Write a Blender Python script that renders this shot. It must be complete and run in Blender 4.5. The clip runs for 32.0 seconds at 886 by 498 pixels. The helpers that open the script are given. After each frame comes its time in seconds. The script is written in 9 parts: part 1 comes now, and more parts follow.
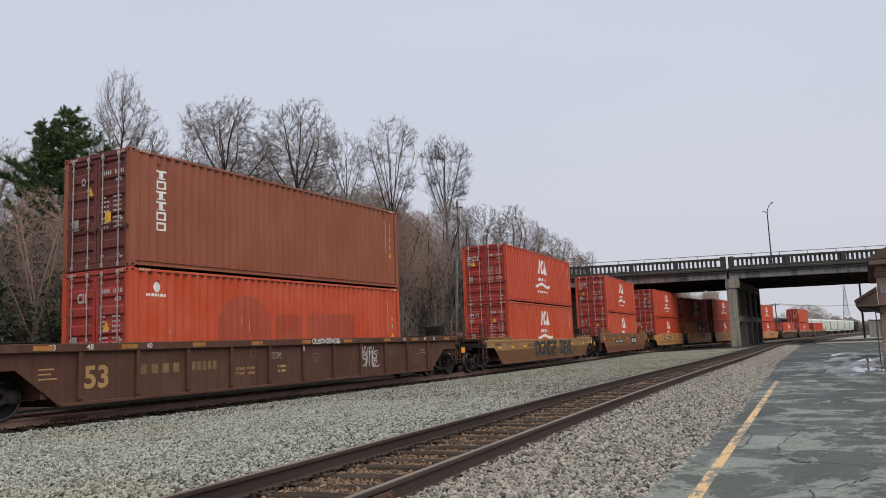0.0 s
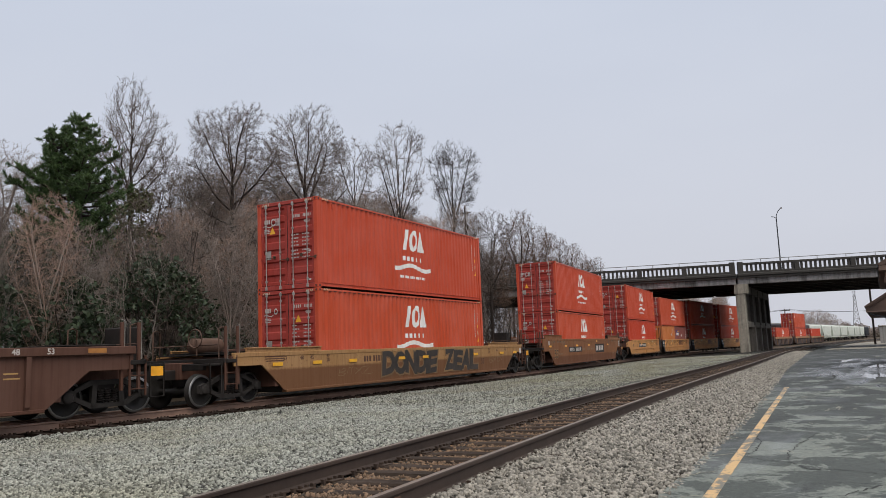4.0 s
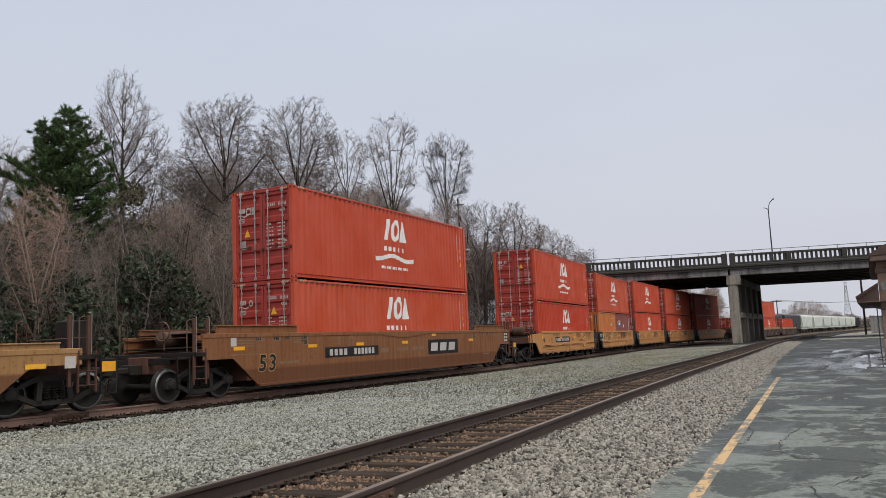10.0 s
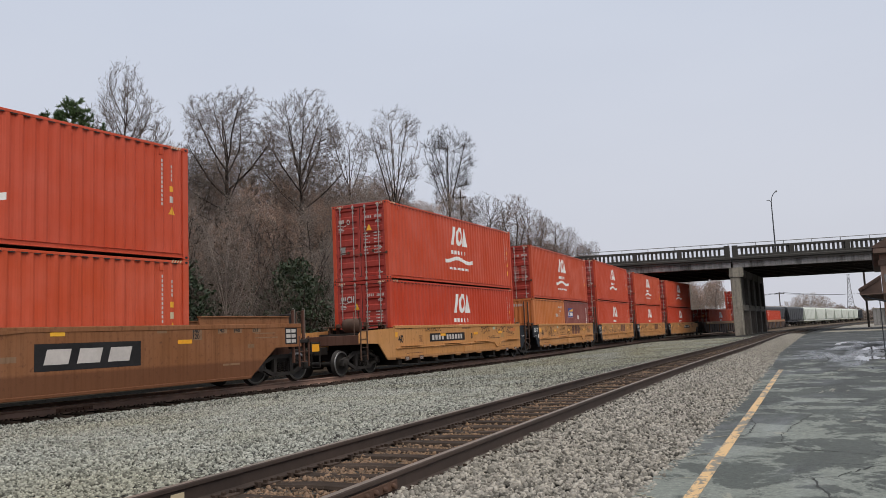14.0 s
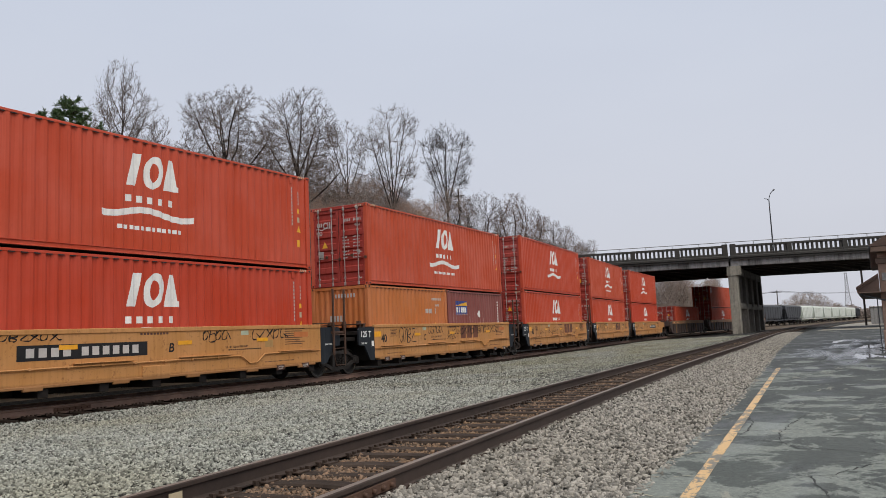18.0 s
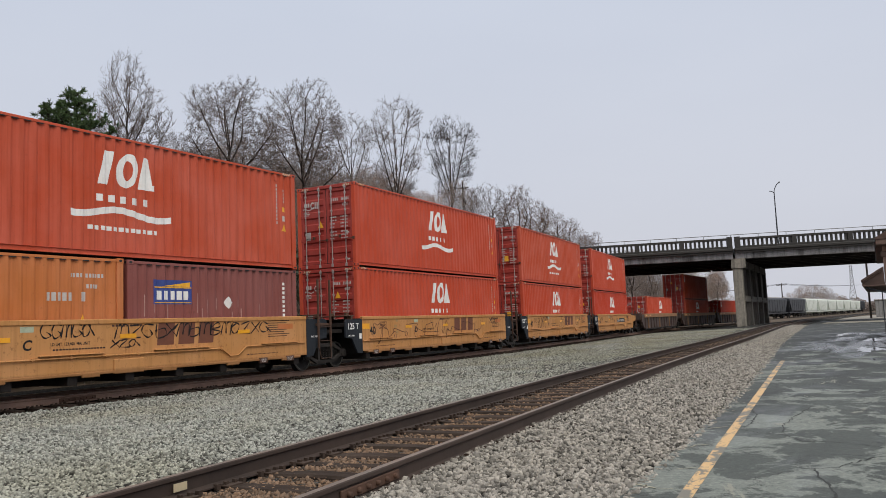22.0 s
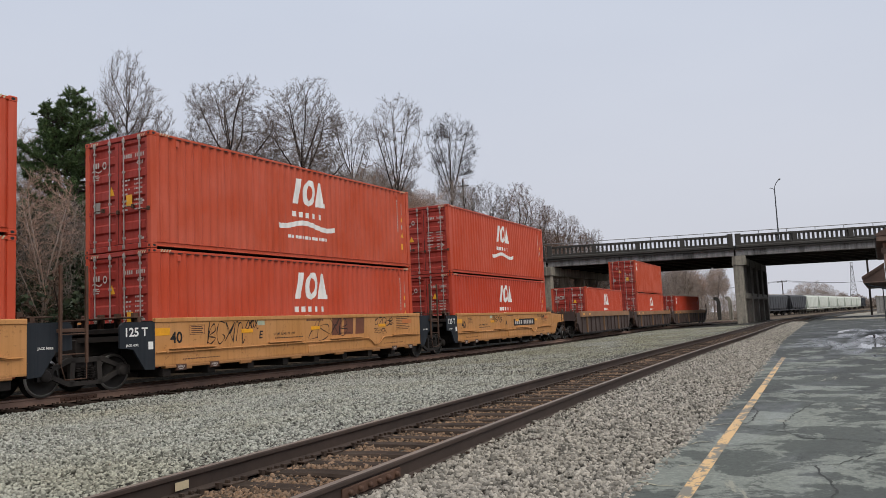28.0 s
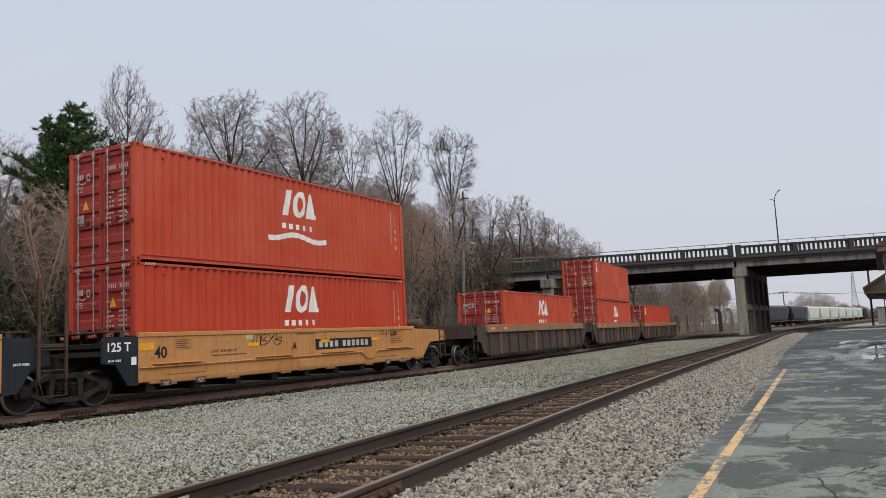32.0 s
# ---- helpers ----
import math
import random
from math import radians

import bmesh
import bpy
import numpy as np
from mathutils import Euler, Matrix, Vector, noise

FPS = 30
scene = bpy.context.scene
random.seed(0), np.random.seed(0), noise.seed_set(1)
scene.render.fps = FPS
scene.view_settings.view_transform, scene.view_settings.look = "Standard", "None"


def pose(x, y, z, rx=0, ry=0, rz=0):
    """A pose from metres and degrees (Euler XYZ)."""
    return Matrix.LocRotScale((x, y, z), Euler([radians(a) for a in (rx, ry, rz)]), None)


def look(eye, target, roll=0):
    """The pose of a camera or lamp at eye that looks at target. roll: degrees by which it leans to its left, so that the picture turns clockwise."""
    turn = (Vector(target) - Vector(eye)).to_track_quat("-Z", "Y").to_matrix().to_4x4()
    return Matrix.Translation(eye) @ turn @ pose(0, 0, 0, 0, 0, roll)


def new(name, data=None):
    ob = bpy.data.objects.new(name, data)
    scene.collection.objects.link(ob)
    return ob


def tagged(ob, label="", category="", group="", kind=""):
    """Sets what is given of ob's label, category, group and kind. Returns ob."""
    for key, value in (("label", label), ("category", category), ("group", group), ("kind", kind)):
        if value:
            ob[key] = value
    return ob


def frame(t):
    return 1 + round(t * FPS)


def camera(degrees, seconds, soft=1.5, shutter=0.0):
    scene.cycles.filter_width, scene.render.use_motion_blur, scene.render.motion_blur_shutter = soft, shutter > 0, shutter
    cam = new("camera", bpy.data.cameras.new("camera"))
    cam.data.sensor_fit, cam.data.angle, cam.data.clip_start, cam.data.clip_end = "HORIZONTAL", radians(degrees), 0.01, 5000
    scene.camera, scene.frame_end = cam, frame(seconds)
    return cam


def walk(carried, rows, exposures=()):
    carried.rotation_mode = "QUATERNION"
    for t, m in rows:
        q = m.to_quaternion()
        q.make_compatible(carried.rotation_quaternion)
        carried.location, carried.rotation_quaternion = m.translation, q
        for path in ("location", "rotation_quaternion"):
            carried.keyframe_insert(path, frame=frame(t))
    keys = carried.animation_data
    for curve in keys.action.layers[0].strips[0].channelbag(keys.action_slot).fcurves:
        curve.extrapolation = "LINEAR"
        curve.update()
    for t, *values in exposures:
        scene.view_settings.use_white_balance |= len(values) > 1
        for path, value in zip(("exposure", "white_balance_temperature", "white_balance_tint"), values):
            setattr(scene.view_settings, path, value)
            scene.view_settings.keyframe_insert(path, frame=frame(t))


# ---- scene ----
import colorsys
import itertools
from functools import lru_cache

from mathutils import kdtree

# The camera stands beside the near track at the depot.
cam = camera(59.30, 32.0, soft=0.35)
EYE = (0.0, 0.0, 1.45)


def held(yaw, pitch, roll):
    """Camera pose from turn to the left of +y, tilt up and lean, in degrees."""
    turn = Matrix.Rotation(radians(yaw), 4, "Z") @ Matrix.Rotation(radians(90 + pitch), 4, "X") @ Matrix.Rotation(radians(roll), 4, "Z")
    return Matrix.Translation(EYE) @ turn


walk(cam, [(t, held(a, b, c)) for t, a, b, c in (
        (0, 28.577, 7.054, -2.338), (0.5, 28.639, 7.232, -2.375), (1, 28.685, 7.355, -2.405), (1.5, 28.646, 7.364, -2.391),
        (2, 28.737, 7.442, -2.308), (2.5, 28.875, 7.429, -2.278), (3, 29.008, 7.376, -2.261), (3.5, 29.118, 7.432, -2.343),
        (5.5, 29.120, 7.580, -2.008), (6, 29.060, 7.535, -2.030), (6.5, 29.024, 7.481, -2.016), (7, 28.974, 7.392, -2.043),
        (7.5, 28.933, 7.305, -2.108), (8, 28.851, 7.238, -2.189), (8.5, 28.803, 7.124, -2.234), (9, 28.708, 6.964, -2.175),
        (9.5, 28.677, 6.908, -2.409), (10, 28.655, 6.876, -2.507), (10.5, 28.841, 6.760, -2.453), (11, 28.950, 6.693, -2.339),
        (11.5, 29.052, 6.570, -2.207), (12, 29.105, 6.498, -2.098), (12.5, 29.082, 6.409, -2.159), (13, 29.102, 6.344, -2.220),
        (13.5, 28.997, 6.299, -2.417), (14, 28.858, 6.332, -2.525), (14.5, 28.650, 6.478, -2.662), (16.5, 28.545, 6.364, -2.708),
        (17, 28.558, 6.340, -2.688), (17.5, 28.641, 6.293, -2.689), (18, 28.717, 6.227, -2.564), (18.5, 28.720, 6.175, -2.515),
        (19, 28.646, 6.252, -2.366), (19.5, 28.611, 6.234, -2.376), (20, 28.761, 6.015, -2.303), (20.5, 28.881, 5.862, -2.304),
        (21, 28.955, 5.735, -2.280), (21.5, 29.027, 5.662, -2.328), (22, 29.045, 5.644, -2.398), (22.5, 29.048, 5.676, -2.463),
        (23, 28.994, 5.772, -2.552), (23.5, 28.989, 5.788, -2.526), (24, 28.988, 5.761, -2.584), (24.5, 28.961, 5.744, -2.664),
        (25, 28.952, 5.679, -2.694), (25.5, 28.940, 5.609, -2.796), (27.5, 29.106, 5.465, -2.732), (28, 29.087, 5.504, -2.595),
        (28.5, 29.011, 5.763, -2.653), (29, 29.016, 6.073, -2.682), (29.5, 29.020, 6.212, -2.718), (30, 29.046, 6.253, -2.779),
        (30.5, 29.070, 6.322, -2.815), (31, 29.065, 6.385, -2.820), (31.5, 29.095, 6.429, -2.889), (32, 29.075, 6.439, -2.879),    )], exposures=[(0, 0.0), (32, 0.0)])

# ---- daylight: a bright overcast sky, a faint broad sun ----
world = bpy.data.worlds.new("overcast_sky")
scene.world = world
world.use_nodes = True
wn, wl = world.node_tree.nodes, world.node_tree.links
wn.clear()
w_out, w_bg = wn.new("ShaderNodeOutputWorld"), wn.new("ShaderNodeBackground")
w_sky = wn.new("ShaderNodeTexSky")
w_sky.sky_type, w_sky.sun_disc = "NISHITA", False
w_sky.sun_elevation, w_sky.sun_rotation = radians(51), radians(118)
w_sky.air_density, w_sky.dust_density = 1.0, 6.0
w_gain = wn.new("ShaderNodeMix")
w_gain.data_type, w_gain.blend_type = "RGBA", "MIX"
w_co, w_sep = wn.new("ShaderNodeTexCoord"), wn.new("ShaderNodeSeparateXYZ")
w_ramp = wn.new("ShaderNodeValToRGB")
w_noise = wn.new("ShaderNodeTexNoise")
w_noise.inputs["Scale"].default_value, w_noise.inputs["Detail"].default_value = 1.6, 5
w_map = wn.new("ShaderNodeMapping")
w_map.inputs["Scale"].default_value = (1, 1, 3.0)
w_ramp.color_ramp.elements[0].position, w_ramp.color_ramp.elements[0].color = 0.0, (0.670, 0.680, 0.745, 1)
w_ramp.color_ramp.elements[1].position, w_ramp.color_ramp.elements[1].color = 0.42, (0.645, 0.695, 0.805, 1)
w_top = w_ramp.color_ramp.elements.new(1.0)     # an overcast sky is brightest overhead
w_top.color = (1.6, 1.57, 1.55, 1)
w_add = wn.new("ShaderNodeMix")
w_add.data_type, w_add.blend_type = "RGBA", "MULTIPLY"
w_add.inputs["Factor"].default_value = 0.30
w_nr = wn.new("ShaderNodeValToRGB")
w_nr.color_ramp.elements[0].position, w_nr.color_ramp.elements[0].color = 0.30, (0.80, 0.82, 0.86, 1)
w_nr.color_ramp.elements[1].position, w_nr.color_ramp.elements[1].color = 0.70, (1, 1, 1, 1)
w_skyg = wn.new("ShaderNodeVectorMath")
w_skyg.operation = "SCALE"
w_skyg.inputs["Scale"].default_value = 0.10
wl.new(w_co.outputs["Generated"], w_sep.inputs[0])
wl.new(w_sep.outputs["Z"], w_ramp.inputs[0])
wl.new(w_co.outputs["Generated"], w_map.inputs[0])
wl.new(w_map.outputs[0], w_noise.inputs["Vector"])
wl.new(w_noise.outputs["Fac"], w_nr.inputs[0])
wl.new(w_ramp.outputs[0], w_add.inputs["A"])
wl.new(w_nr.outputs[0], w_add.inputs["B"])
wl.new(w_sky.outputs[0], w_skyg.inputs[0])
w_gain.inputs["Factor"].default_value = 0.92
wl.new(w_skyg.outputs[0], w_gain.inputs["A"])
wl.new(w_add.outputs["Result"], w_gain.inputs["B"])
wl.new(w_gain.outputs["Result"], w_bg.inputs["Color"])
w_bg.inputs["Strength"].default_value = 1.0
wl.new(w_bg.outputs[0], w_out.inputs[0])

sun = new("sun", bpy.data.lights.new("sun", "SUN"))
sun.data.energy, sun.data.angle, sun.data.color = 1.3, radians(50), (1.0, 0.92, 0.80)
sun.matrix_basis = look((30, -16, 42), (0, 0, 0))


# ---- materials ----
def mat_base(name, rough=0.6, metal=0.0):
    m = bpy.data.materials.new(name)
    m.use_nodes = True
    nt = m.node_tree
    b = nt.nodes["Principled BSDF"]
    b.inputs["Roughness"].default_value, b.inputs["Metallic"].default_value = rough, metal
    return m, nt, b


def node(nt, kind, **values):
    n = nt.nodes.new(kind)
    for k, v in values.items():
        n.inputs[k.replace("_", " ")].default_value = v
    return n


def ramp(nt, fac, stops):
    r = nt.nodes.new("ShaderNodeValToRGB")
    while len(r.color_ramp.elements) < len(stops):
        r.color_ramp.elements.new(0.5)
    for e, (p, c) in zip(r.color_ramp.elements, stops):
        e.position, e.color = p, (*c, 1) if len(c) == 3 else c
    nt.links.new(fac, r.inputs[0])
    return r.outputs[0]


def mixc(nt, fac, a, b, blend="MIX"):
    n = nt.nodes.new("ShaderNodeMix")
    n.data_type, n.blend_type = "RGBA", blend
    for key, v in (("Factor", fac), ("A", a), ("B", b)):
        if isinstance(v, (int, float)):
            n.inputs[key].default_value = v
        elif isinstance(v, tuple):
            n.inputs[key].default_value = (*v, 1)
        else:
            nt.links.new(v, n.inputs[key])
    return n.outputs["Result"]


def coords(nt, scale=(1, 1, 1), shift=0.0, space="Object"):
    """Texture coordinates; shift moves the pattern from object to object."""
    tc = nt.nodes.new("ShaderNodeTexCoord")
    mp = nt.nodes.new("ShaderNodeMapping")
    mp.inputs["Scale"].default_value = scale
    src = tc.outputs[space]
    if shift:
        oi = nt.nodes.new("ShaderNodeObjectInfo")
        mul = nt.nodes.new("ShaderNodeMath")
        mul.operation = "MULTIPLY"
        mul.inputs[1].default_value = shift
        nt.links.new(oi.outputs["Random"], mul.inputs[0])
        va = nt.nodes.new("ShaderNodeVectorMath")
        nt.links.new(src, va.inputs[0])
        nt.links.new(mul.outputs[0], va.inputs[1])
        src = va.outputs[0]
    nt.links.new(src, mp.inputs[0])
    return mp.outputs[0]


def noise_fac(nt, vec, scale, detail=4.0, rough=0.55, distortion=0.0):
    n = node(nt, "ShaderNodeTexNoise", Scale=scale, Detail=detail, Roughness=rough, Distortion=distortion)
    nt.links.new(vec, n.inputs["Vector"])
    return n.outputs["Fac"]


def bump(nt, b, height, strength=0.3, dist=0.02):
    n = node(nt, "ShaderNodeBump", Strength=strength, Distance=dist)
    nt.links.new(height, n.inputs["Height"])
    nt.links.new(n.outputs[0], b.inputs["Normal"])


def paint(name, col, rough=0.5, fade=0.25, grime=0.5, rust=0.3, rustcol=(0.09, 0.035, 0.018), spread=20.0, splash=None):
    """Weathered paint on steel: chalky fading, streaks down the face, grime and rust specks."""
    m, nt, b = mat_base(name, rough)
    b.inputs["Specular IOR Level"].default_value = 0.25
    obj = coords(nt, shift=spread)
    h, s, v = colorsys.rgb_to_hsv(*col)
    pale = colorsys.hsv_to_rgb(h, s * 0.90, min(1, v * 1.18 + 0.01))
    dark = tuple(c * 0.55 for c in col)
    c1 = mixc(nt, ramp(nt, noise_fac(nt, obj, 0.7, 4), [(0.35, (0, 0, 0)), (0.7, (fade * 2, fade * 2, fade * 2))]), col, pale)
    streak = noise_fac(nt, coords(nt, (5.5, 5.5, 0.22), spread), 1.6, 5, 0.65)
    c2 = mixc(nt, ramp(nt, streak, [(0.48, (0, 0, 0)), (0.78, (grime, grime, grime))]), c1, dark)
    fine = noise_fac(nt, obj, 9.0, 6, 0.7)
    c3 = mixc(nt, ramp(nt, fine, [(0.63 - 0.1 * rust, (0, 0, 0)), (0.72, (rust, rust, rust))]), c2, rustcol)
    if splash:      # brake dust and road dirt on the lower half: (height, colour, amount)
        tc = nt.nodes.new("ShaderNodeTexCoord")
        sep = nt.nodes.new("ShaderNodeSeparateXYZ")
        nt.links.new(tc.outputs["Object"], sep.inputs[0])
        up = nt.nodes.new("ShaderNodeMath")
        up.operation = "MULTIPLY_ADD"
        up.inputs[1].default_value = 0.14
        nt.links.new(fine, up.inputs[0])
        nt.links.new(sep.outputs["Z"], up.inputs[2])
        a = splash[2]
        c3 = mixc(nt, ramp(nt, up.outputs[0], [(splash[0] + 0.04, (a, a, a)), (splash[0] + 0.11, (0, 0, 0))]), c3, mixc(nt, 0.85, c3, splash[1], "MIX"))
    nt.links.new(c3, b.inputs["Base Color"])
    nt.links.new(ramp(nt, streak, [(0.3, (rough - 0.1,) * 3), (0.8, (rough + 0.2,) * 3)]), b.inputs["Roughness"])
    bump(nt, b, fine, 0.12, 0.01)
    return m


def plain(name, col, rough=0.6, metal=0.0, vary=0.25, scale=6.0, bumpy=0.2, space="Object"):
    m, nt, b = mat_base(name, rough, metal)
    vec = coords(nt, shift=13.0, space=space)
    f = noise_fac(nt, vec, scale, 6, 0.65)
    lo, hi = tuple(c * (1 - vary) for c in col), tuple(min(1, c * (1 + vary)) for c in col)
    big = noise_fac(nt, vec, scale * 0.13, 3)
    c = mixc(nt, 0.5, ramp(nt, f, [(0.3, lo), (0.7, hi)]), ramp(nt, big, [(0.35, lo), (0.65, hi)]))
    nt.links.new(c, b.inputs["Base Color"])
    if bumpy:
        bump(nt, b, f, bumpy, 0.02)
    return m


RED = paint("red_container_paint", (0.514, 0.066, 0.025), 0.55, 0.25, 0.30, 0.12)
RED_DOOR = paint("darker_red_door_paint", (0.345, 0.040, 0.028), 0.55, 0.3, 0.5, 0.2)
RED_OLD = paint("faded_red_container_paint", (0.503, 0.074, 0.028), 0.60, 0.35, 0.45, 0.22)
RED_DEEP = paint("deep_red_container_paint", (0.492, 0.050, 0.018), 0.55, 0.2, 0.4, 0.15)
RED_ORANGE = paint("orange_red_container_paint", (0.524, 0.072, 0.024), 0.55, 0.3, 0.45, 0.2)
BROWN_RED = paint("brown_red_container_paint", (0.275, 0.085, 0.045), 0.62, 0.3, 0.3, 0.2)
ORANGE = paint("orange_container_paint", (0.52, 0.165, 0.045), 0.6, 0.3, 0.45, 0.3)
MAROON = paint("maroon_container_paint", (0.245, 0.078, 0.066), 0.6, 0.4, 0.5, 0.4)
CAR_YELLOW = paint("yellow_car_paint", (0.510, 0.238, 0.075), 0.62, 0.3, 0.5, 0.6, splash=(0.50, (0.17, 0.080, 0.034), 0.7))
CAR_TAN = paint("weathered_yellow_car_paint", (0.35, 0.190, 0.075), 0.68, 0.3, 0.75, 0.7, splash=(0.88, (0.135, 0.056, 0.026), 1.0))
CAR_RUST = paint("rusty_orange_brown_car_paint", (0.225, 0.090, 0.034), 0.7, 0.35, 0.7, 0.8, splash=(0.70, (0.105, 0.040, 0.018), 0.8))
CAR_BROWN = paint("dark_brown_car_paint", (0.096, 0.046, 0.032), 0.7, 0.5, 0.5, 0.5)
CAR_LEDGE = paint("rusty_tan_ledge_paint", (0.220, 0.128, 0.072), 0.7, 0.4, 0.6, 0.7)
CHORD_TAN = paint("rusty_tan_chord_paint", (0.300, 0.160, 0.082), 0.7, 0.4, 0.5, 0.6)
CAR_DARK = paint("dark_grey_brown_car_paint", (0.072, 0.050, 0.044), 0.7, 0.5, 0.5, 0.4)
SLATE = paint("slate_grey_car_paint", (0.022, 0.026, 0.032), 0.6, 0.4, 0.4, 0.2)
WHITE = plain("white_lettering", (0.80, 0.79, 0.76), 0.6, 0, 0.12, 14, 0.05)
DOOR_WHITE = plain("pale_door_lettering", (0.52, 0.48, 0.45), 0.6, 0, 0.15, 14, 0.0)
BLACK = plain("black_lettering", (0.022, 0.021, 0.022), 0.6, 0, 0.3, 12, 0.05)
YELLOW = plain("yellow_sticker", (0.82, 0.42, 0.025), 0.5, 0, 0.15, 10, 0.0)
STREAK = plain("pale_streak", (0.40, 0.24, 0.21), 0.75, 0, 0.3, 9, 0.0)
SPRAY_BLACK = plain("brownish_black_spray_paint", (0.040, 0.031, 0.026), 0.75, 0, 0.5, 4, 0.1)
AMBER_DULL = plain("dirty_amber_reflector", (0.36, 0.150, 0.032), 0.5, 0, 0.45, 8, 0.0)
FADED_TAN = plain("faded_tan_lettering", (0.20, 0.118, 0.052), 0.7, 0, 0.35, 12, 0.0)
AMBER = plain("amber_reflector", (0.85, 0.38, 0.018), 0.35, 0, 0.2, 8, 0.0)
GALV = plain("galvanised_rod", (0.40, 0.37, 0.34), 0.45, 0.5, 0.2, 8, 0.05)
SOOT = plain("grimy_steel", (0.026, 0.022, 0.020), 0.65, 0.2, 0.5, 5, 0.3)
RUSTY = plain("rusty_steel", (0.082, 0.042, 0.026), 0.75, 0.1, 0.45, 7, 0.4)
WHEEL = plain("worn_wheel_steel", (0.019, 0.016, 0.014), 0.7, 0.1, 0.35, 6, 0.2)
SHINY = plain("bright_wheel_tread", (0.30, 0.29, 0.28), 0.35, 0.9, 0.1, 6, 0.0)
GASKET_AND_GAP = plain("black_rubber_and_gaps", (0.012, 0.012, 0.013), 0.7, 0, 0.2, 10, 0.0)


def gravel_material(name, tones, scale, warm):
    m, nt, b = mat_base(name, 0.9)
    vec = coords(nt)
    vor = node(nt, "ShaderNodeTexVoronoi", Scale=scale)
    vor.feature = "F1"
    nt.links.new(vec, vor.inputs["Vector"])
    sep = nt.nodes.new("ShaderNodeSeparateColor")
    nt.links.new(vor.outputs["Color"], sep.inputs[0])
    col = ramp(nt, sep.outputs[0], tones)
    # crevice shade between stones, multiplied into the colour
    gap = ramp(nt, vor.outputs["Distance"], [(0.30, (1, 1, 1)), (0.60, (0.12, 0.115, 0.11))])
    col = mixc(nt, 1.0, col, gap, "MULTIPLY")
    big = noise_fac(nt, vec, 0.35, 5)
    col = mixc(nt, ramp(nt, big, [(0.5, (0, 0, 0)), (0.72, (0.55, 0.55, 0.55))]), col, warm, "MULTIPLY")
    nt.links.new(col, b.inputs["Base Color"])
    inv = ramp(nt, vor.outputs["Distance"], [(0.0, (1, 1, 1)), (0.7, (0, 0, 0))])
    bump(nt, b, inv, 0.9, 0.05)
    return m


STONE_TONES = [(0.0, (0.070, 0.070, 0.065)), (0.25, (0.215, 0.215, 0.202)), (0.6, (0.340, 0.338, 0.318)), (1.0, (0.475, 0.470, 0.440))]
# oily stone, its tones cut further to hold the shade under the train
OILY_SHADED = gravel_material("oily_shade_dark_ballast", [(p, tuple(v * 0.08 for v in c)) for p, c in STONE_TONES], 30.0, (0.74, 0.66, 0.46))
# bed tones cut to a third, painting shadow between the loose stones
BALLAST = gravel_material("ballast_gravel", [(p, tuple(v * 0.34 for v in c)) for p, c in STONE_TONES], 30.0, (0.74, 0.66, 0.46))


def stone_material(name, tint, dirt, mossy=False):
    m, nt, b = mat_base(name, 0.9)
    geo = nt.nodes.new("ShaderNodeNewGeometry")
    col = ramp(nt, geo.outputs["Random Per Island"], [(p, tuple(v * t for v, t in zip(c, tint))) for p, c in STONE_TONES])
    f = noise_fac(nt, coords(nt), 60, 4)
    col = mixc(nt, ramp(nt, f, [(0.35, (0.35, 0.35, 0.35)), (0.6, (0, 0, 0))]), col, (0.16, 0.15, 0.135))
    big = noise_fac(nt, coords(nt), 0.35, 5)
    col = mixc(nt, ramp(nt, big, [(0.46, (0, 0, 0)), (0.66, (dirt, dirt, dirt))]), col, (0.80, 0.73, 0.54), "MULTIPLY")
    if mossy:       # an old muddy, mossy stretch between the tracks
        tc, sep = nt.nodes.new("ShaderNodeTexCoord"), nt.nodes.new("ShaderNodeSeparateXYZ")
        nt.links.new(tc.outputs["Object"], sep.inputs[0])
        far = node(nt, "ShaderNodeMapRange")
        for k, v in zip(("From Min", "From Max"), (19.0, 30.0)):
            far.inputs[k].default_value = v
        nt.links.new(sep.outputs["Y"], far.inputs["Value"])
        lump = ramp(nt, noise_fac(nt, coords(nt, (0.55, 0.16, 1)), 0.9, 6, 0.6), [(0.40, (0, 0, 0)), (0.60, (1, 1, 1))])
        both = mixc(nt, 1.0, lump, far.outputs["Result"], "MULTIPLY")
        col = mixc(nt, both, col, mixc(nt, 1.0, col, (0.84, 0.81, 0.68), "MULTIPLY"))
    nt.links.new(col, b.inputs["Base Color"])
    return m


STONE = stone_material("crushed_stone", (1.03, 1.07, 1.01), 0.4, True)
STONE_WARM = stone_material("dusty_crushed_stone", (0.92, 0.865, 0.805), 0.12)
STONE_RUSTY = stone_material("rust_stained_stone", (0.58, 0.37, 0.25), 0.4)


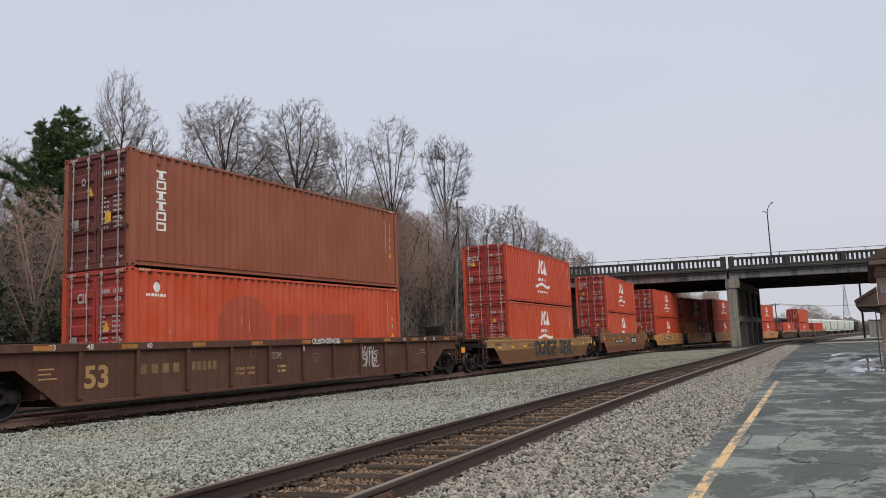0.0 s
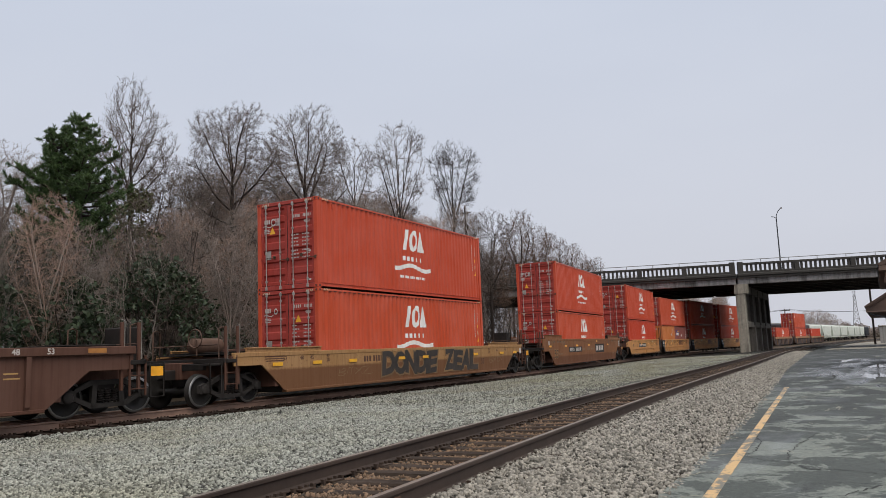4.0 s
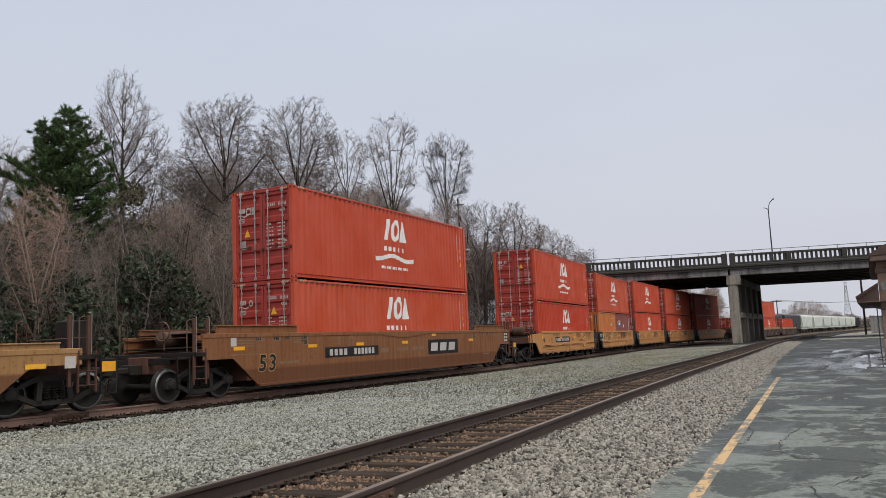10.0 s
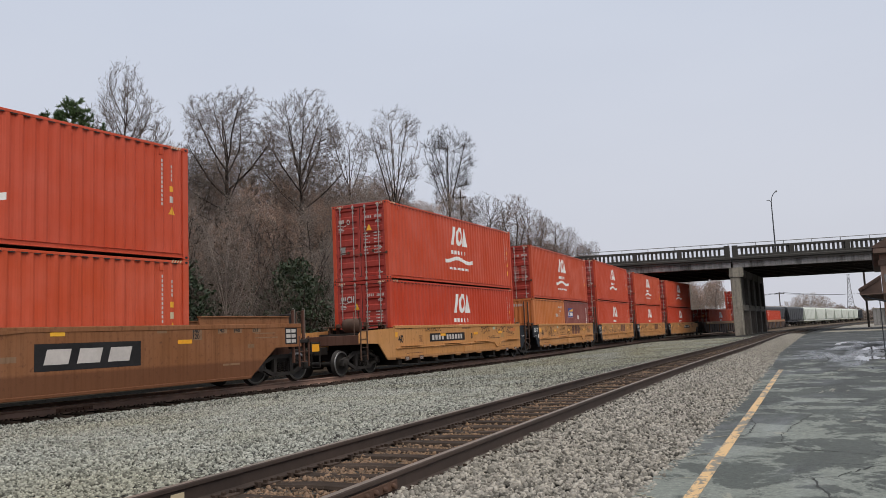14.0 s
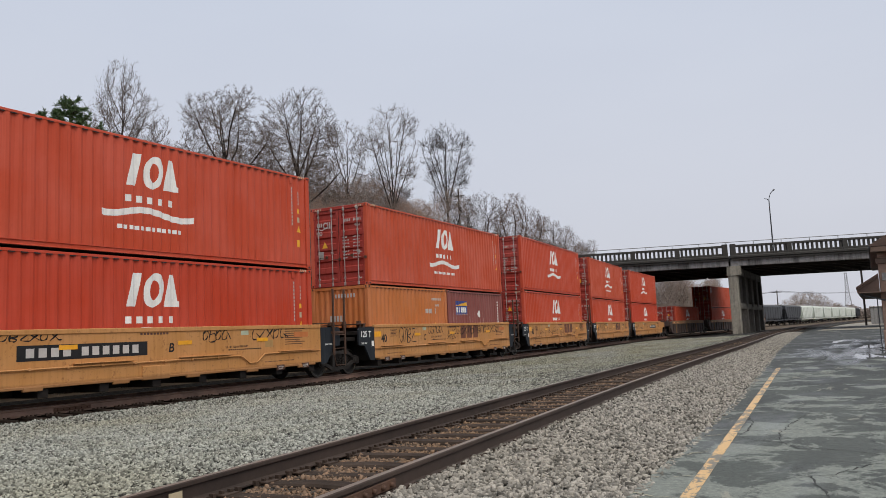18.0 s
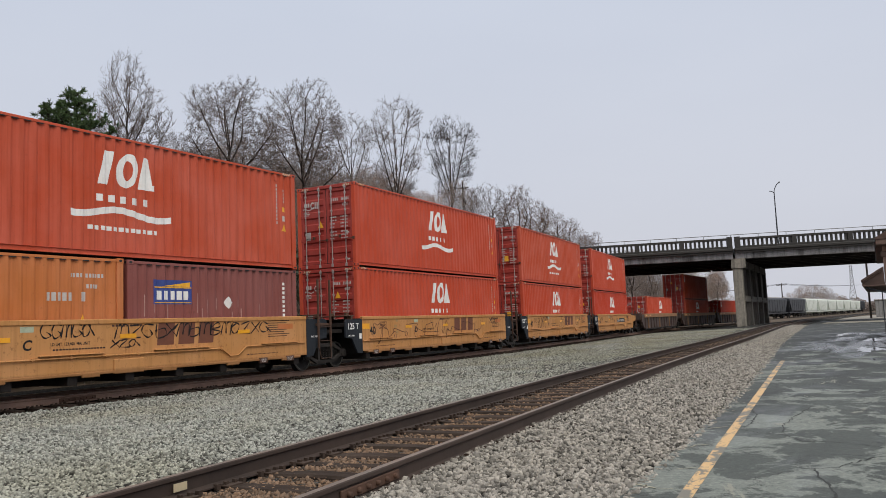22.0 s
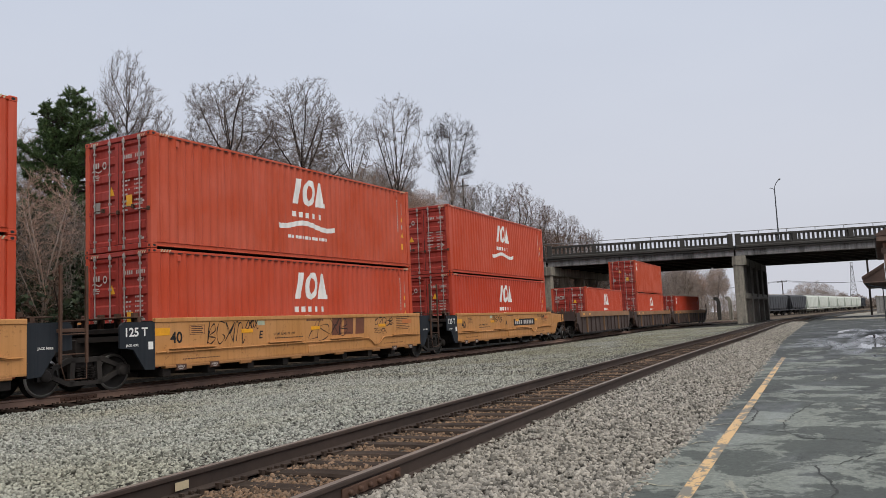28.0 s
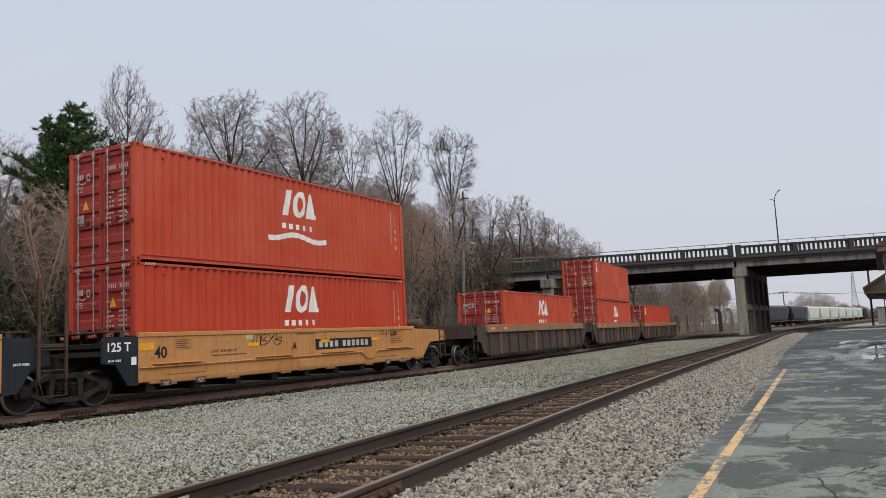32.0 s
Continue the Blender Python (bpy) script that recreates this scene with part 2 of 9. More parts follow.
def asphalt_material():
    """Old damp asphalt: grey-green worn patches with crisp edges, dark damp ones, fine cracks."""
    m, nt, b = mat_base("wet_worn_asphalt", 0.6)
    b.inputs["Specular IOR Level"].default_value = 0.32
    vec = coords(nt)
    grain = noise_fac(nt, vec, 150, 2, 0.6)
    speck = noise_fac(nt, vec, 24, 6, 0.75)
    patch = noise_fac(nt, coords(nt, (1.0, 0.80, 1)), 1.15, 11, 0.72, 0.4)
    wide = noise_fac(nt, coords(nt, (0.5, 0.22, 1)), 1.0, 6, 0.6, 0.3)
    wet = noise_fac(nt, coords(nt, (0.42, 0.20, 1)), 1.35, 6, 0.6, 0.5)
    # more traffic wear and dirt along the track edge, smoother and darker away from it
    tc = nt.nodes.new("ShaderNodeTexCoord")
    sep = nt.nodes.new("ShaderNodeSeparateXYZ")
    nt.links.new(tc.outputs["Object"], sep.inputs[0])
    side = nt.nodes.new("ShaderNodeMath")
    side.operation = "MULTIPLY_ADD"
    side.inputs[1].default_value = 0.045
    nt.links.new(sep.outputs["X"], side.inputs[0])
    along = nt.nodes.new("ShaderNodeMath")
    along.operation = "MULTIPLY_ADD"
    along.inputs[1].default_value, along.inputs[2].default_value = 0.018, 0.235
    nt.links.new(sep.outputs["Y"], along.inputs[0])
    nt.links.new(along.outputs[0], side.inputs[2])
    blend = nt.nodes.new("ShaderNodeMath")
    nt.links.new(side.outputs[0], blend.inputs[0])
    lift = nt.nodes.new("ShaderNodeMath")
    lift.operation = "MULTIPLY_ADD"
    lift.inputs[1].default_value, lift.inputs[2].default_value = 1.5, -0.75
    nt.links.new(wide, lift.inputs[0])
    nt.links.new(lift.outputs[0], blend.inputs[1])
    worn = ramp(nt, speck, [(0.30, (0.110, 0.126, 0.112)), (0.52, (0.172, 0.191, 0.170)), (0.72, (0.265, 0.278, 0.245))])
    dark = ramp(nt, grain, [(0.30, (0.024, 0.028, 0.028)), (0.70, (0.056, 0.062, 0.060))])
    mid = ramp(nt, speck, [(0.30, (0.040, 0.047, 0.044)), (0.70, (0.086, 0.097, 0.088))])
    col = mixc(nt, ramp(nt, blend.outputs[0], [(0.36, (0, 0, 0)), (0.60, (1, 1, 1))]), mid, dark)
    # pale worn skin with broken edges
    thresh = nt.nodes.new("ShaderNodeMath")
    thresh.operation = "MULTIPLY_ADD"
    thresh.inputs[1].default_value = -0.17
    nt.links.new(blend.outputs[0], thresh.inputs[0])
    nt.links.new(patch, thresh.inputs[2])
    col = mixc(nt, ramp(nt, thresh.outputs[0], [(0.445, (0, 0, 0)), (0.458, (0.6, 0.6, 0.6)), (0.49, (0.92, 0.92, 0.92))]), col, worn)
    # sand washed over in thin drifts
    drift = noise_fac(nt, coords(nt, (0.9, 0.34, 1)), 1.7, 10, 0.72, 0.6)
    col = mixc(nt, ramp(nt, drift, [(0.61, (0, 0, 0)), (0.64, (0.75, 0.75, 0.75))]), col, (0.250, 0.250, 0.205))
    damp = ramp(nt, drift, [(0.33, (0.85, 0.85, 0.85)), (0.36, (0, 0, 0))])
    col = mixc(nt, damp, col, (0.030, 0.034, 0.034))
    pit = ramp(nt, noise_fac(nt, vec, 60, 4, 0.7), [(0.32, (0.8, 0.8, 0.8)), (0.39, (0, 0, 0))])
    col = mixc(nt, pit, col, (0.028, 0.032, 0.031))
    crack = node(nt, "ShaderNodeTexVoronoi", Scale=0.55)
    crack.feature = "DISTANCE_TO_EDGE"
    warp = nt.nodes.new("ShaderNodeVectorMath")
    nz = node(nt, "ShaderNodeTexNoise", Scale=2.2, Detail=8.0, Roughness=0.7)
    nt.links.new(vec, nz.inputs["Vector"])
    nt.links.new(vec, warp.inputs[0])
    nt.links.new(nz.outputs["Color"], warp.inputs[1])
    nt.links.new(warp.outputs[0], crack.inputs["Vector"])
    cr = ramp(nt, crack.outputs["Distance"], [(0.002, (0.8, 0.8, 0.8)), (0.006, (0, 0, 0))])
    col = mixc(nt, cr, col, (0.018, 0.020, 0.020))
    # a shallow hollow by the depot holds water
    def math_node(op, *vals):
        n = nt.nodes.new("ShaderNodeMath")
        n.operation = op
        for k, v in enumerate(vals):
            if isinstance(v, (int, float)):
                n.inputs[k].default_value = v
            else:
                nt.links.new(v, n.inputs[k])
        return n.outputs[0]
    dx = math_node("MULTIPLY", math_node("SUBTRACT", sep.outputs["X"], -0.5), 0.40)
    dy = math_node("MULTIPLY", math_node("SUBTRACT", sep.outputs["Y"], 37.0), 0.062)
    hollow = math_node("SUBTRACT", 1.0, math_node("ADD", math_node("MULTIPLY", dx, dx), math_node("MULTIPLY", dy, dy)))
    pool = noise_fac(nt, coords(nt, (1.1, 0.22, 1)), 0.9, 3, 0.55, 0.3)
    level = math_node("ADD", math_node("MULTIPLY", math_node("MAXIMUM", hollow, -0.6), 0.20), pool)
    film = ramp(nt, level, [(0.56, (0, 0, 0)), (0.66, (0.75, 0.75, 0.75)), (0.72, (1, 1, 1))])
    nt.links.new(mixc(nt, film, col, (0.040, 0.046, 0.046)), b.inputs["Base Color"])
    rough = ramp(nt, wet, [(0.50, (0.78, 0.78, 0.78)), (0.58, (0.60, 0.60, 0.60)), (0.66, (0.42, 0.42, 0.42))])
    nt.links.new(mixc(nt, film, rough, (0.17, 0.17, 0.17)), b.inputs["Roughness"])
    bump(nt, b, mixc(nt, film, mixc(nt, 0.5, grain, cr), (0.5, 0.5, 0.5)), 0.35, 0.008)
    return m


ASPHALT = asphalt_material()
PUDDLE = plain("standing_water", (0.05, 0.058, 0.065), 0.07, 0, 0.1, 3, 0.12)
PUDDLE.node_tree.nodes["Principled BSDF"].inputs["Specular IOR Level"].default_value = 0.5
CRACK = plain("dark_crack_filling", (0.032, 0.035, 0.034), 0.9, 0, 0.4, 20, 0.2)
SEAM = plain("sandy_seam_filling", (0.27, 0.255, 0.19), 0.9, 0, 0.45, 12, 0.2)


def line_material():
    m, nt, b = mat_base("worn_yellow_line_paint", 0.6)
    f = noise_fac(nt, coords(nt, (1, 0.55, 1)), 7.0, 10, 0.74)
    g = noise_fac(nt, coords(nt), 55, 4)
    big = noise_fac(nt, coords(nt, (0.3, 0.8, 1)), 0.75, 3)
    wear = nt.nodes.new("ShaderNodeMath")
    wear.operation = "MULTIPLY_ADD"
    wear.inputs[1].default_value = 0.45
    nt.links.new(big, wear.inputs[0])
    nt.links.new(f, wear.inputs[2])
    c = mixc(nt, ramp(nt, g, [(0.35, (0, 0, 0)), (0.6, (0.5, 0.5, 0.5))]), (0.60, 0.385, 0.165), (0.40, 0.275, 0.14))
    c = mixc(nt, ramp(nt, wear.outputs[0], [(0.712, (0, 0, 0)), (0.742, (0.9, 0.9, 0.9))]), c, (0.110, 0.120, 0.108))
    nt.links.new(c, b.inputs["Base Color"])
    bump(nt, b, f, 0.2, 0.005)
    return m


LINE = line_material()
EARTH = plain("damp_earth_and_leaf_litter", (0.085, 0.064, 0.045), 0.95, 0, 0.5, 1.5, 0.5)
FAR_GROUND = plain("pale_dry_yard_ground", (0.23, 0.215, 0.18), 0.95, 0, 0.35, 0.8, 0.3)
TIE_WOOD = plain("weathered_tie_timber", (0.044, 0.032, 0.025), 0.9, 0, 0.65, 7, 0.8)
TIE_WOOD.node_tree.nodes["Principled BSDF"].inputs["Specular IOR Level"].default_value = 0.1
RAIL_SIDE = plain("rusty_rail", (0.046, 0.030, 0.023), 0.8, 0.1, 0.35, 4, 0.25)
RAIL_MAIN = plain("brown_running_rail", (0.240, 0.150, 0.112), 0.7, 0.1, 0.35, 4, 0.25)
RAIL_TOP = plain("worn_rail_head", (0.150, 0.118, 0.092), 0.5, 0.25, 0.25, 4, 0.05)
RAIL_POLISHED = plain("polished_rail_head", (0.30, 0.28, 0.27), 0.35, 0.8, 0.2, 4, 0.03)


def concrete_material(name, col, stain):
    m, nt, b = mat_base(name, 0.85)
    vec = coords(nt)
    f = noise_fac(nt, vec, 5, 7, 0.65)
    c = mixc(nt, 0.6, col, ramp(nt, f, [(0.3, tuple(x * 0.6 for x in col)), (0.7, tuple(min(1, x * 1.3) for x in col))]))
    st = noise_fac(nt, coords(nt, (1.6, 1.6, 0.16)), 1.2, 6, 0.7)
    c = mixc(nt, ramp(nt, st, [(0.45, (0, 0, 0)), (0.68, (stain,) * 3)]), c, (0.035, 0.033, 0.028))
    nt.links.new(c, b.inputs["Base Color"])
    bump(nt, b, f, 0.35, 0.03)
    return m


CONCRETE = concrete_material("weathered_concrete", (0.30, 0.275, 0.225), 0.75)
# stained, and lowered in base colour so faces look backlit
CONCRETE_DARK = concrete_material("stained_backlit_concrete", (0.046, 0.043, 0.040), 0.8)
# concrete whose base colour holds the shade under the bridge deck
CONCRETE_SHADE = concrete_material("shade_darkened_concrete", (0.060, 0.054, 0.047), 0.6)
CONCRETE_PALE = concrete_material("pale_girder_concrete", (0.30, 0.295, 0.29), 0.75)
GIRDER = concrete_material("streaked_girder_concrete", (0.240, 0.232, 0.232), 0.95)
BARK = plain("grey_bark", (0.270, 0.226, 0.198), 0.95, 0, 0.4, 3, 0.4)
BARK_PALE = plain("pale_grey_twigs", (0.340, 0.282, 0.245), 0.95, 0, 0.35, 2, 0.2)
BARK_WARM = plain("warm_brown_twigs", (0.350, 0.245, 0.192), 0.95, 0, 0.35, 2, 0.2)
TWIG_BROWN = plain("brown_twigs", (0.150, 0.098, 0.072), 0.95, 0, 0.35, 2, 0.2)
BARK_DEEP = plain("grey_brown_bark", (0.145, 0.118, 0.104), 0.95, 0, 0.4, 3, 0.4)
BARK_DARK = plain("dark_bark", (0.054, 0.044, 0.039), 0.95, 0, 0.4, 3, 0.4)


def leaf_material(name, a, c):
    m, nt, b = mat_base(name, 0.7)
    geo = nt.nodes.new("ShaderNodeNewGeometry")
    col = ramp(nt, geo.outputs["Random Per Island"], [(0.0, a), (1.0, c)])
    nt.links.new(col, b.inputs["Base Color"])
    return m


for dusty in (SOOT, SLATE, BLACK, OILY_SHADED, BALLAST, STONE, STONE_WARM, STONE_RUSTY, EARTH, BARK, BARK_PALE, BARK_WARM, TWIG_BROWN, BARK_DEEP, BARK_DARK, CAR_BROWN):
    dusty.node_tree.nodes["Principled BSDF"].inputs["Specular IOR Level"].default_value = 0.15
NEEDLES = leaf_material("pine_needles", (0.020, 0.046, 0.016), (0.100, 0.165, 0.050))
IVY = leaf_material("dark_evergreen_leaves", (0.012, 0.026, 0.012), (0.040, 0.062, 0.026))
CEDAR = leaf_material("olive_cedar_foliage", (0.035, 0.040, 0.016), (0.085, 0.085, 0.030))
DEAD_LEAF = leaf_material("withered_brown_leaves", (0.13, 0.07, 0.035), (0.24, 0.13, 0.06))
HOPPER_WHITE = paint("pale_green_white_hopper_paint", (0.62, 0.66, 0.60), 0.55, 0.2, 0.35, 0.15)
HOPPER_GREY = paint("dark_grey_hopper_paint", (0.050, 0.053, 0.060), 0.6, 0.3, 0.4, 0.2)
BRICK = plain("tan_brick", (0.30, 0.20, 0.155), 0.85, 0, 0.3, 9, 0.4)
ROOF = plain("brown_roof_tile", (0.10, 0.062, 0.048), 0.8, 0, 0.4, 5, 0.5)
EAVE = plain("brown_eave_board", (0.135, 0.088, 0.066), 0.7, 0, 0.3, 5, 0.2)
POLE_GREY = plain("grey_pole_metal", (0.22, 0.22, 0.22), 0.5, 0.5, 0.2, 3, 0.05)
POLE_WOOD = plain("dark_pole_timber", (0.060, 0.048, 0.040), 0.9, 0, 0.4, 4, 0.3)


# ---- mesh tools ----
class Mesh:
    """Collects faces for one mesh: corners, faces, a material index and a smooth flag for each."""

    def __init__(self):
        self.v, self.f, self.mi, self.sm = [], [], [], []

    def add(self, verts, faces, mi=0, smooth=False):
        n = len(self.v)
        self.v += [tuple(p) for p in verts]
        for fc in faces:
            self.f.append(tuple(i + n for i in fc))
            self.mi.append(mi)
            self.sm.append(smooth)
        return self

    def box(self, x0, x1, y0, y1, z0, z1, c=0.0, mi=0):
        lo, hi = (min(x0, x1), min(y0, y1), min(z0, z1)), (max(x0, x1), max(y0, y1), max(z0, z1))
        c = min(c, 0.45 * min(hi[k] - lo[k] for k in range(3)))
        if c <= 0:
            p = [(a, b, d) for a in (lo[0], hi[0]) for b in (lo[1], hi[1]) for d in (lo[2], hi[2])]
            return self.add(p, [(0, 1, 3, 2), (4, 6, 7, 5), (0, 4, 5, 1), (2, 3, 7, 6), (0, 2, 6, 4), (1, 5, 7, 3)], mi)
        verts, idx = [], {}
        for s in ((a, b, d) for a in (0, 1) for b in (0, 1) for d in (0, 1)):
            for k in range(3):
                q = [(hi[j] if s[j] else lo[j]) if j == k else ((hi[j] - c) if s[j] else (lo[j] + c)) for j in range(3)]
                idx[s, k] = len(verts)
                verts.append(q)
        faces = []
        for k in range(3):
            i, j = (k + 1) % 3, (k + 2) % 3
            for sk in (0, 1):
                ring = []
                for a, b in ((0, 0), (1, 0), (1, 1), (0, 1)):
                    s = [0, 0, 0]
                    s[k], s[i], s[j] = sk, a, b
                    ring.append(idx[tuple(s), k])
                faces.append(ring if sk else ring[::-1])
            for a in (0, 1):
                for b in (0, 1):
                    s0, s1 = [0, 0, 0], [0, 0, 0]
                    s0[i] = s1[i] = a
                    s0[j] = s1[j] = b
                    s0[k], s1[k] = 0, 1
                    q = [idx[tuple(s0), i], idx[tuple(s1), i], idx[tuple(s1), j], idx[tuple(s0), j]]
                    faces.append(q if a == b else q[::-1])
        for s in ((a, b, d) for a in (0, 1) for b in (0, 1) for d in (0, 1)):
            t = [idx[s, 0], idx[s, 1], idx[s, 2]]
            faces.append(t if sum(s) % 2 else t[::-1])
        return self.add(verts, faces, mi)

    def prism(self, outline, axis, a0, a1, mi=0):
        """A flat outline (u, v) pushed along an axis: x takes (y, z), y takes (x, z), z takes (x, y)."""
        def at(u, v, a):
            return {"x": (a, u, v), "y": (u, a, v), "z": (u, v, a)}[axis]
        n = len(outline)
        p = [at(u, v, a0) for u, v in outline] + [at(u, v, a1) for u, v in outline]
        return self.add(p, [tuple(range(n))[::-1], tuple(range(n, 2 * n))] + [(i, (i + 1) % n, n + (i + 1) % n, n + i) for i in range(n)], mi)

    def tube(self, pts, radii, n=8, mi=0, cap=True):
        pts = [Vector(p) for p in pts]
        if isinstance(radii, (int, float)):
            radii = [radii] * len(pts)
        base, faces, up = [], [], None
        for i, p in enumerate(pts):
            d = (pts[min(i + 1, len(pts) - 1)] - pts[max(i - 1, 0)]).normalized()
            if up is None:
                up = Vector((0, 0, 1)) if abs(d.z) < 0.9 else Vector((1, 0, 0))
            a = d.cross(up).normalized()
            up = a.cross(d).normalized()
            base += [p + (a * math.cos(2 * math.pi * k / n) + up * math.sin(2 * math.pi * k / n)) * radii[i] for k in range(n)]
        for i in range(len(pts) - 1):
            faces += [(i * n + k, i * n + (k + 1) % n, (i + 1) * n + (k + 1) % n, (i + 1) * n + k) for k in range(n)]
        self.add(base, faces, mi, True)
        if cap:
            m = len(pts) - 1
            self.add([base[k] for k in range(n)], [tuple(range(n))[::-1]], mi)
            self.add([base[m * n + k] for k in range(n)], [tuple(range(n))], mi)
        return self

    def lathe(self, profile, n=24, axis="x", mi=0, at=(0, 0, 0)):
        """A profile of (radius, position on the axis), turned round it."""
        verts, faces = [], []
        for r, a in profile:
            for k in range(n):
                c, s = r * math.cos(2 * math.pi * k / n), r * math.sin(2 * math.pi * k / n)
                q = {"x": (a, c, s), "y": (s, a, c), "z": (c, s, a)}[axis]
                verts.append((q[0] + at[0], q[1] + at[1], q[2] + at[2]))
        for i in range(len(profile) - 1):
            faces += [(i * n + k, i * n + (k + 1) % n, (i + 1) * n + (k + 1) % n, (i + 1) * n + k) for k in range(n)]
        return self.add(verts, faces, mi, True)

    def quad(self, a, b, c, d, mi=0):
        return self.add([a, b, c, d], [(0, 1, 2, 3)], mi)

    def data(self, name, slots=1):
        me = bpy.data.meshes.new(name)
        me.from_pydata(self.v, [], self.f)
        for _ in range(slots):
            me.materials.append(None)
        me.polygons.foreach_set("material_index", self.mi)
        me.polygons.foreach_set("use_smooth", self.sm)
        me.update()
        return me


def array_mesh(name, verts, faces, smooth=False):
    """One mesh from arrays of corners and of triangles or quads."""
    me = bpy.data.meshes.new(name)
    k = faces.shape[1]
    me.vertices.add(len(verts))
    me.vertices.foreach_set("co", np.ascontiguousarray(verts, dtype=np.float32).ravel())
    me.loops.add(faces.size)
    me.loops.foreach_set("vertex_index", np.ascontiguousarray(faces, dtype=np.int32).ravel())
    me.polygons.add(len(faces))
    me.polygons.foreach_set("loop_start", np.arange(0, faces.size, k, dtype=np.int32))
    if smooth:
        me.polygons.foreach_set("use_smooth", np.ones(len(faces), dtype=bool))
    me.update(calc_edges=True)
    return me


def part(name, me, mats, parent=None, label=""):
    """Links a mesh as one object, under a thing or a part; the material sits on the object."""
    if isinstance(me, Mesh):
        me = me.data(name, len(mats) if isinstance(mats, (list, tuple)) else 1)
    mats = mats if isinstance(mats, (list, tuple)) else [mats]
    while len(me.materials) < len(mats):
        me.materials.append(None)
    ob = new(name, me)
    for slot, m in zip(ob.material_slots, mats):
        slot.link, slot.material = "OBJECT", m
    if parent is not None:
        ob.parent = parent
    if label:
        ob["label"] = label
    if name in ("lettering", "door_lettering", "side_code", "graffiti", "height_stripes", "spring_nest", "emblem", "limb_frame", "emblem_strip", "worn_patch", "branchwork", "placard"):
        ob["kind"] = "stuff"
    return ob


def empty(name, m=None):
    ob = new(name)
    ob.empty_display_size = 0.2
    if m is not None:
        ob.matrix_basis = m
    return ob


@lru_cache(maxsize=None)
def letters(text, height, fat=0.035):
    """Triangles of a line of text in the built-in font, start at 0, baseline at 0, capitals of that height."""
    cu = bpy.data.curves.new("text", "FONT")
    cu.body, cu.size, cu.resolution_u, cu.offset = text, height / 0.72, 3, height * fat
    ob = bpy.data.objects.new("text", cu)
    scene.collection.objects.link(ob)
    me = bpy.data.meshes.new_from_object(ob.evaluated_get(bpy.context.evaluated_depsgraph_get()))
    pts = [tuple(v.co[:2]) for v in me.vertices]
    faces = [tuple(p.vertices) for p in me.polygons]
    bpy.data.objects.remove(ob)
    bpy.data.curves.remove(cu)
    bpy.data.meshes.remove(me)
    return pts, faces


def write(mesh, text, height, y, z, x, slant=0.0, face=1, mi=0, wide=1.0):
    """Sets text on an upright face at x, running along +y (face 1) or, on an end face at y = x, along +x (face 0)."""
    pts, faces = letters(text, height)
    if face:
        mesh.add([(x, y + u * wide + slant * v, z + v) for u, v in pts], faces, mi)
    else:
        mesh.add([(y + u * wide, x, z + v) for u, v in pts], faces, mi)
    return mesh


def write_fat(mesh, text, height, y, z, x, fat, wide=1.0, slant=0.0):
    pts, faces = letters(text, height, fat)
    mesh.add([(x, y + u * wide + slant * v, z + v) for u, v in pts], faces)


def bar(mesh, y0, y1, z0, z1, x, face=1, mi=0, slant=0.0):
    if face:
        return mesh.quad((x, y0, z0), (x, y1, z0), (x, y1 + slant, z1), (x, y0 + slant, z1), mi)
    return mesh.quad((y0, x, z0), (y1, x, z0), (y1, x, z1), (y0, x, z1), mi)


# ---- the lines of the tracks ----
BENDS = ((-20, -3.024), (10, -3.047), (40, -3.014), (70, 3.070), (100, 4.043), (130, -0.922), (160, 0.193), (200, 1.066), (260, 1.868), (330, 1.5))
_s = np.arange(-20.0, 330.5, 0.5)
_k = np.interp(_s, [b[0] for b in BENDS], [b[1] for b in BENDS]) * 1e-3
_h = np.concatenate([[0], np.cumsum((_k[1:] + _k[:-1]) / 4)])
_h -= np.interp(15, _s, _h)
_x = np.concatenate([[0], np.cumsum(np.sin((_h[1:] + _h[:-1]) / 2)) * 0.5])
_y = np.concatenate([[0], np.cumsum(np.cos((_h[1:] + _h[:-1]) / 2)) * 0.5])
_x += -16.45 - np.interp(15, _s, _x)
_y += 15 - np.interp(15, _s, _y)


def main_line(s):
    """Centre of the train's track at s metres along it: x, y, rail height and heading (to the right of +y)."""
    h = float(np.interp(s, _s, _h))
    x, y = float(np.interp(s, _s, _x)), float(np.interp(s, _s, _y))
    if s < _s[0]:
        x, y = x + (s - _s[0]) * math.sin(h), y + (s - _s[0]) * math.cos(h)
    z = 0.2795 - 0.0023 * (min(max(s, -5.0), 330.0) - 15)
    return x, y, z, h


def smooth_line(points):
    """A smooth x of y through a few points."""
    ys, xs = np.array([p[0] for p in points], float), np.array([p[1] for p in points], float)
    m = np.gradient(xs, ys)

    def value(y):
        i = int(np.clip(np.searchsorted(ys, y) - 1, 0, len(ys) - 2))
        h = ys[i + 1] - ys[i]
        t = (y - ys[i]) / h
        if t < 0:
            return float(xs[0] + m[0] * (y - ys[0]))
        if t > 1:
            return float(xs[-1] + m[-1] * (y - ys[-1]))
        return float((2 * t**3 - 3 * t * t + 1) * xs[i] + (t**3 - 2 * t * t + t) * h * m[i] + (-2 * t**3 + 3 * t * t) * xs[i + 1] + (t**3 - t * t) * h * m[i + 1])
    return value


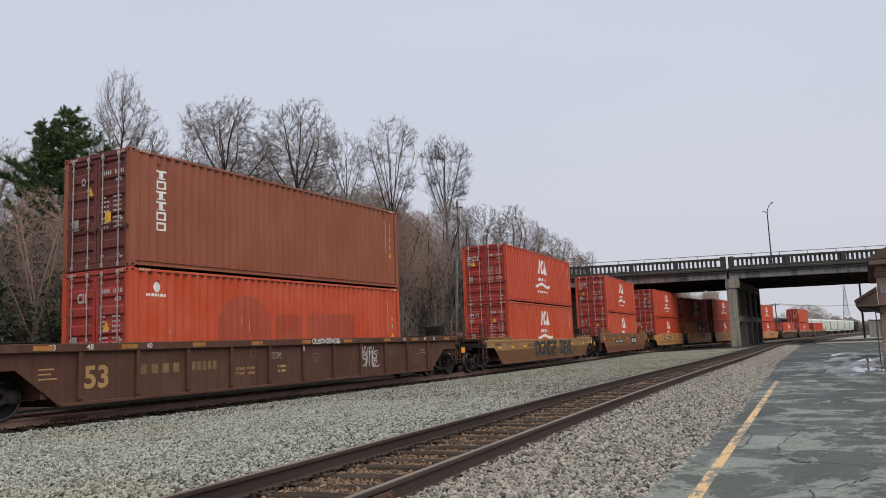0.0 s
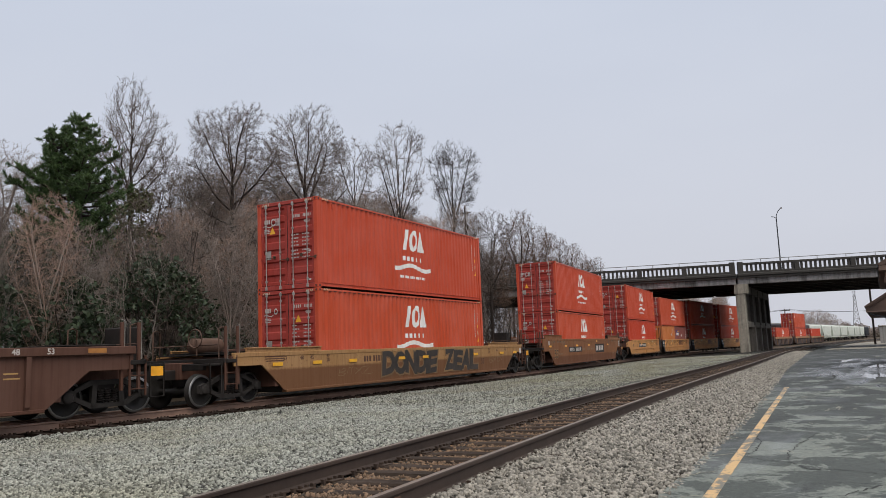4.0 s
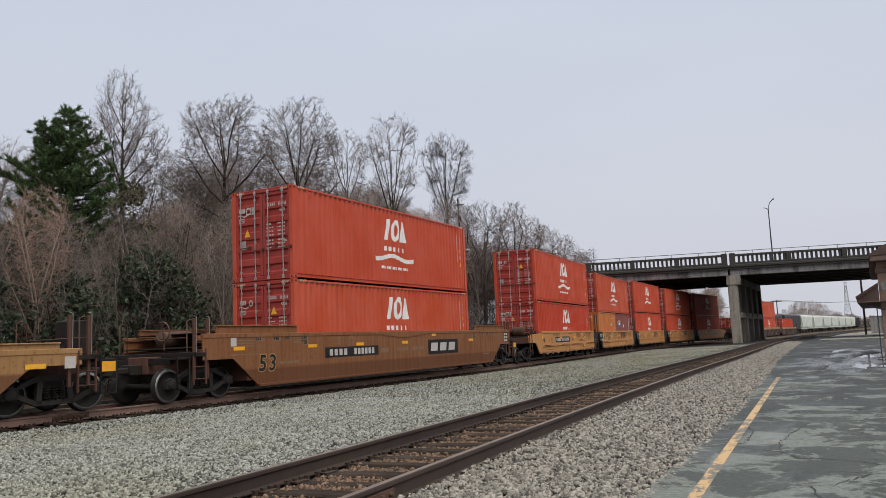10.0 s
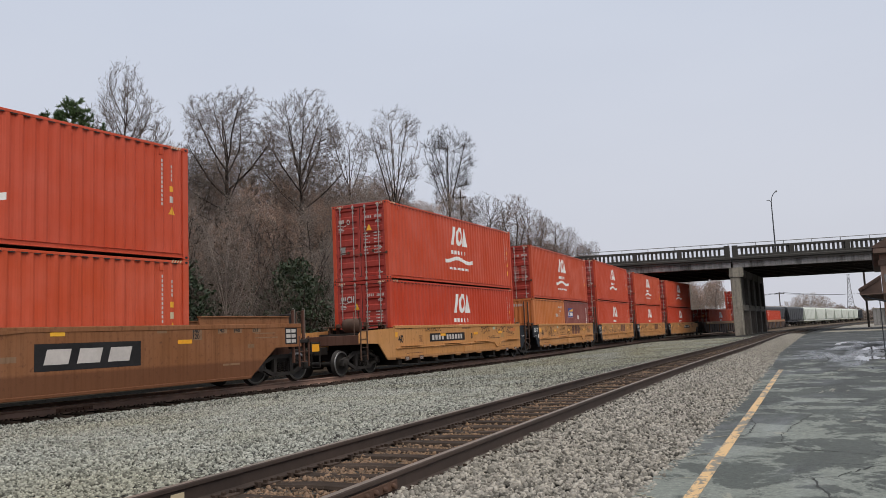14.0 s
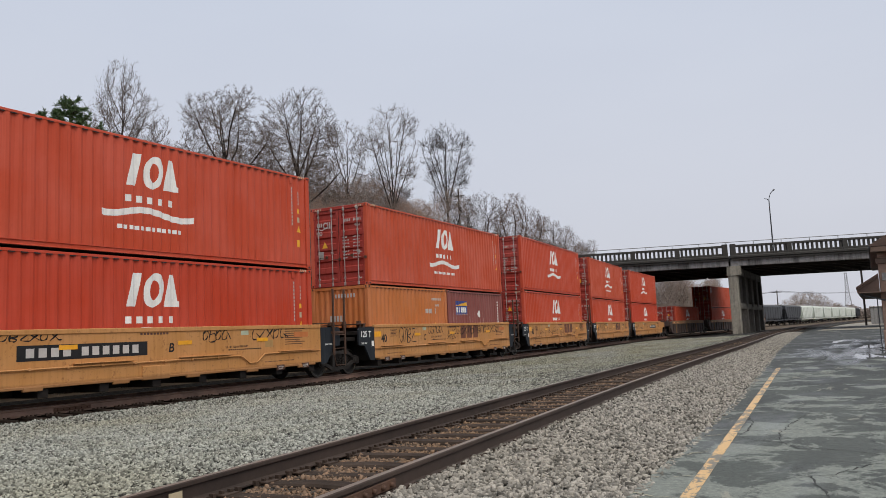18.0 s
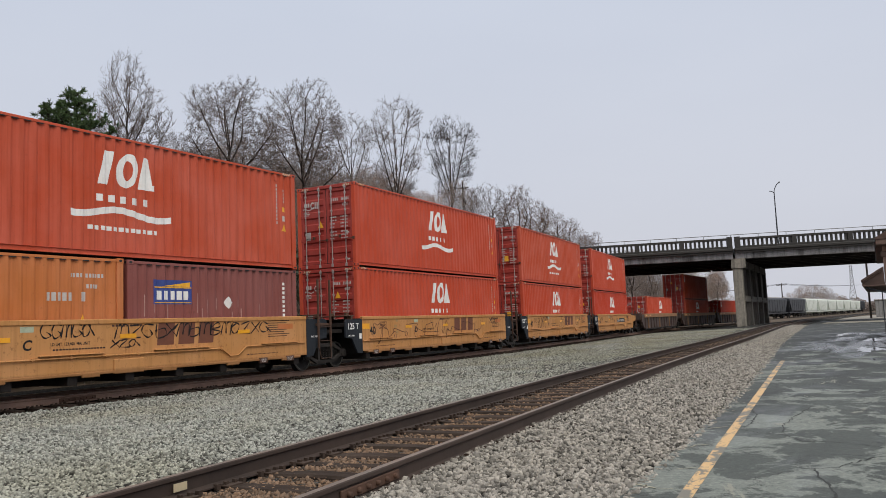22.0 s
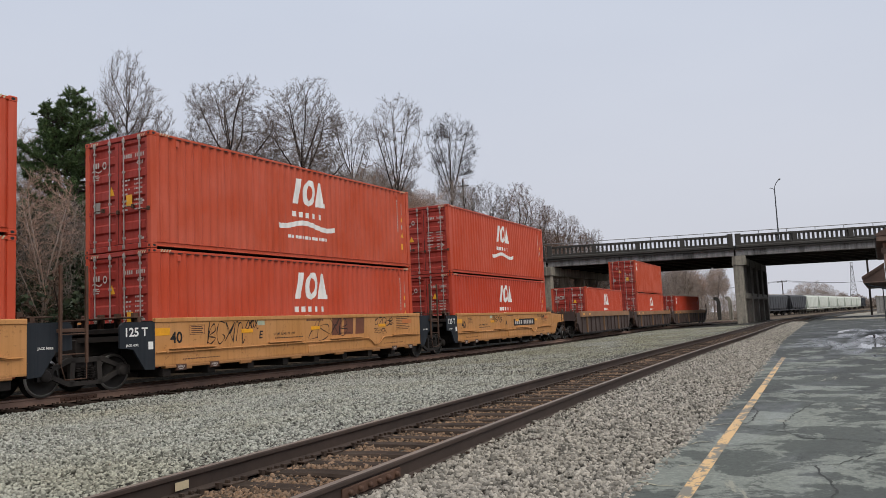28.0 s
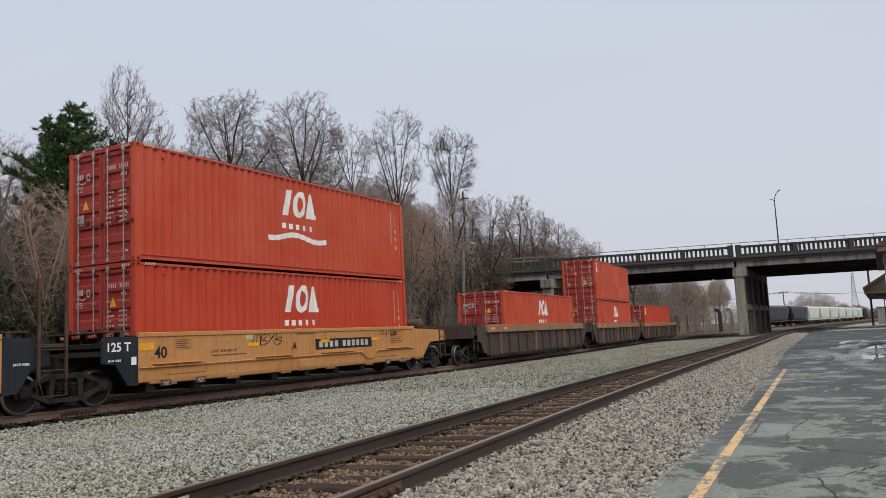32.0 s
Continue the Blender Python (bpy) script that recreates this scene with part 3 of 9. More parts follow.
near_x = smooth_line([(-20, -2.15), (0, -3.92), (8, -4.57), (15, -5.06), (25, -5.62), (37, -6.13), (50, -6.80), (70, -7.85), (85, -8.25), (106, -8.55), (130, -8.2), (181, -6.0), (240, -1.0)])
edge_x = smooth_line([(-10, -1.3), (0, -1.62), (6.7, -1.88), (10.5, -2.04), (13.8, -2.2), (19.9, -2.6), (32.5, -3.54), (52.7, -4.7), (77, -5.9), (110, -6.4), (160, -5.0)])
line_x = smooth_line([(-5, -0.71), (7, -1.45), (15.4, -1.965), (18, -2.13), (24, -2.50)])
hopper_x = smooth_line([(160, -22.3), (176, -20.2), (195, -17.7), (215, -16.0), (235, -14.5), (255, -13.1), (275, -11.7), (295, -10.3), (315, -9.0), (335, -7.8), (355, -6.5), (390, -4.2)])
NEAR_TOP = 0.349
RAIL_H = 0.175


# ---- ground ----
def ground():
    g = Mesh()
    rows = []
    for s in (-1500, -60, *range(-25, 262, 4), 420, 900, 3500):
        tx, ty, tz, th = main_line(min(max(s, -25), 261))
        n, e = near_x(ty), edge_x(ty)
        dip = min(1.0, max(0.0, (122 - ty) / 30)) * (tz - 0.62)
        if not -25 <= s <= 261:
            ty, dip = s, 0.0
        rows.append([(x, ty, z) for x, z in ((-3500, 0), (-600, 0), (-120, 0), (-60, 0), (tx - 6.0, 0), (tx - 3.1, dip), (n + 1.2, dip), (max(e + 0.35, n + 1.9) + 0.4, 0), (60, 0), (600, 0), (3500, 0))])
    w = len(rows[0])
    g.add([p for r in rows for p in r], [(i * w + j, i * w + j + 1, (i + 1) * w + j + 1, (i + 1) * w + j) for i in range(len(rows) - 1) for j in range(w - 1)], 0, True)
    tagged(part("ground", g, EARTH), "brown earth with leaf litter under the trees", "ground", kind="structure")
    # ballast between the asphalt and the wooded side, one bed under both tracks
    b = Mesh()
    rows = []
    ss = [y * 1.0 for y in range(-25, 262)]
    for s in ss:
        tx, ty, tz, th = main_line(s)
        n, e = near_x(ty), edge_x(ty)
        lip = max(e + 0.35, n + 1.9)
        mid = (n - 1.6 + tx + 1.7) / 2
        wob = 0.03 * math.sin(ty * 1.7) + 0.04 * math.sin(ty * 0.61)
        rows.append([(lip + wob, ty, 0.055), (n + 1.55 + wob * 0.5, ty, NEAR_TOP - RAIL_H - 0.02), (n, ty, NEAR_TOP - RAIL_H - 0.035), (n - 1.6, ty, NEAR_TOP - RAIL_H - 0.02),
                     (mid, ty, (NEAR_TOP + tz) / 2 - RAIL_H - 0.05 + wob * 0.4), (tx + 1.75, ty, tz - RAIL_H - 0.06), (tx + 1.2, ty, tz - RAIL_H - 0.115), (tx, ty, tz - RAIL_H - 0.10), (tx - 1.6, ty, tz - RAIL_H - 0.05), (tx - 3.2, ty, -0.25)])
    w = len(rows[0])
    b.add([p for r in rows for p in r], [(i * w + j, i * w + j + 1, (i + 1) * w + j + 1, (i + 1) * w + j) for i in range(len(rows) - 1) for j in range(w - 1)], 0, True)
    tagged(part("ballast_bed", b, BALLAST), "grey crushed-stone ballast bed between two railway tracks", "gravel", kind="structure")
    # dark strip painting the train's shade onto the oily ballast and beyond
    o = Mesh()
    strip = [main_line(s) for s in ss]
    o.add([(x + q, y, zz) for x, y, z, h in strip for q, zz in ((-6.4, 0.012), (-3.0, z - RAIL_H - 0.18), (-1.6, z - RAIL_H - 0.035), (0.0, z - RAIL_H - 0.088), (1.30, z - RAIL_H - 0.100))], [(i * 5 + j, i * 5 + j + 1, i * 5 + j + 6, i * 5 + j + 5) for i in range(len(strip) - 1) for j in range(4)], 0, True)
    tagged(part("blackened_ballast", o, OILY_SHADED), "oily ballast darkened further with the shade under the train", "gravel", kind="structure")
    # asphalt
    a = Mesh()
    ys = list(range(-12, 111, 2))
    cols = 5
    for y in ys:
        e = edge_x(y)
        far = 14 if y < 60 else 14 + (y - 60) * 0.6
        a.v += [(e + (far - e) * k / (cols - 1), y, 0.100) for k in range(cols)] + [(e - 0.02, y, 0.02)]
    w = cols + 1
    for i in range(len(ys) - 1):
        for j in range(cols - 1):
            a.f.append((i * w + j, i * w + j + 1, (i + 1) * w + j + 1, (i + 1) * w + j))
        a.f.append((i * w, (i + 1) * w, (i + 1) * w + cols, i * w + cols))
    a.mi, a.sm = [0] * len(a.f), [False] * len(a.f)
    tagged(part("asphalt_platform", a, ASPHALT), "worn wet grey asphalt with cracks and damp patches", "pavement", kind="structure")
    l = Mesh()
    ys = [-4 + 0.5 * i for i in range(56)]
    for y0, y1 in zip(ys, ys[1:]):
        if y1 > 23.6:
            continue
        l.quad((line_x(y0) - 0.055, y0, 0.104), (line_x(y0) + 0.055, y0, 0.104), (line_x(y1) + 0.055, y1, 0.104), (line_x(y1) - 0.055, y1, 0.104))
    tagged(part("yellow_safety_line", l, LINE), "flaking yellow painted line along the asphalt edge", "road marking", kind="structure")
    cracks()
    # farther yard surface beyond the asphalt
    f = Mesh()
    f.add([(-5.2, 86, 0.108), (40, 84, 0.108), (120, 300, 0.06), (14, 300, 0.06), (0.5, 190, 0.06), (-5.0, 140, 0.07)], [(0, 1, 2, 3, 4, 5)])
    tagged(part("far_yard", f, FAR_GROUND), "pale dry gravel yard beyond the bridge", "ground", kind="structure")


def jagged(mesh, points, wide, seed, z=0.1035):
    """A thin wandering strip through a few points, uneven in width."""
    r = random.Random(seed)
    path = []
    for (x0, y0), (x1, y1) in zip(points, points[1:]):
        n = max(2, int(math.hypot(x1 - x0, y1 - y0) / 0.06))
        path += [(x0 + (x1 - x0) * k / n + r.gauss(0, 0.012), y0 + (y1 - y0) * k / n + r.gauss(0, 0.020)) for k in range(n)]
    path.append(points[-1])
    left, right = [], []
    for i, (x, y) in enumerate(path):
        dx, dy = path[min(i + 1, len(path) - 1)][0] - path[max(i - 1, 0)][0], path[min(i + 1, len(path) - 1)][1] - path[max(i - 1, 0)][1]
        d = math.hypot(dx, dy) or 1.0
        w = wide * r.uniform(0.35, 1.3) / 2 * min(1, 0.3 + 4 * min(i, len(path) - 1 - i) / len(path))
        left.append((x - dy / d * w, y + dx / d * w, z))
        right.append((x + dy / d * w, y - dx / d * w, z))
    n = len(path)
    mesh.add(left + right, [(i, i + 1, n + i + 1, n + i) for i in range(n - 1)])


def cracks():
    """Open cracks in the asphalt and sandy seams from the line to the ballast."""
    m = Mesh()
    jagged(m, [(-1.55, 9.85), (-1.30, 9.50), (-1.04, 9.42), (-0.81, 8.98), (-0.60, 9.05), (-0.29, 8.92), (0.30, 8.50), (0.9, 8.3)], 0.020, 1)
    jagged(m, [(-1.04, 9.42), (-1.12, 10.2), (-1.06, 11.2), (-0.95, 12.4)], 0.016, 2)
    jagged(m, [(-0.80, 7.48), (-0.62, 7.46), (-0.54, 7.15), (-0.40, 6.6), (-0.42, 6.0)], 0.020, 3)
    jagged(m, [(-0.62, 7.46), (-0.44, 7.6), (-0.15, 8.2), (0.2, 8.35), (0.8, 8.9)], 0.020, 4)
    jagged(m, [(-1.65, 26.4), (-1.58, 27.8), (-1.55, 29.2), (-1.75, 31.0)], 0.07, 5)
    jagged(m, [(-1.2, 14.0), (-0.7, 14.6), (-0.1, 14.2), (0.6, 15.0)], 0.024, 6)
    jagged(m, [(-1.75, 12.0), (-1.55, 11.2), (-1.5, 10.4), (-1.55, 9.85)], 0.020, 7)
    ob = part("asphalt_cracks", m, CRACK)
    tagged(ob, "thin dark branching cracks in old asphalt", "crack", kind="structure")
    s = Mesh()
    for k, (x0, y0, x1, y1) in enumerate(((-1.98, 8.2, -1.66, 8.62), (-2.05, 9.62, -1.70, 9.98), (-2.26, 13.8, -2.10, 14.9), (-1.72, 7.15, -1.54, 7.25), (-2.12, 11.3, -1.84, 11.7), (-2.42, 17.6, -2.2, 18.3), (-1.95, 6.4, -1.5, 6.3))):
        jagged(s, [(x0, y0), ((x0 + x1) / 2 + 0.02, (y0 + y1) / 2), (x1, y1)], 0.022, 20 + k, 0.1065)
    tagged(part("sandy_seams", s, SEAM), "pale sandy seams crossing the asphalt edge", "crack", kind="structure")


def puddle(points, name="puddle"):
    p = Mesh()
    p.add([(x, y, 0.105) for x, y in points], [tuple(range(len(points)))])
    return tagged(part(name, p, PUDDLE), "shallow puddle mirroring the pale sky on asphalt", "puddle", kind="structure")


def rail_profile():
    return [(-0.076, 0), (0.076, 0), (0.076, 0.012), (0.014, 0.03), (0.010, 0.125), (0.037, 0.138), (0.037, 0.166), (0.030, RAIL_H), (-0.030, RAIL_H), (-0.037, 0.166), (-0.037, 0.138), (-0.010, 0.125), (-0.014, 0.03), (-0.076, 0.012)]


def rail(stations, offset, top_mat, parent, side_mat=None):
    """One rail swept along stations (x, y, rail height, heading)."""
    prof = rail_profile()
    n = len(prof)
    m = Mesh()
    for x, y, z, h in stations:
        cx, cy = x + math.cos(h) * offset, y - math.sin(h) * offset
        m.v += [(cx + math.cos(h) * u, cy - math.sin(h) * u, z - RAIL_H + v) for u, v in prof]
    for i in range(len(stations) - 1):
        for k in range(n):
            m.f.append((i * n + k, i * n + (k + 1) % n, (i + 1) * n + (k + 1) % n, (i + 1) * n + k))
            m.mi.append(1 if k == 7 else 0)
            m.sm.append(False)
    return part("rail", m, [side_mat or RAIL_SIDE, top_mat], parent)


def tie_mesh(seed):
    r = random.Random(seed)
    m = Mesh()
    n = 7
    xs = [-1.30 + 2.6 * i / n for i in range(n + 1)]
    ring = []
    for x in xs:
        j = [r.uniform(-0.012, 0.012) for _ in range(5)]
        ring.append([(x, -0.115 + j[0], -0.16), (x, -0.115 + j[0], -0.02 + j[1]), (x, -0.09 + j[0], j[2]), (x, 0.09 + j[3], j[2]), (x, 0.115 + j[3], -0.02 + j[4]), (x, 0.115 + j[3], -0.16)])
    m.add([p for q in ring for p in q], [(i * 6 + k, (i + 1) * 6 + k, (i + 1) * 6 + k + 1, i * 6 + k + 1) for i in range(n) for k in range(5)] + [(0, 1, 2, 3, 4, 5), tuple(n * 6 + k for k in (5, 4, 3, 2, 1, 0))])
    return m.data("tie")


def track(name, label, stations, top_mat, tie_s, tie_at):
    t = empty(name)
    tagged(t, label, "railway track", kind="structure")
    for side in (-1, 1):
        rail(stations, side * 0.755, top_mat, t, RAIL_MAIN if top_mat is RAIL_POLISHED else RAIL_SIDE)
    meshes = [tie_mesh(k) for k in range(6)]
    r = random.Random(name)
    fix = Mesh()
    for k, s in enumerate(tie_s):
        x, y, z, h = tie_at(s + r.uniform(-0.05, 0.05))
        ob = part("tie", meshes[k % 6], TIE_WOOD, t)
        turn = -h + r.uniform(-0.03, 0.03)
        ob.matrix_basis = Matrix.Translation((x + r.uniform(-0.06, 0.06), y, z - RAIL_H - 0.004 + r.uniform(-0.012, 0.004))) @ Matrix.Rotation(turn, 4, "Z")
        for side in (-0.755, 0.755):
            cx, cy = x + math.cos(h) * side, y - math.sin(h) * side
            fix.box(cx - 0.17, cx + 0.17, cy - 0.09, cy + 0.09, z - RAIL_H - 0.012, z - RAIL_H + 0.008, 0.004)
            for dx in (-0.10, 0.10):
                for dy in (-0.05, 0.05):
                    fix.box(cx + dx - 0.018, cx + dx + 0.018, cy + dy - 0.014, cy + dy + 0.014, z - RAIL_H + 0.006, z - RAIL_H + 0.034)
            for dy in (-0.15, 0.15):
                fix.box(cx + 0.075, cx + 0.12, cy + dy - 0.02, cy + dy + 0.02, z - RAIL_H - 0.02, z - RAIL_H + 0.03)
                fix.box(cx - 0.12, cx - 0.075, cy + dy - 0.02, cy + dy + 0.02, z - RAIL_H - 0.02, z - RAIL_H + 0.03)
    ob = part("tie_plates_and_spikes", fix, PLATE, t)
    ob["kind"] = "stuff"
    return t


PLATE = plain("dark_rusty_plate", (0.045, 0.028, 0.019), 0.85, 0.1, 0.4, 9, 0.4)


def near_station(y):
    h = math.atan2(near_x(y + 0.5) - near_x(y - 0.5), 1.0)
    return near_x(y), y, NEAR_TOP if y < 100 else NEAR_TOP - (y - 100) * 0.0012, h


def joint_bar(parent, x, y, z, h, out):
    """A bolted splice on the outer face of a rail."""
    m = Mesh()
    m.box(0.014, 0.034, -0.45, 0.45, 0.035, 0.115, 0.006)
    for k in range(6):
        m.lathe([(0.0, 0.062), (0.018, 0.062), (0.022, 0.052), (0.022, 0.03)], 8, "x", 0, (0, -0.36 + 0.144 * k, 0.075))
    ob = part("joint_bar", m, RUSTY, parent)
    ob.matrix_basis = Matrix.Translation((x + math.cos(h) * out * 0.755, y - math.sin(h) * out * 0.755, z - RAIL_H)) @ Matrix.Rotation(-h if out > 0 else -h + math.pi, 4, "Z")
    return ob


def crushed_stones(name, spots, mats, label, size, seed):
    """Single stones with their own edges, scattered on the bed; spots are (x, y, z)."""
    r = np.random.RandomState(seed)
    n = len(spots)
    axes = np.array([(x, y, z) for x in (-0.8, 0.8) for y in (-0.8, 0.8) for z in (-0.8, 0.8)])
    v = axes[None] * r.uniform(0.70, 1.08, (n, 8, 1)) + r.uniform(-0.14, 0.14, (n, 8, 3))
    v *= (r.uniform(0.65, 1.35, (n, 1, 3)) * np.array([1.36, 0.98, 0.66])) * (size * r.uniform(0.6, 1.35, (n, 1, 1)))
    a, b, c = r.uniform(0, math.pi, n), r.normal(0, 0.44, n), r.normal(0, 0.44, n)      # half a turn about z, half tilts
    q = np.stack([np.cos(a), np.cos(a) * b - np.sin(a) * c, np.cos(a) * c + np.sin(a) * b, np.sin(a)], -1)
    q /= np.linalg.norm(q, axis=1)[:, None]
    w, x, y, z = q.T
    rot = np.stack([1 - 2 * (y * y + z * z), 2 * (x * y - z * w), 2 * (x * z + y * w), 2 * (x * y + z * w), 1 - 2 * (x * x + z * z), 2 * (y * z - x * w), 2 * (x * z - y * w), 2 * (y * z + x * w), 1 - 2 * (x * x + y * y)], -1).reshape(n, 3, 3)
    v = np.einsum("nij,nkj->nki", rot, v) + spots[:, None, :]
    tris = np.array([(0, 1, 3), (0, 3, 2), (4, 6, 7), (4, 7, 5), (0, 4, 5), (0, 5, 1), (2, 3, 7), (2, 7, 6), (0, 2, 6), (0, 6, 4), (1, 5, 7), (1, 7, 3)])
    faces = (tris[None] + 8 * np.arange(n)[:, None, None]).reshape(-1, 3)
    ob = part(name, array_mesh(name, v.reshape(-1, 3), faces), mats)
    return tagged(ob, label, "gravel", kind="stuff")


# ---- containers ----
W2, PITCH, DEEP = 1.219, 0.278, 0.036


def wave_depth(u):
    u = u % 1.0
    if u < 0.26:
        return 0.0
    if u < 0.5:
        return -DEEP * (u - 0.26) / 0.24
    if u < 0.76:
        return -DEEP
    return -DEEP * (1 - (u - 0.76) / 0.24)


def breaks(y0, y1, start):
    n0, n1 = int((y0 - start) / PITCH) - 1, int((y1 - start) / PITCH) + 2
    ys = [start + (n + f) * PITCH for n in range(n0, n1) for f in (0.0, 0.26, 0.5, 0.76)]
    return [y0] + [y for y in ys if y0 + 1e-4 < y < y1 - 1e-4] + [y1]


def corrugated(y0, y1, z0, z1, x, out, start):
    """An upright trapezoid-ribbed sheet along y, facing out (+1 or -1) in x."""
    m = Mesh()
    ys = breaks(y0, y1, start)
    pts = [(x + out * wave_depth((y - start) / PITCH), y) for y in ys]
    m.add([(a, b, z0) for a, b in pts] + [(a, b, z1) for a, b in pts], [((i, i + 1, len(pts) + i + 1, len(pts) + i) if out > 0 else (i + 1, i, len(pts) + i, len(pts) + i + 1)) for i in range(len(pts) - 1)])
    # backing sheet gives the wall its thickness
    b = x - out * (DEEP + 0.012)
    m.quad((b, y0, z0), (b, y1, z0), (b, y1, z1), (b, y0, z1))
    return m


def painted(mesh, y0, y1, span, x, start, mi=0, step=0.03):
    """Paint that follows the ribs: span(y) gives the painted stretches (z0, z1) at y."""
    ys = sorted(set(breaks(y0, y1, start) + [y0 + (y1 - y0) * k / max(1, int((y1 - y0) / step)) for k in range(int((y1 - y0) / step) + 1)]))
    for a, b in zip(ys, ys[1:]):
        if b - a < 1e-4:
            continue
        sa, sb = span(a + 1e-4), span(b - 1e-4)
        if len(sa) != len(sb):
            sa = sb = span((a + b) / 2)
        xa, xb = x + wave_depth((a - start) / PITCH) + 0.003, x + wave_depth((b - start) / PITCH) + 0.003
        for (p0, p1), (q0, q1) in zip(sa, sb):
            if p1 - p0 > 1e-4 or q1 - q0 > 1e-4:
                mesh.quad((xa, a, p0), (xb, b, q0), (xb, b, q1), (xa, a, p1), mi)
    return mesh


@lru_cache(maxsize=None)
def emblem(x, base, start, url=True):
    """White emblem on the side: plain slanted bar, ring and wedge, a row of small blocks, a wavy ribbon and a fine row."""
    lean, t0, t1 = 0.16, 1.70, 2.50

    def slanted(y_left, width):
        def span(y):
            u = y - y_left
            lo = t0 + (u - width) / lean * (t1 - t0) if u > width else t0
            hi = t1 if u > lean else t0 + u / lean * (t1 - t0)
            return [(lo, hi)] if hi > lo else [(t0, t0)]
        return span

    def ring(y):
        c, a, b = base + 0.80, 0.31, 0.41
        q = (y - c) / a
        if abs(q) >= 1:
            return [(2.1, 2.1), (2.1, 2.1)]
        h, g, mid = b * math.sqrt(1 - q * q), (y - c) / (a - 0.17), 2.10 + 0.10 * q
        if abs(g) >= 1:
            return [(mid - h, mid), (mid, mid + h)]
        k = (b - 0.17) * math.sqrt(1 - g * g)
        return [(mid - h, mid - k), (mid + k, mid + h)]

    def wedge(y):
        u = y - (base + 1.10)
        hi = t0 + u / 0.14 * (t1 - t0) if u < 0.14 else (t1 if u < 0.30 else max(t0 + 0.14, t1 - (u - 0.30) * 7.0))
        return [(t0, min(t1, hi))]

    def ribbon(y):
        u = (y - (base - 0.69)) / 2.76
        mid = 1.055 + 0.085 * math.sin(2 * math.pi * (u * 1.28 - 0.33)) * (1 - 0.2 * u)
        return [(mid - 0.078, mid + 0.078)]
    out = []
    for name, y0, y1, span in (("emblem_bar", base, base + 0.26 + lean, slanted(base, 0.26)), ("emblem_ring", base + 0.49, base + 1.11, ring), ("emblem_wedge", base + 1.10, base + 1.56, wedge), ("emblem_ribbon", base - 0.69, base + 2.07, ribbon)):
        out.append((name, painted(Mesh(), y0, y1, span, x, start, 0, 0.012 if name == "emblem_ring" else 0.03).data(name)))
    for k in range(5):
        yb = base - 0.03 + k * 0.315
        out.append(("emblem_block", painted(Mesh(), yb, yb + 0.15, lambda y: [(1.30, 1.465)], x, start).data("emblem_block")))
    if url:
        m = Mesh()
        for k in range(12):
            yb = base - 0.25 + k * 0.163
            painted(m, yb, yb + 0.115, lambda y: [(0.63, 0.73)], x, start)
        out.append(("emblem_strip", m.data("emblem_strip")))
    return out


def code_column(m, x, start, y, z1, n, size, gap, mi=0):
    for k in range(n):
        z = z1 - k * (size + gap)
        painted(m, y, y + size * 0.62, lambda q: [(z - size, z)], x, start, mi, 0.2)


def triangle_sign(m, x, start, y, z, s, mi):
    painted(m, y - s / 2, y + s / 2, lambda q: [(z, z + s * (1 - abs(q - y) / (s / 2)) + 0.01)], x, start, mi)


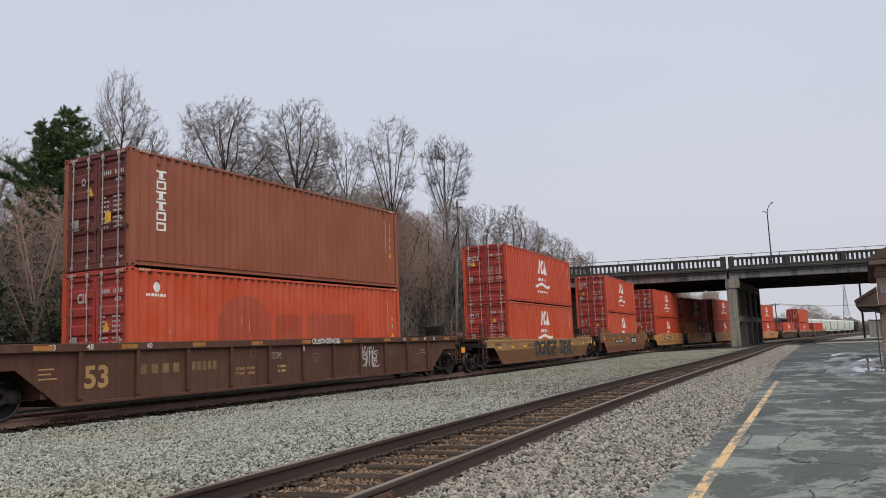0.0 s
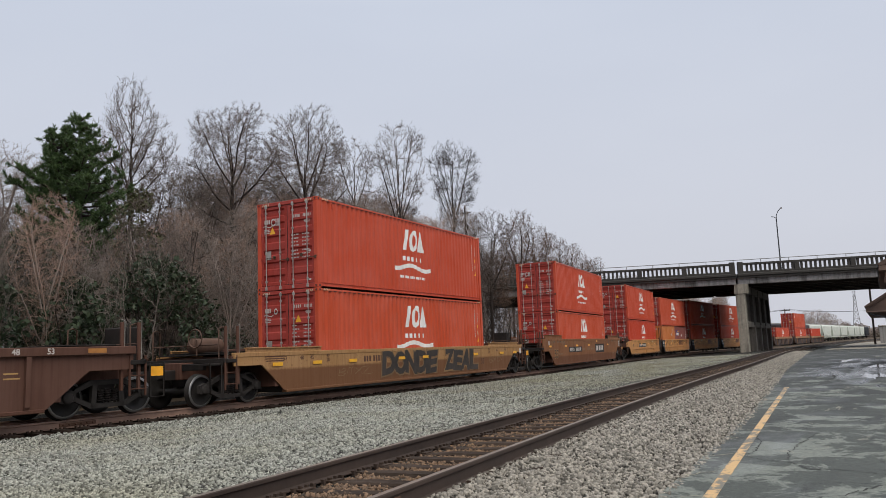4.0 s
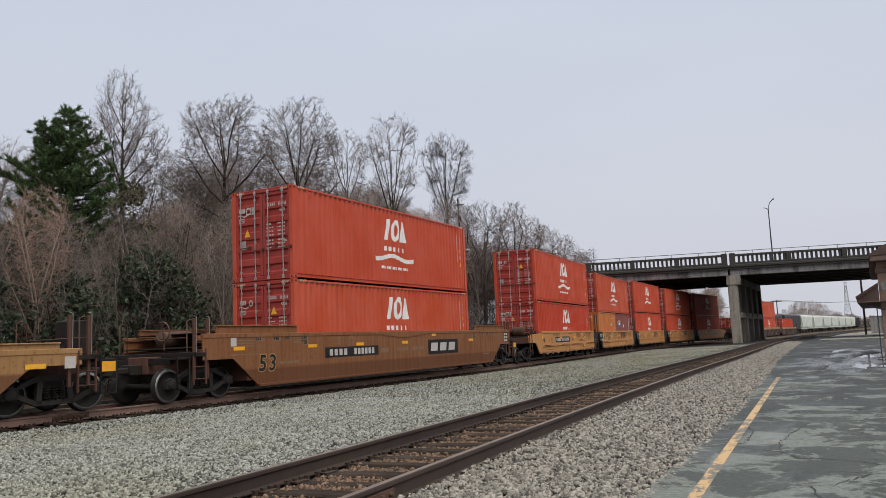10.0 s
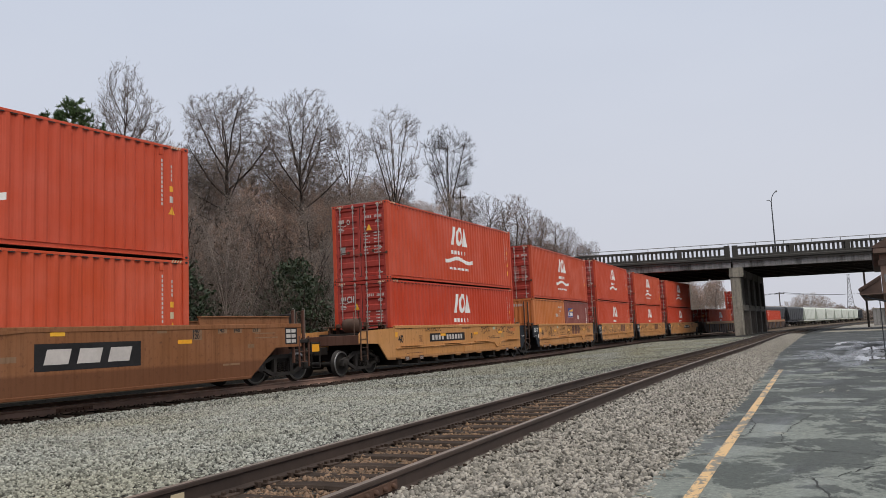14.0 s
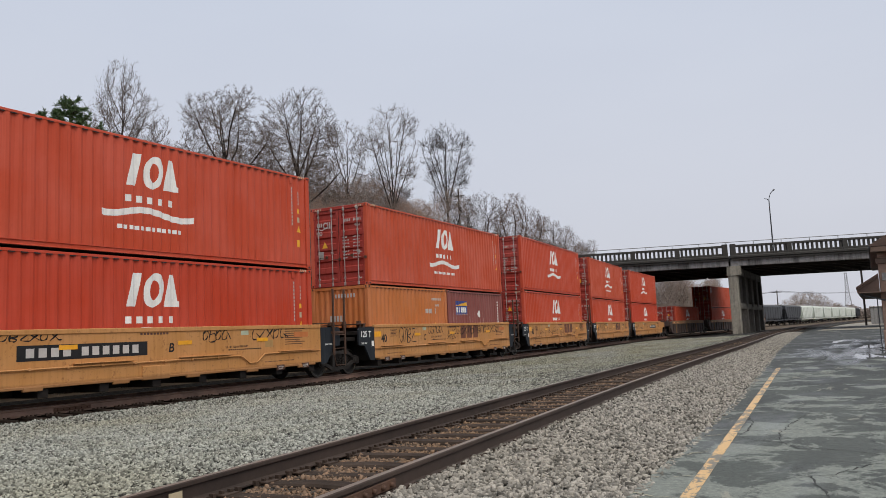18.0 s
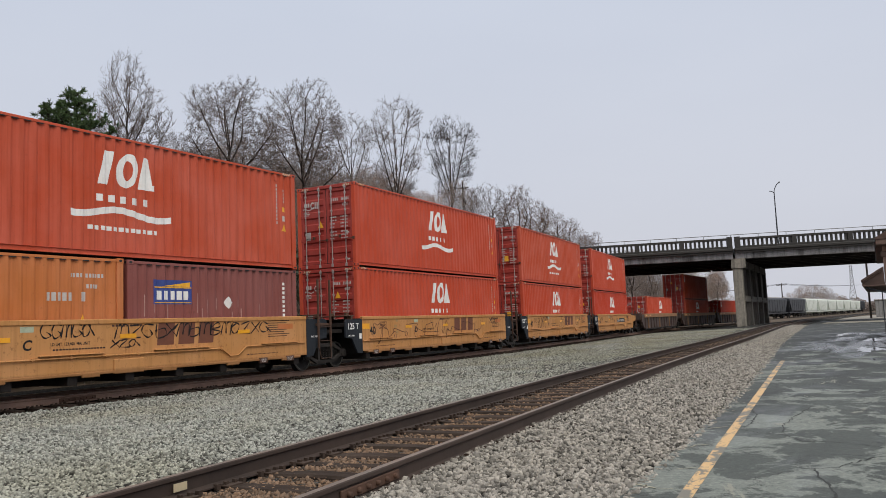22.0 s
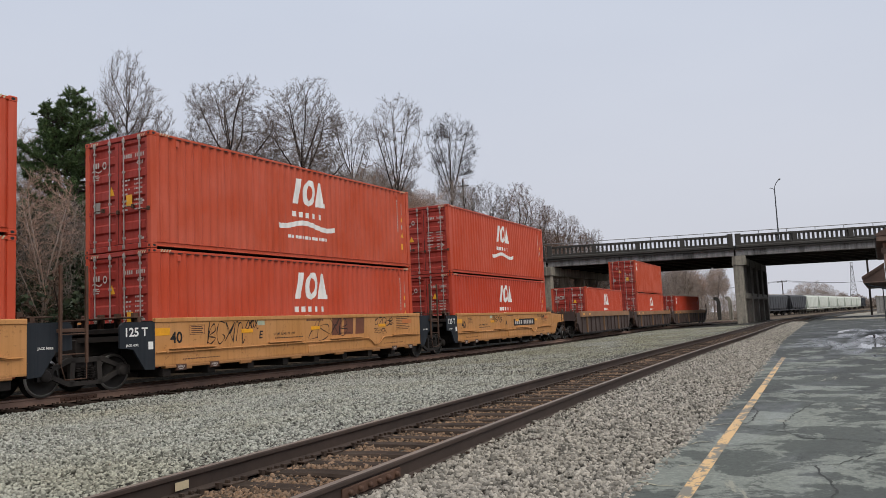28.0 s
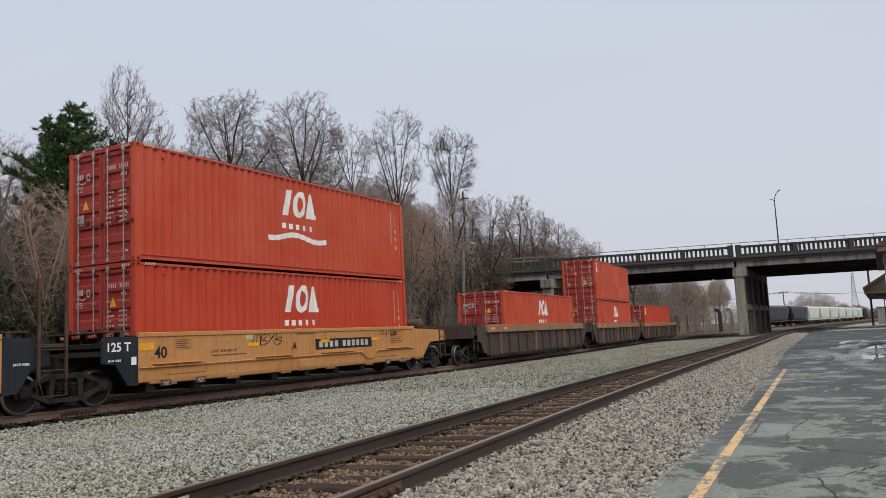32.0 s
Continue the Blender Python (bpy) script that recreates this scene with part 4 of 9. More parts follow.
@lru_cache(maxsize=None)
def container_meshes(length, height, doors):
    """Meshes shared by all containers of one size, in the container's own space: door end at -y."""
    h2 = length / 2
    start = -h2 + 0.19
    d = {}
    d["side_wall", 1] = corrugated(-h2 + 0.15, h2 - 0.15, 0.15, height - 0.07, W2 - 0.012, 1, start).data("side_wall")
    d["side_wall", -1] = corrugated(-h2 + 0.15, h2 - 0.15, 0.15, height - 0.07, -W2 + 0.012, -1, start).data("side_wall")
    roof = Mesh()
    n = int((length - 0.4) / 0.21)
    pts = []
    for k in range(n + 1):
        y = -h2 + 0.2 + (length - 0.4) * k / n
        pts += [(y, height - 0.022), (y + 0.05, height - 0.022), (y + 0.08, height - 0.042), (y + 0.15, height - 0.042)]
    pts = [p for p in pts if p[0] < h2 - 0.12]
    pts = [(-h2 + 0.1, height - 0.022)] + pts + [(h2 - 0.1, height - 0.022)]
    roof.add([(-W2 + 0.05, y, z) for y, z in pts] + [(W2 - 0.05, y, z) for y, z in pts], [(i, len(pts) + i, len(pts) + i + 1, i + 1) for i in range(len(pts) - 1)])
    roof.quad((-W2 + 0.05, -h2 + 0.1, height - 0.05), (-W2 + 0.05, h2 - 0.1, height - 0.05), (W2 - 0.05, h2 - 0.1, height - 0.05), (W2 - 0.05, -h2 + 0.1, height - 0.05))
    d["roof"] = roof.data("roof")
    top = Mesh()
    top.box(-0.030, 0.030, -h2 + 0.16, h2 - 0.16, -0.045, 0.022, 0.008)
    ys = -h2 + 0.55
    while ys < h2 - 0.3:      # short black strips paint the shade where the ribs meet the rail
        top.box(0.031, 0.034, ys, ys + 0.15, -0.062, -0.036, 0, 1)
        ys += PITCH
    d["top_rail"] = top.data("top_rail", 2)
    bot = Mesh()
    bot.prism([(-0.05, 0.045), (0.030, 0.045), (0.030, 0.06), (0.0, 0.07), (0.0, 0.145), (0.026, 0.152), (0.026, 0.165), (-0.05, 0.165)], "y", -h2 + 0.16, h2 - 0.16)
    d["bottom_rail"] = bot.data("bottom_rail")
    post = Mesh()
    post.box(-0.075, 0.075, -0.09, 0.09, 0.11, height - 0.11, 0.014)
    d["corner_post"] = post.data("corner_post")
    cast = Mesh()
    cast.box(-0.083, 0.083, -0.091, 0.091, 0, 0.118, 0.012)
    # flat black discs paint the dark inside of the casting holes
    for a in (-0.0835, 0.0835):
        cast.add([(a, 0.045 * math.cos(k * math.pi / 5), 0.059 + 0.032 * math.sin(k * math.pi / 5)) for k in range(10)], [tuple(range(10)) if a > 0 else tuple(range(9, -1, -1))], 1)
    for a in (-0.0915, 0.0915):
        cast.add([(0.030 * math.cos(k * math.pi / 5), a, 0.059 + 0.036 * math.sin(k * math.pi / 5)) for k in range(10)], [tuple(range(10))[::-1] if a > 0 else tuple(range(10))], 1)
    d["corner_casting"] = cast.data("corner_casting", 2)
    floor = Mesh()
    floor.box(-W2 + 0.06, W2 - 0.06, -h2 + 0.1, h2 - 0.1, 0.03, 0.15)
    d["floor"] = floor.data("floor")
    for sgn in ([1] if doors else [1, -1]):
        end = Mesh()
        xs = [-W2 + 0.15 + (2 * W2 - 0.3) * k / 36 for k in range(37)]
        prof = [(x, sgn * (h2 - 0.02 - (0.045 if k % 4 in (2, 3) else 0.0))) for k, x in enumerate(xs)]
        k = len(prof)
        end.add([(a, b, 0.14) for a, b in prof] + [(a, b, height - 0.10) for a, b in prof], [((i, i + 1, k + i + 1, k + i) if sgn < 0 else (i + 1, i, k + i, k + i + 1)) for i in range(k - 1)])
        end.box(-W2 + 0.1, W2 - 0.1, sgn * (h2 - 0.12), sgn * (h2 - 0.01), height - 0.12, height - 0.005, 0.012)
        end.box(-W2 + 0.1, W2 - 0.1, sgn * (h2 - 0.12), sgn * (h2 - 0.005), 0.005, 0.15, 0.012)
        d["end_wall", sgn] = end.data("end_wall")
    if doors:
        head = Mesh()
        head.box(-W2 + 0.1, W2 - 0.1, -h2 + 0.005, -h2 + 0.13, height - 0.125, height - 0.004, 0.012)
        d["door_header"] = head.data("door_header")
        sill = Mesh()
        sill.box(-W2 + 0.1, W2 - 0.1, -h2 + 0.005, -h2 + 0.14, 0.004, 0.15, 0.012)
        d["door_sill"] = sill.data("door_sill")
        leaf = Mesh()
        z0, z1, wd = 0.165, height - 0.14, 1.065
        yo, yi = -h2 + 0.035, -h2 + 0.085
        leaf.box(-wd / 2, -wd / 2 + 0.10, yo - 0.004, yo + 0.06, z0, z1, 0.010)
        leaf.box(wd / 2 - 0.10, wd / 2, yo - 0.004, yo + 0.06, z0, z1, 0.010)
        prof, bands = [(z0, yo)], 6
        for k in range(bands):
            c = z0 + (z1 - z0) * (k + 0.5) / bands
            w = 0.13 if k not in (2,) else 0.10
            prof += [(c - w, yo), (c - w + 0.045, yi), (c + w - 0.045, yi), (c + w, yo)]
        prof.append((z1, yo))
        n = len(prof)
        leaf.add([(-wd / 2 + 0.1, y, z) for z, y in prof] + [(wd / 2 - 0.1, y, z) for z, y in prof], [(i, n + i, n + i + 1, i + 1) for i in range(n - 1)])
        leaf.quad((-wd / 2, yi + 0.02, z0), (-wd / 2, yi + 0.02, z1), (wd / 2, yi + 0.02, z1), (wd / 2, yi + 0.02, z0))
        d["door"] = leaf.data("door")
        seal = Mesh()
        seal.box(-wd / 2 - 0.012, wd / 2 + 0.012, yo + 0.012, yo + 0.05, z0 - 0.012, z0, 0)
        seal.box(-wd / 2 - 0.012, wd / 2 + 0.012, yo + 0.012, yo + 0.05, z1, z1 + 0.012, 0)
        for s in (-1, 1):
            seal.box(s * wd / 2, s * (wd / 2 + 0.012), yo + 0.012, yo + 0.05, z0, z1, 0)
        d["door_seal"] = seal.data("door_seal")
        rod = Mesh()
        rod.tube([(0, yo - 0.035, 0.04), (0, yo - 0.035, height - 0.04)], 0.017, 8)
        for z in (0.075, height - 0.135):
            rod.box(-0.04, 0.04, yo - 0.060, yo - 0.004, z - 0.05, z + 0.06, 0.008)
        for z in (0.30, 0.42 * height, 0.68 * height, height - 0.34):
            rod.box(-0.035, 0.035, yo - 0.055, yo, z - 0.03, z + 0.03, 0.006)
        d["lock_rod"] = rod.data("lock_rod")
        grip = Mesh()
        grip.tube([(0.0, yo - 0.06, 0.0), (0.10, yo - 0.062, 0.035), (0.30, yo - 0.062, 0.02), (0.40, yo - 0.058, 0.05)], 0.012, 6)
        grip.box(0.30, 0.37, yo - 0.075, yo - 0.01, -0.02, 0.08, 0.006)
        d["door_handle"] = grip.data("door_handle")
        hinge = Mesh()
        hinge.box(-0.045, 0.045, yo - 0.022, yo + 0.02, -0.055, 0.055, 0.008)
        hinge.tube([(0.05, yo - 0.015, -0.07), (0.05, yo - 0.015, 0.07)], 0.016, 6)
        d["hinge"] = hinge.data("hinge")
    return d


def container(label, length, height, body, side_art=None, doors=True, group="containers on the train", door_art=0, tags=("container",)):
    """A shipping container with its frame, ribbed walls, castings and door gear."""
    d = container_meshes(length, height, doors)
    h2 = length / 2
    # doors take a darker tone than the side walls
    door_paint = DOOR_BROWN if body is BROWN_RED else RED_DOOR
    c = empty("shipping_container")
    tagged(c, label, "shipping container", group)
    for s in (1, -1):
        part("side_wall", d["side_wall", s], body, c)
        t = part("top_rail", d["top_rail"], [body, GASKET_AND_GAP], c)
        t.matrix_basis = Matrix.Translation((s * (W2 - 0.035), 0, height - 0.045)) @ Matrix.Rotation(0 if s > 0 else math.pi, 4, "Z")
        b = part("bottom_rail", d["bottom_rail"], body, c)
        b.matrix_basis = Matrix.Translation((s * (W2 - 0.040), 0, 0)) @ Matrix.Rotation(0 if s > 0 else math.pi, 4, "Z")
        for e in (1, -1):
            p = part("corner_post", d["corner_post"], body, c)
            p.matrix_basis = Matrix.Translation((s * (W2 - 0.079), e * (h2 - 0.095), 0))
            for z in (0, height - 0.118):
                k = part("corner_casting", d["corner_casting"], [body, GASKET_AND_GAP], c)
                k.matrix_basis = Matrix.Translation((s * (W2 - 0.083), e * (h2 - 0.091), z))
    for e in ((-1, 1) if length > 8 else ()):
        v = Mesh()
        v.box(W2 - 0.020, W2 + 0.006, e * (h2 - 0.86) - 0.055, e * (h2 - 0.86) + 0.055, height - 0.30, height - 0.135, 0.008)
        part("vent_cover", v, body, c)
    part("roof", d["roof"], body, c)
    part("floor", d["floor"], SOOT, c)
    for sgn in ([1] if doors else [1, -1]):
        part("end_wall", d["end_wall", sgn], body, c)
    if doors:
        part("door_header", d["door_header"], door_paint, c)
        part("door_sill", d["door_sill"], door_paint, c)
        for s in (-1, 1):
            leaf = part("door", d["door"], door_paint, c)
            leaf.matrix_basis = Matrix.Translation((s * 0.545, 0, 0))
            part("door_seal", d["door_seal"], GASKET_AND_GAP, leaf)
            for x in (-0.30, 0.27):
                part("lock_rod", d["lock_rod"], GALV, leaf, "pale galvanised lock rod").matrix_basis = Matrix.Translation((x, 0, 0))
                g = part("door_handle", d["door_handle"], RUSTY, leaf)
                g.matrix_basis = Matrix.Translation((x + (0.0 if x < 0 else -0.02), 0, 0.36 * height - (0.10 if x > 0 else 0)))
            for z in (0.32, 0.36 * height, 0.64 * height, height - 0.36):
                hg = part("hinge", d["hinge"], door_paint, leaf)
                hg.matrix_basis = Matrix.Translation((s * 0.50, 0, z)) @ (Matrix.Identity(4) if s > 0 else Matrix.Diagonal((-1, 1, 1, 1)))
        m = Mesh()
        y = -h2 + 0.029
        r = random.Random(door_art)
        # code rows at the upper right, weight rows below, small plates at the left
        for k in range(4):
            bar(m, 0.24 + k * 0.075, 0.285 + k * 0.075, height - 0.59, height - 0.49, y, 0)
        for k in range(6):
            bar(m, 0.64 + k * 0.055, 0.672 + k * 0.055, height - 0.59, height - 0.49, y, 0)
        write(m, "45G1" if height > 2.7 else "22G1", 0.095, 0.68, height - 0.78, y, face=0, wide=0.8)
        for k in range(7):
            z = height - 1.17 - k * 0.115 - (0.05 if k > 3 else 0)
            for q in range(r.choice((2, 3, 3))):
                bar(m, 0.16 + q * 0.105, 0.16 + q * 0.105 + r.choice((0.06, 0.085)), z, z + 0.042, y, 0)
            for q in (0.60, 0.655, 0.71, 0.79, 0.845):
                bar(m, q, q + 0.038, z, z + 0.042, y, 0)
        if side_art == "emblem":      # slanted blocks, a wave and three fine rows
            for k in range(3):
                bar(m, -0.93 + k * 0.085, -0.87 + k * 0.085, height - 0.70, height - 0.56, y, 0, slant=0.2)
            for k in range(8):
                a0, a1 = -0.98 + k * 0.047, -0.98 + (k + 1) * 0.047
                z0, z1 = height - 0.80 + 0.03 * math.sin(k * 0.85), height - 0.80 + 0.03 * math.sin((k + 1) * 0.85)
                m.quad((a0, y, z0), (a1, y, z1), (a1, y, z1 + 0.03), (a0, y, z0 + 0.03))
            for k in range(3):
                bar(m, -0.95, -0.72 + 0.03 * (k % 2), height - 0.90 - k * 0.055, height - 0.875 - k * 0.055, y, 0)
        if door_art % 5 in (2, 4):
            for k in range(16):
                a0, a1 = k * math.pi / 8, (k + 1) * math.pi / 8
                m.quad(*[(-0.50 + q * 0.075 * math.cos(a), y, height - 0.66 + q * 0.10 * math.sin(a)) for q, a in ((1, a0), (1, a1), (0.62, a1), (0.62, a0))])
        else:
            for k in range(12):
                a0, a1 = 0.7 + k * 0.41, 0.7 + (k + 1) * 0.41
                m.quad(*[(-0.56 + q * 0.10 * math.cos(a), y, height - 0.66 + q * 0.125 * math.sin(a)) for q, a in ((1, a0), (1, a1), (0.6, a1), (0.6, a0))])
            bar(m, -0.47, -0.43, height - 0.78, height - 0.54, y, 0, slant=0.25)
            bar(m, -0.39, -0.34, height - 0.78, height - 0.54, y, 0)
        bar(m, 0.78, 0.94, 1.16, 1.21, y, 0)
        bar(m, 0.82, 0.93, 0.24, 0.29, y, 0)
        part("door_lettering", m, DOOR_WHITE, c, "white rows of illegible code and weights")
        st = Mesh()
        tx = -0.24 if door_art % 5 == 2 else (-0.60, 0.40, -0.24)[door_art % 3]
        st.add([(tx - 0.12, y, 1.42 if door_art % 2 else 1.85), (tx + 0.12, y, 1.42 if door_art % 2 else 1.85), (tx, y, 1.66 if door_art % 2 else 2.09)], [(0, 1, 2)])
        if door_art % 5 == 2:
            part("caution_sticker", bar(Mesh(), 0.30, 0.52, 1.10, 1.38, y, 0), YELLOW, c, "yellow caution sticker")
        part("warning_sticker", st, YELLOW, c, "yellow warning sticker")
        pl = Mesh()
        pl.box(-0.86, -0.66, -h2 + 0.018, -h2 + 0.03, 1.02, 1.30, 0.004)
        part("data_plate", pl, GALV, c, "grey data plate")
    if height > 2.7:
        hz = Mesh()
        for s in (-1, 1):
            for k in range(4):
                if doors:
                    x0 = s * 0.86 + k * 0.075 - 0.14
                    hz.quad((x0, -h2 + 0.003, height - 0.105), (x0 + 0.035, -h2 + 0.003, height - 0.105), (x0 + 0.075, -h2 + 0.003, height - 0.035), (x0 + 0.04, -h2 + 0.003, height - 0.035))
                y0 = s * (h2 - 0.42) + k * 0.085 - 0.15
                hz.quad((W2 + 0.0005, y0, height - 0.082), (W2 + 0.0005, y0 + 0.04, height - 0.082), (W2 + 0.0005, y0 + 0.085, height - 0.012), (W2 + 0.0005, y0 + 0.045, height - 0.012))
        part("height_stripes", hz, YELLOW_PALE, c, "cream hazard stripes at the top corners")
    art_x, start = W2 - 0.012, -h2 + 0.19
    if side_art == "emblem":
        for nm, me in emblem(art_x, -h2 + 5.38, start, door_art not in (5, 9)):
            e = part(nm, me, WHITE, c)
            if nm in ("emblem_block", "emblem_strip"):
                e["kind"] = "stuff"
    elif side_art == "tower":
        m = Mesh()
        for k in range(6):
            z = 2.46 - k * 0.262
            if k in (0, 3, 2):
                painted(m, -h2 + 0.79, -h2 + 1.13, lambda q: [(z - 0.05, z)], art_x, start)
                painted(m, -h2 + 0.91, -h2 + 1.01, lambda q: [(z - 0.21, z - 0.05)], art_x, start)
                painted(m, -h2 + 0.84, -h2 + 1.08, lambda q: [(z - 0.22, z - 0.19)], art_x, start)
            else:
                painted(m, -h2 + 0.80, -h2 + 0.88, lambda q: [(z - 0.21, z)], art_x, start)
                painted(m, -h2 + 1.04, -h2 + 1.12, lambda q: [(z - 0.21, z)], art_x, start)
                painted(m, -h2 + 0.88, -h2 + 1.04, lambda q: [(z - 0.21, z - 0.17), (z - 0.05, z)], art_x, start)
        part("emblem", m, WHITE, c, "white blocks stacked down the side")
    elif side_art == "disc":
        m = Mesh()
        painted(m, -h2 + 0.72, -h2 + 0.96, lambda q: [(2.44 - math.sqrt(max(0, 0.0144 - (q + h2 - 0.84) ** 2)) * 1.1, 2.44 + math.sqrt(max(0, 0.0144 - (q + h2 - 0.84) ** 2)) * 1.1)], art_x, start)
        for k in range(7):
            painted(m, -h2 + 0.50 + k * 0.092, -h2 + 0.565 + k * 0.092, lambda q: [(2.21, 2.28)], art_x, start)
        part("emblem", m, WHITE, c, "small white disc over a row of marks")
    elif side_art == "panel":
        m = Mesh()
        painted(m, -h2 + 0.75, -h2 + 1.98, lambda q: [(1.55, 2.15)], art_x, start)
        painted(m, -h2 + 0.78, -h2 + 1.95, lambda q: [(1.58, 1.60), (1.95, 1.98)], art_x + 0.003, start, 1)
        for k in range(5):
            painted(m, -h2 + 0.86 + k * 0.21, -h2 + 1.00 + k * 0.21, lambda q: [(1.66, 1.88)], art_x + 0.003, start, 2)
        painted(m, -h2 + 1.0, -h2 + 1.9, lambda q: [(1.99, 1.99 + 0.13 * (q + h2 - 1.0))], art_x + 0.003, start, 1)
        part("emblem", m, [SIGN_BLUE, YELLOW, WHITE], c, "blue panel with white blocks and a yellow sweep")
        t = Mesh()
        for y, z in ((3.25, 1.60),):
            painted(t, -h2 + y - 0.17, -h2 + y + 0.17, lambda q: [(z - 0.17 + abs(q + h2 - y), z + 0.17 - abs(q + h2 - y))], art_x, start)
        part("placard", t, WHITE, c, "white diamond placard")
        m = Mesh()
        for k in range(9):
            painted(m, h2 - 0.62, h2 - 0.54, lambda q: [(2.12 - k * 0.13, 2.20 - k * 0.13)], art_x, start)
        part("side_code", m, WHITE, c, "column of small white marks")
        m, rs = Mesh(), random.Random(44)
        for k in range(17):
            y, z, d = rs.uniform(0.4, 5.5), rs.uniform(0.5, 1.5), rs.uniform(0.2, 0.7)
            painted(m, -h2 + y, -h2 + y + rs.uniform(0.012, 0.03), lambda q: [(z, z + d)], art_x - 0.001, start)
        part("worn_patch", m, STREAK, c, "pale streaks run down the paint")
    elif side_art == "corner":
        m = Mesh()
        painted(m, -h2 + 0.30, -h2 + 0.72, lambda q: [(2.00, 2.62)], art_x, start)
        painted(m, -h2 + 0.38, -h2 + 0.64, lambda q: [(2.30, 2.52)], art_x + 0.003, start, 1)
        part("emblem", m, [WHITE, body], c, "white square mark by the door end")
    if length > 8:
        m = Mesh()
        code_column(m, art_x, start, h2 - 0.86, height - 0.40, 11, 0.075, 0.035)
        code_column(m, art_x, start, h2 - 0.56, height - 0.52, 4, 0.075, 0.035)
        part("side_code", m, DOOR_WHITE, c, "column of small pale code marks")
        m = Mesh()
        triangle_sign(m, art_x, start, h2 - 0.52, 1.12, 0.22, 0)
        q = Mesh()
        painted(q, h2 - 0.60, h2 - 0.46, lambda p: [(1.42, 1.58)], art_x, start)
        part("notice_sticker", q, DOOR_WHITE if door_art % 2 else YELLOW_PALE, c, "small pale notice sticker")
        q = Mesh()
        painted(q, h2 - 0.60, h2 - 0.46, lambda p: [(1.70, 1.84)], art_x, start)
        part("notice_sticker", q, YELLOW, c, "small yellow notice sticker")
        if door_art % 3 == 1:
            m2 = Mesh()
            painted(m2, h2 - 0.62, h2 - 0.46, lambda q: [(0.66, 0.88)], art_x, start)
            part("caution_sticker", m2, YELLOW, c, "yellow caution sticker")
        part("warning_sticker", m, YELLOW, c, "yellow warning triangle")
    return c


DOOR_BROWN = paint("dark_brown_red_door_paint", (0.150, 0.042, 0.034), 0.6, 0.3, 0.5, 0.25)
YELLOW_PALE = plain("cream_hazard_stripe", (0.55, 0.46, 0.30), 0.6, 0, 0.2, 12, 0.0)
SIGN_BLUE = plain("blue_panel_paint", (0.035, 0.06, 0.25), 0.5, 0, 0.2, 8, 0.0)


# ---- wagons ----
@lru_cache(maxsize=None)
def truck_meshes():
    d = {}
    f = Mesh()
    # cast frame built as bars round two windows and the spring nest
    for pts in ([(-1.16, 0.36), (-0.98, 0.34), (-0.80, 0.38), (-0.78, 0.60), (-0.98, 0.63), (-1.16, 0.56)], [(1.16, 0.36), (0.98, 0.34), (0.80, 0.38), (0.78, 0.60), (0.98, 0.63), (1.16, 0.56)],
                [(-0.82, 0.54), (-0.40, 0.70), (0.40, 0.70), (0.82, 0.54), (0.82, 0.63), (0.44, 0.81), (-0.44, 0.81), (-0.82, 0.63)],
                [(-0.82, 0.38), (-0.82, 0.48), (-0.40, 0.30), (0.40, 0.30), (0.82, 0.48), (0.82, 0.38), (0.44, 0.20), (-0.44, 0.20)],
                [(-0.42, 0.22), (-0.30, 0.22), (-0.26, 0.78), (-0.38, 0.78)], [(0.42, 0.22), (0.30, 0.22), (0.26, 0.78), (0.38, 0.78)]):
        f.prism(pts, "x", -0.05, 0.05)
    for a in (-0.98, 0.98):
        f.lathe([(0.0, 0.10), (0.10, 0.10), (0.13, 0.07), (0.13, -0.05)], 14, "x", 0, (0, a, 0.46))
    d["side_frame"] = f.data("side_frame")
    sp = Mesh()
    for a in (-0.17, 0.0, 0.17):
        pts = [(0.02 + 0.06 * math.cos(k * 0.9), a + 0.065 * math.sin(k * 0.9), 0.31 + 0.30 * k / 40) for k in range(41)]
        sp.tube(pts, 0.014, 5)
    d["spring_nest"] = sp.data("spring_nest")
    w = Mesh()
    w.lathe([(0.0, 0.78), (0.10, 0.80), (0.12, 0.76), (0.34, 0.74), (0.36, 0.80)], 28, "x", 0)
    w.lathe([(0.36, 0.80), (0.415, 0.80), (0.420, 0.79)], 28, "x", 1)
    w.lathe([(0.420, 0.79), (0.425, 0.70), (0.450, 0.67), (0.450, 0.655), (0.36, 0.655), (0.10, 0.68), (0.08, 0.60), (0.08, 0.0)], 28, "x", 0)
    w.lathe([(0.08, 0.0), (0.08, -0.60), (0.10, -0.68), (0.36, -0.655), (0.450, -0.655), (0.450, -0.67), (0.425, -0.70), (0.420, -0.79), (0.36, -0.80), (0.34, -0.74), (0.12, -0.76), (0.0, -0.78)], 28, "x", 0)
    d["wheelset"] = w.data("wheelset", 2)
    b = Mesh()
    b.prism([(-0.95, 0.50), (0.95, 0.50), (0.95, 0.72), (0.32, 0.74), (0.28, 0.86), (-0.28, 0.86), (-0.32, 0.74), (-0.95, 0.72)], "y", -0.22, 0.22)
    d["bolster"] = b.data("bolster")
    return d


WHEELSETS = []


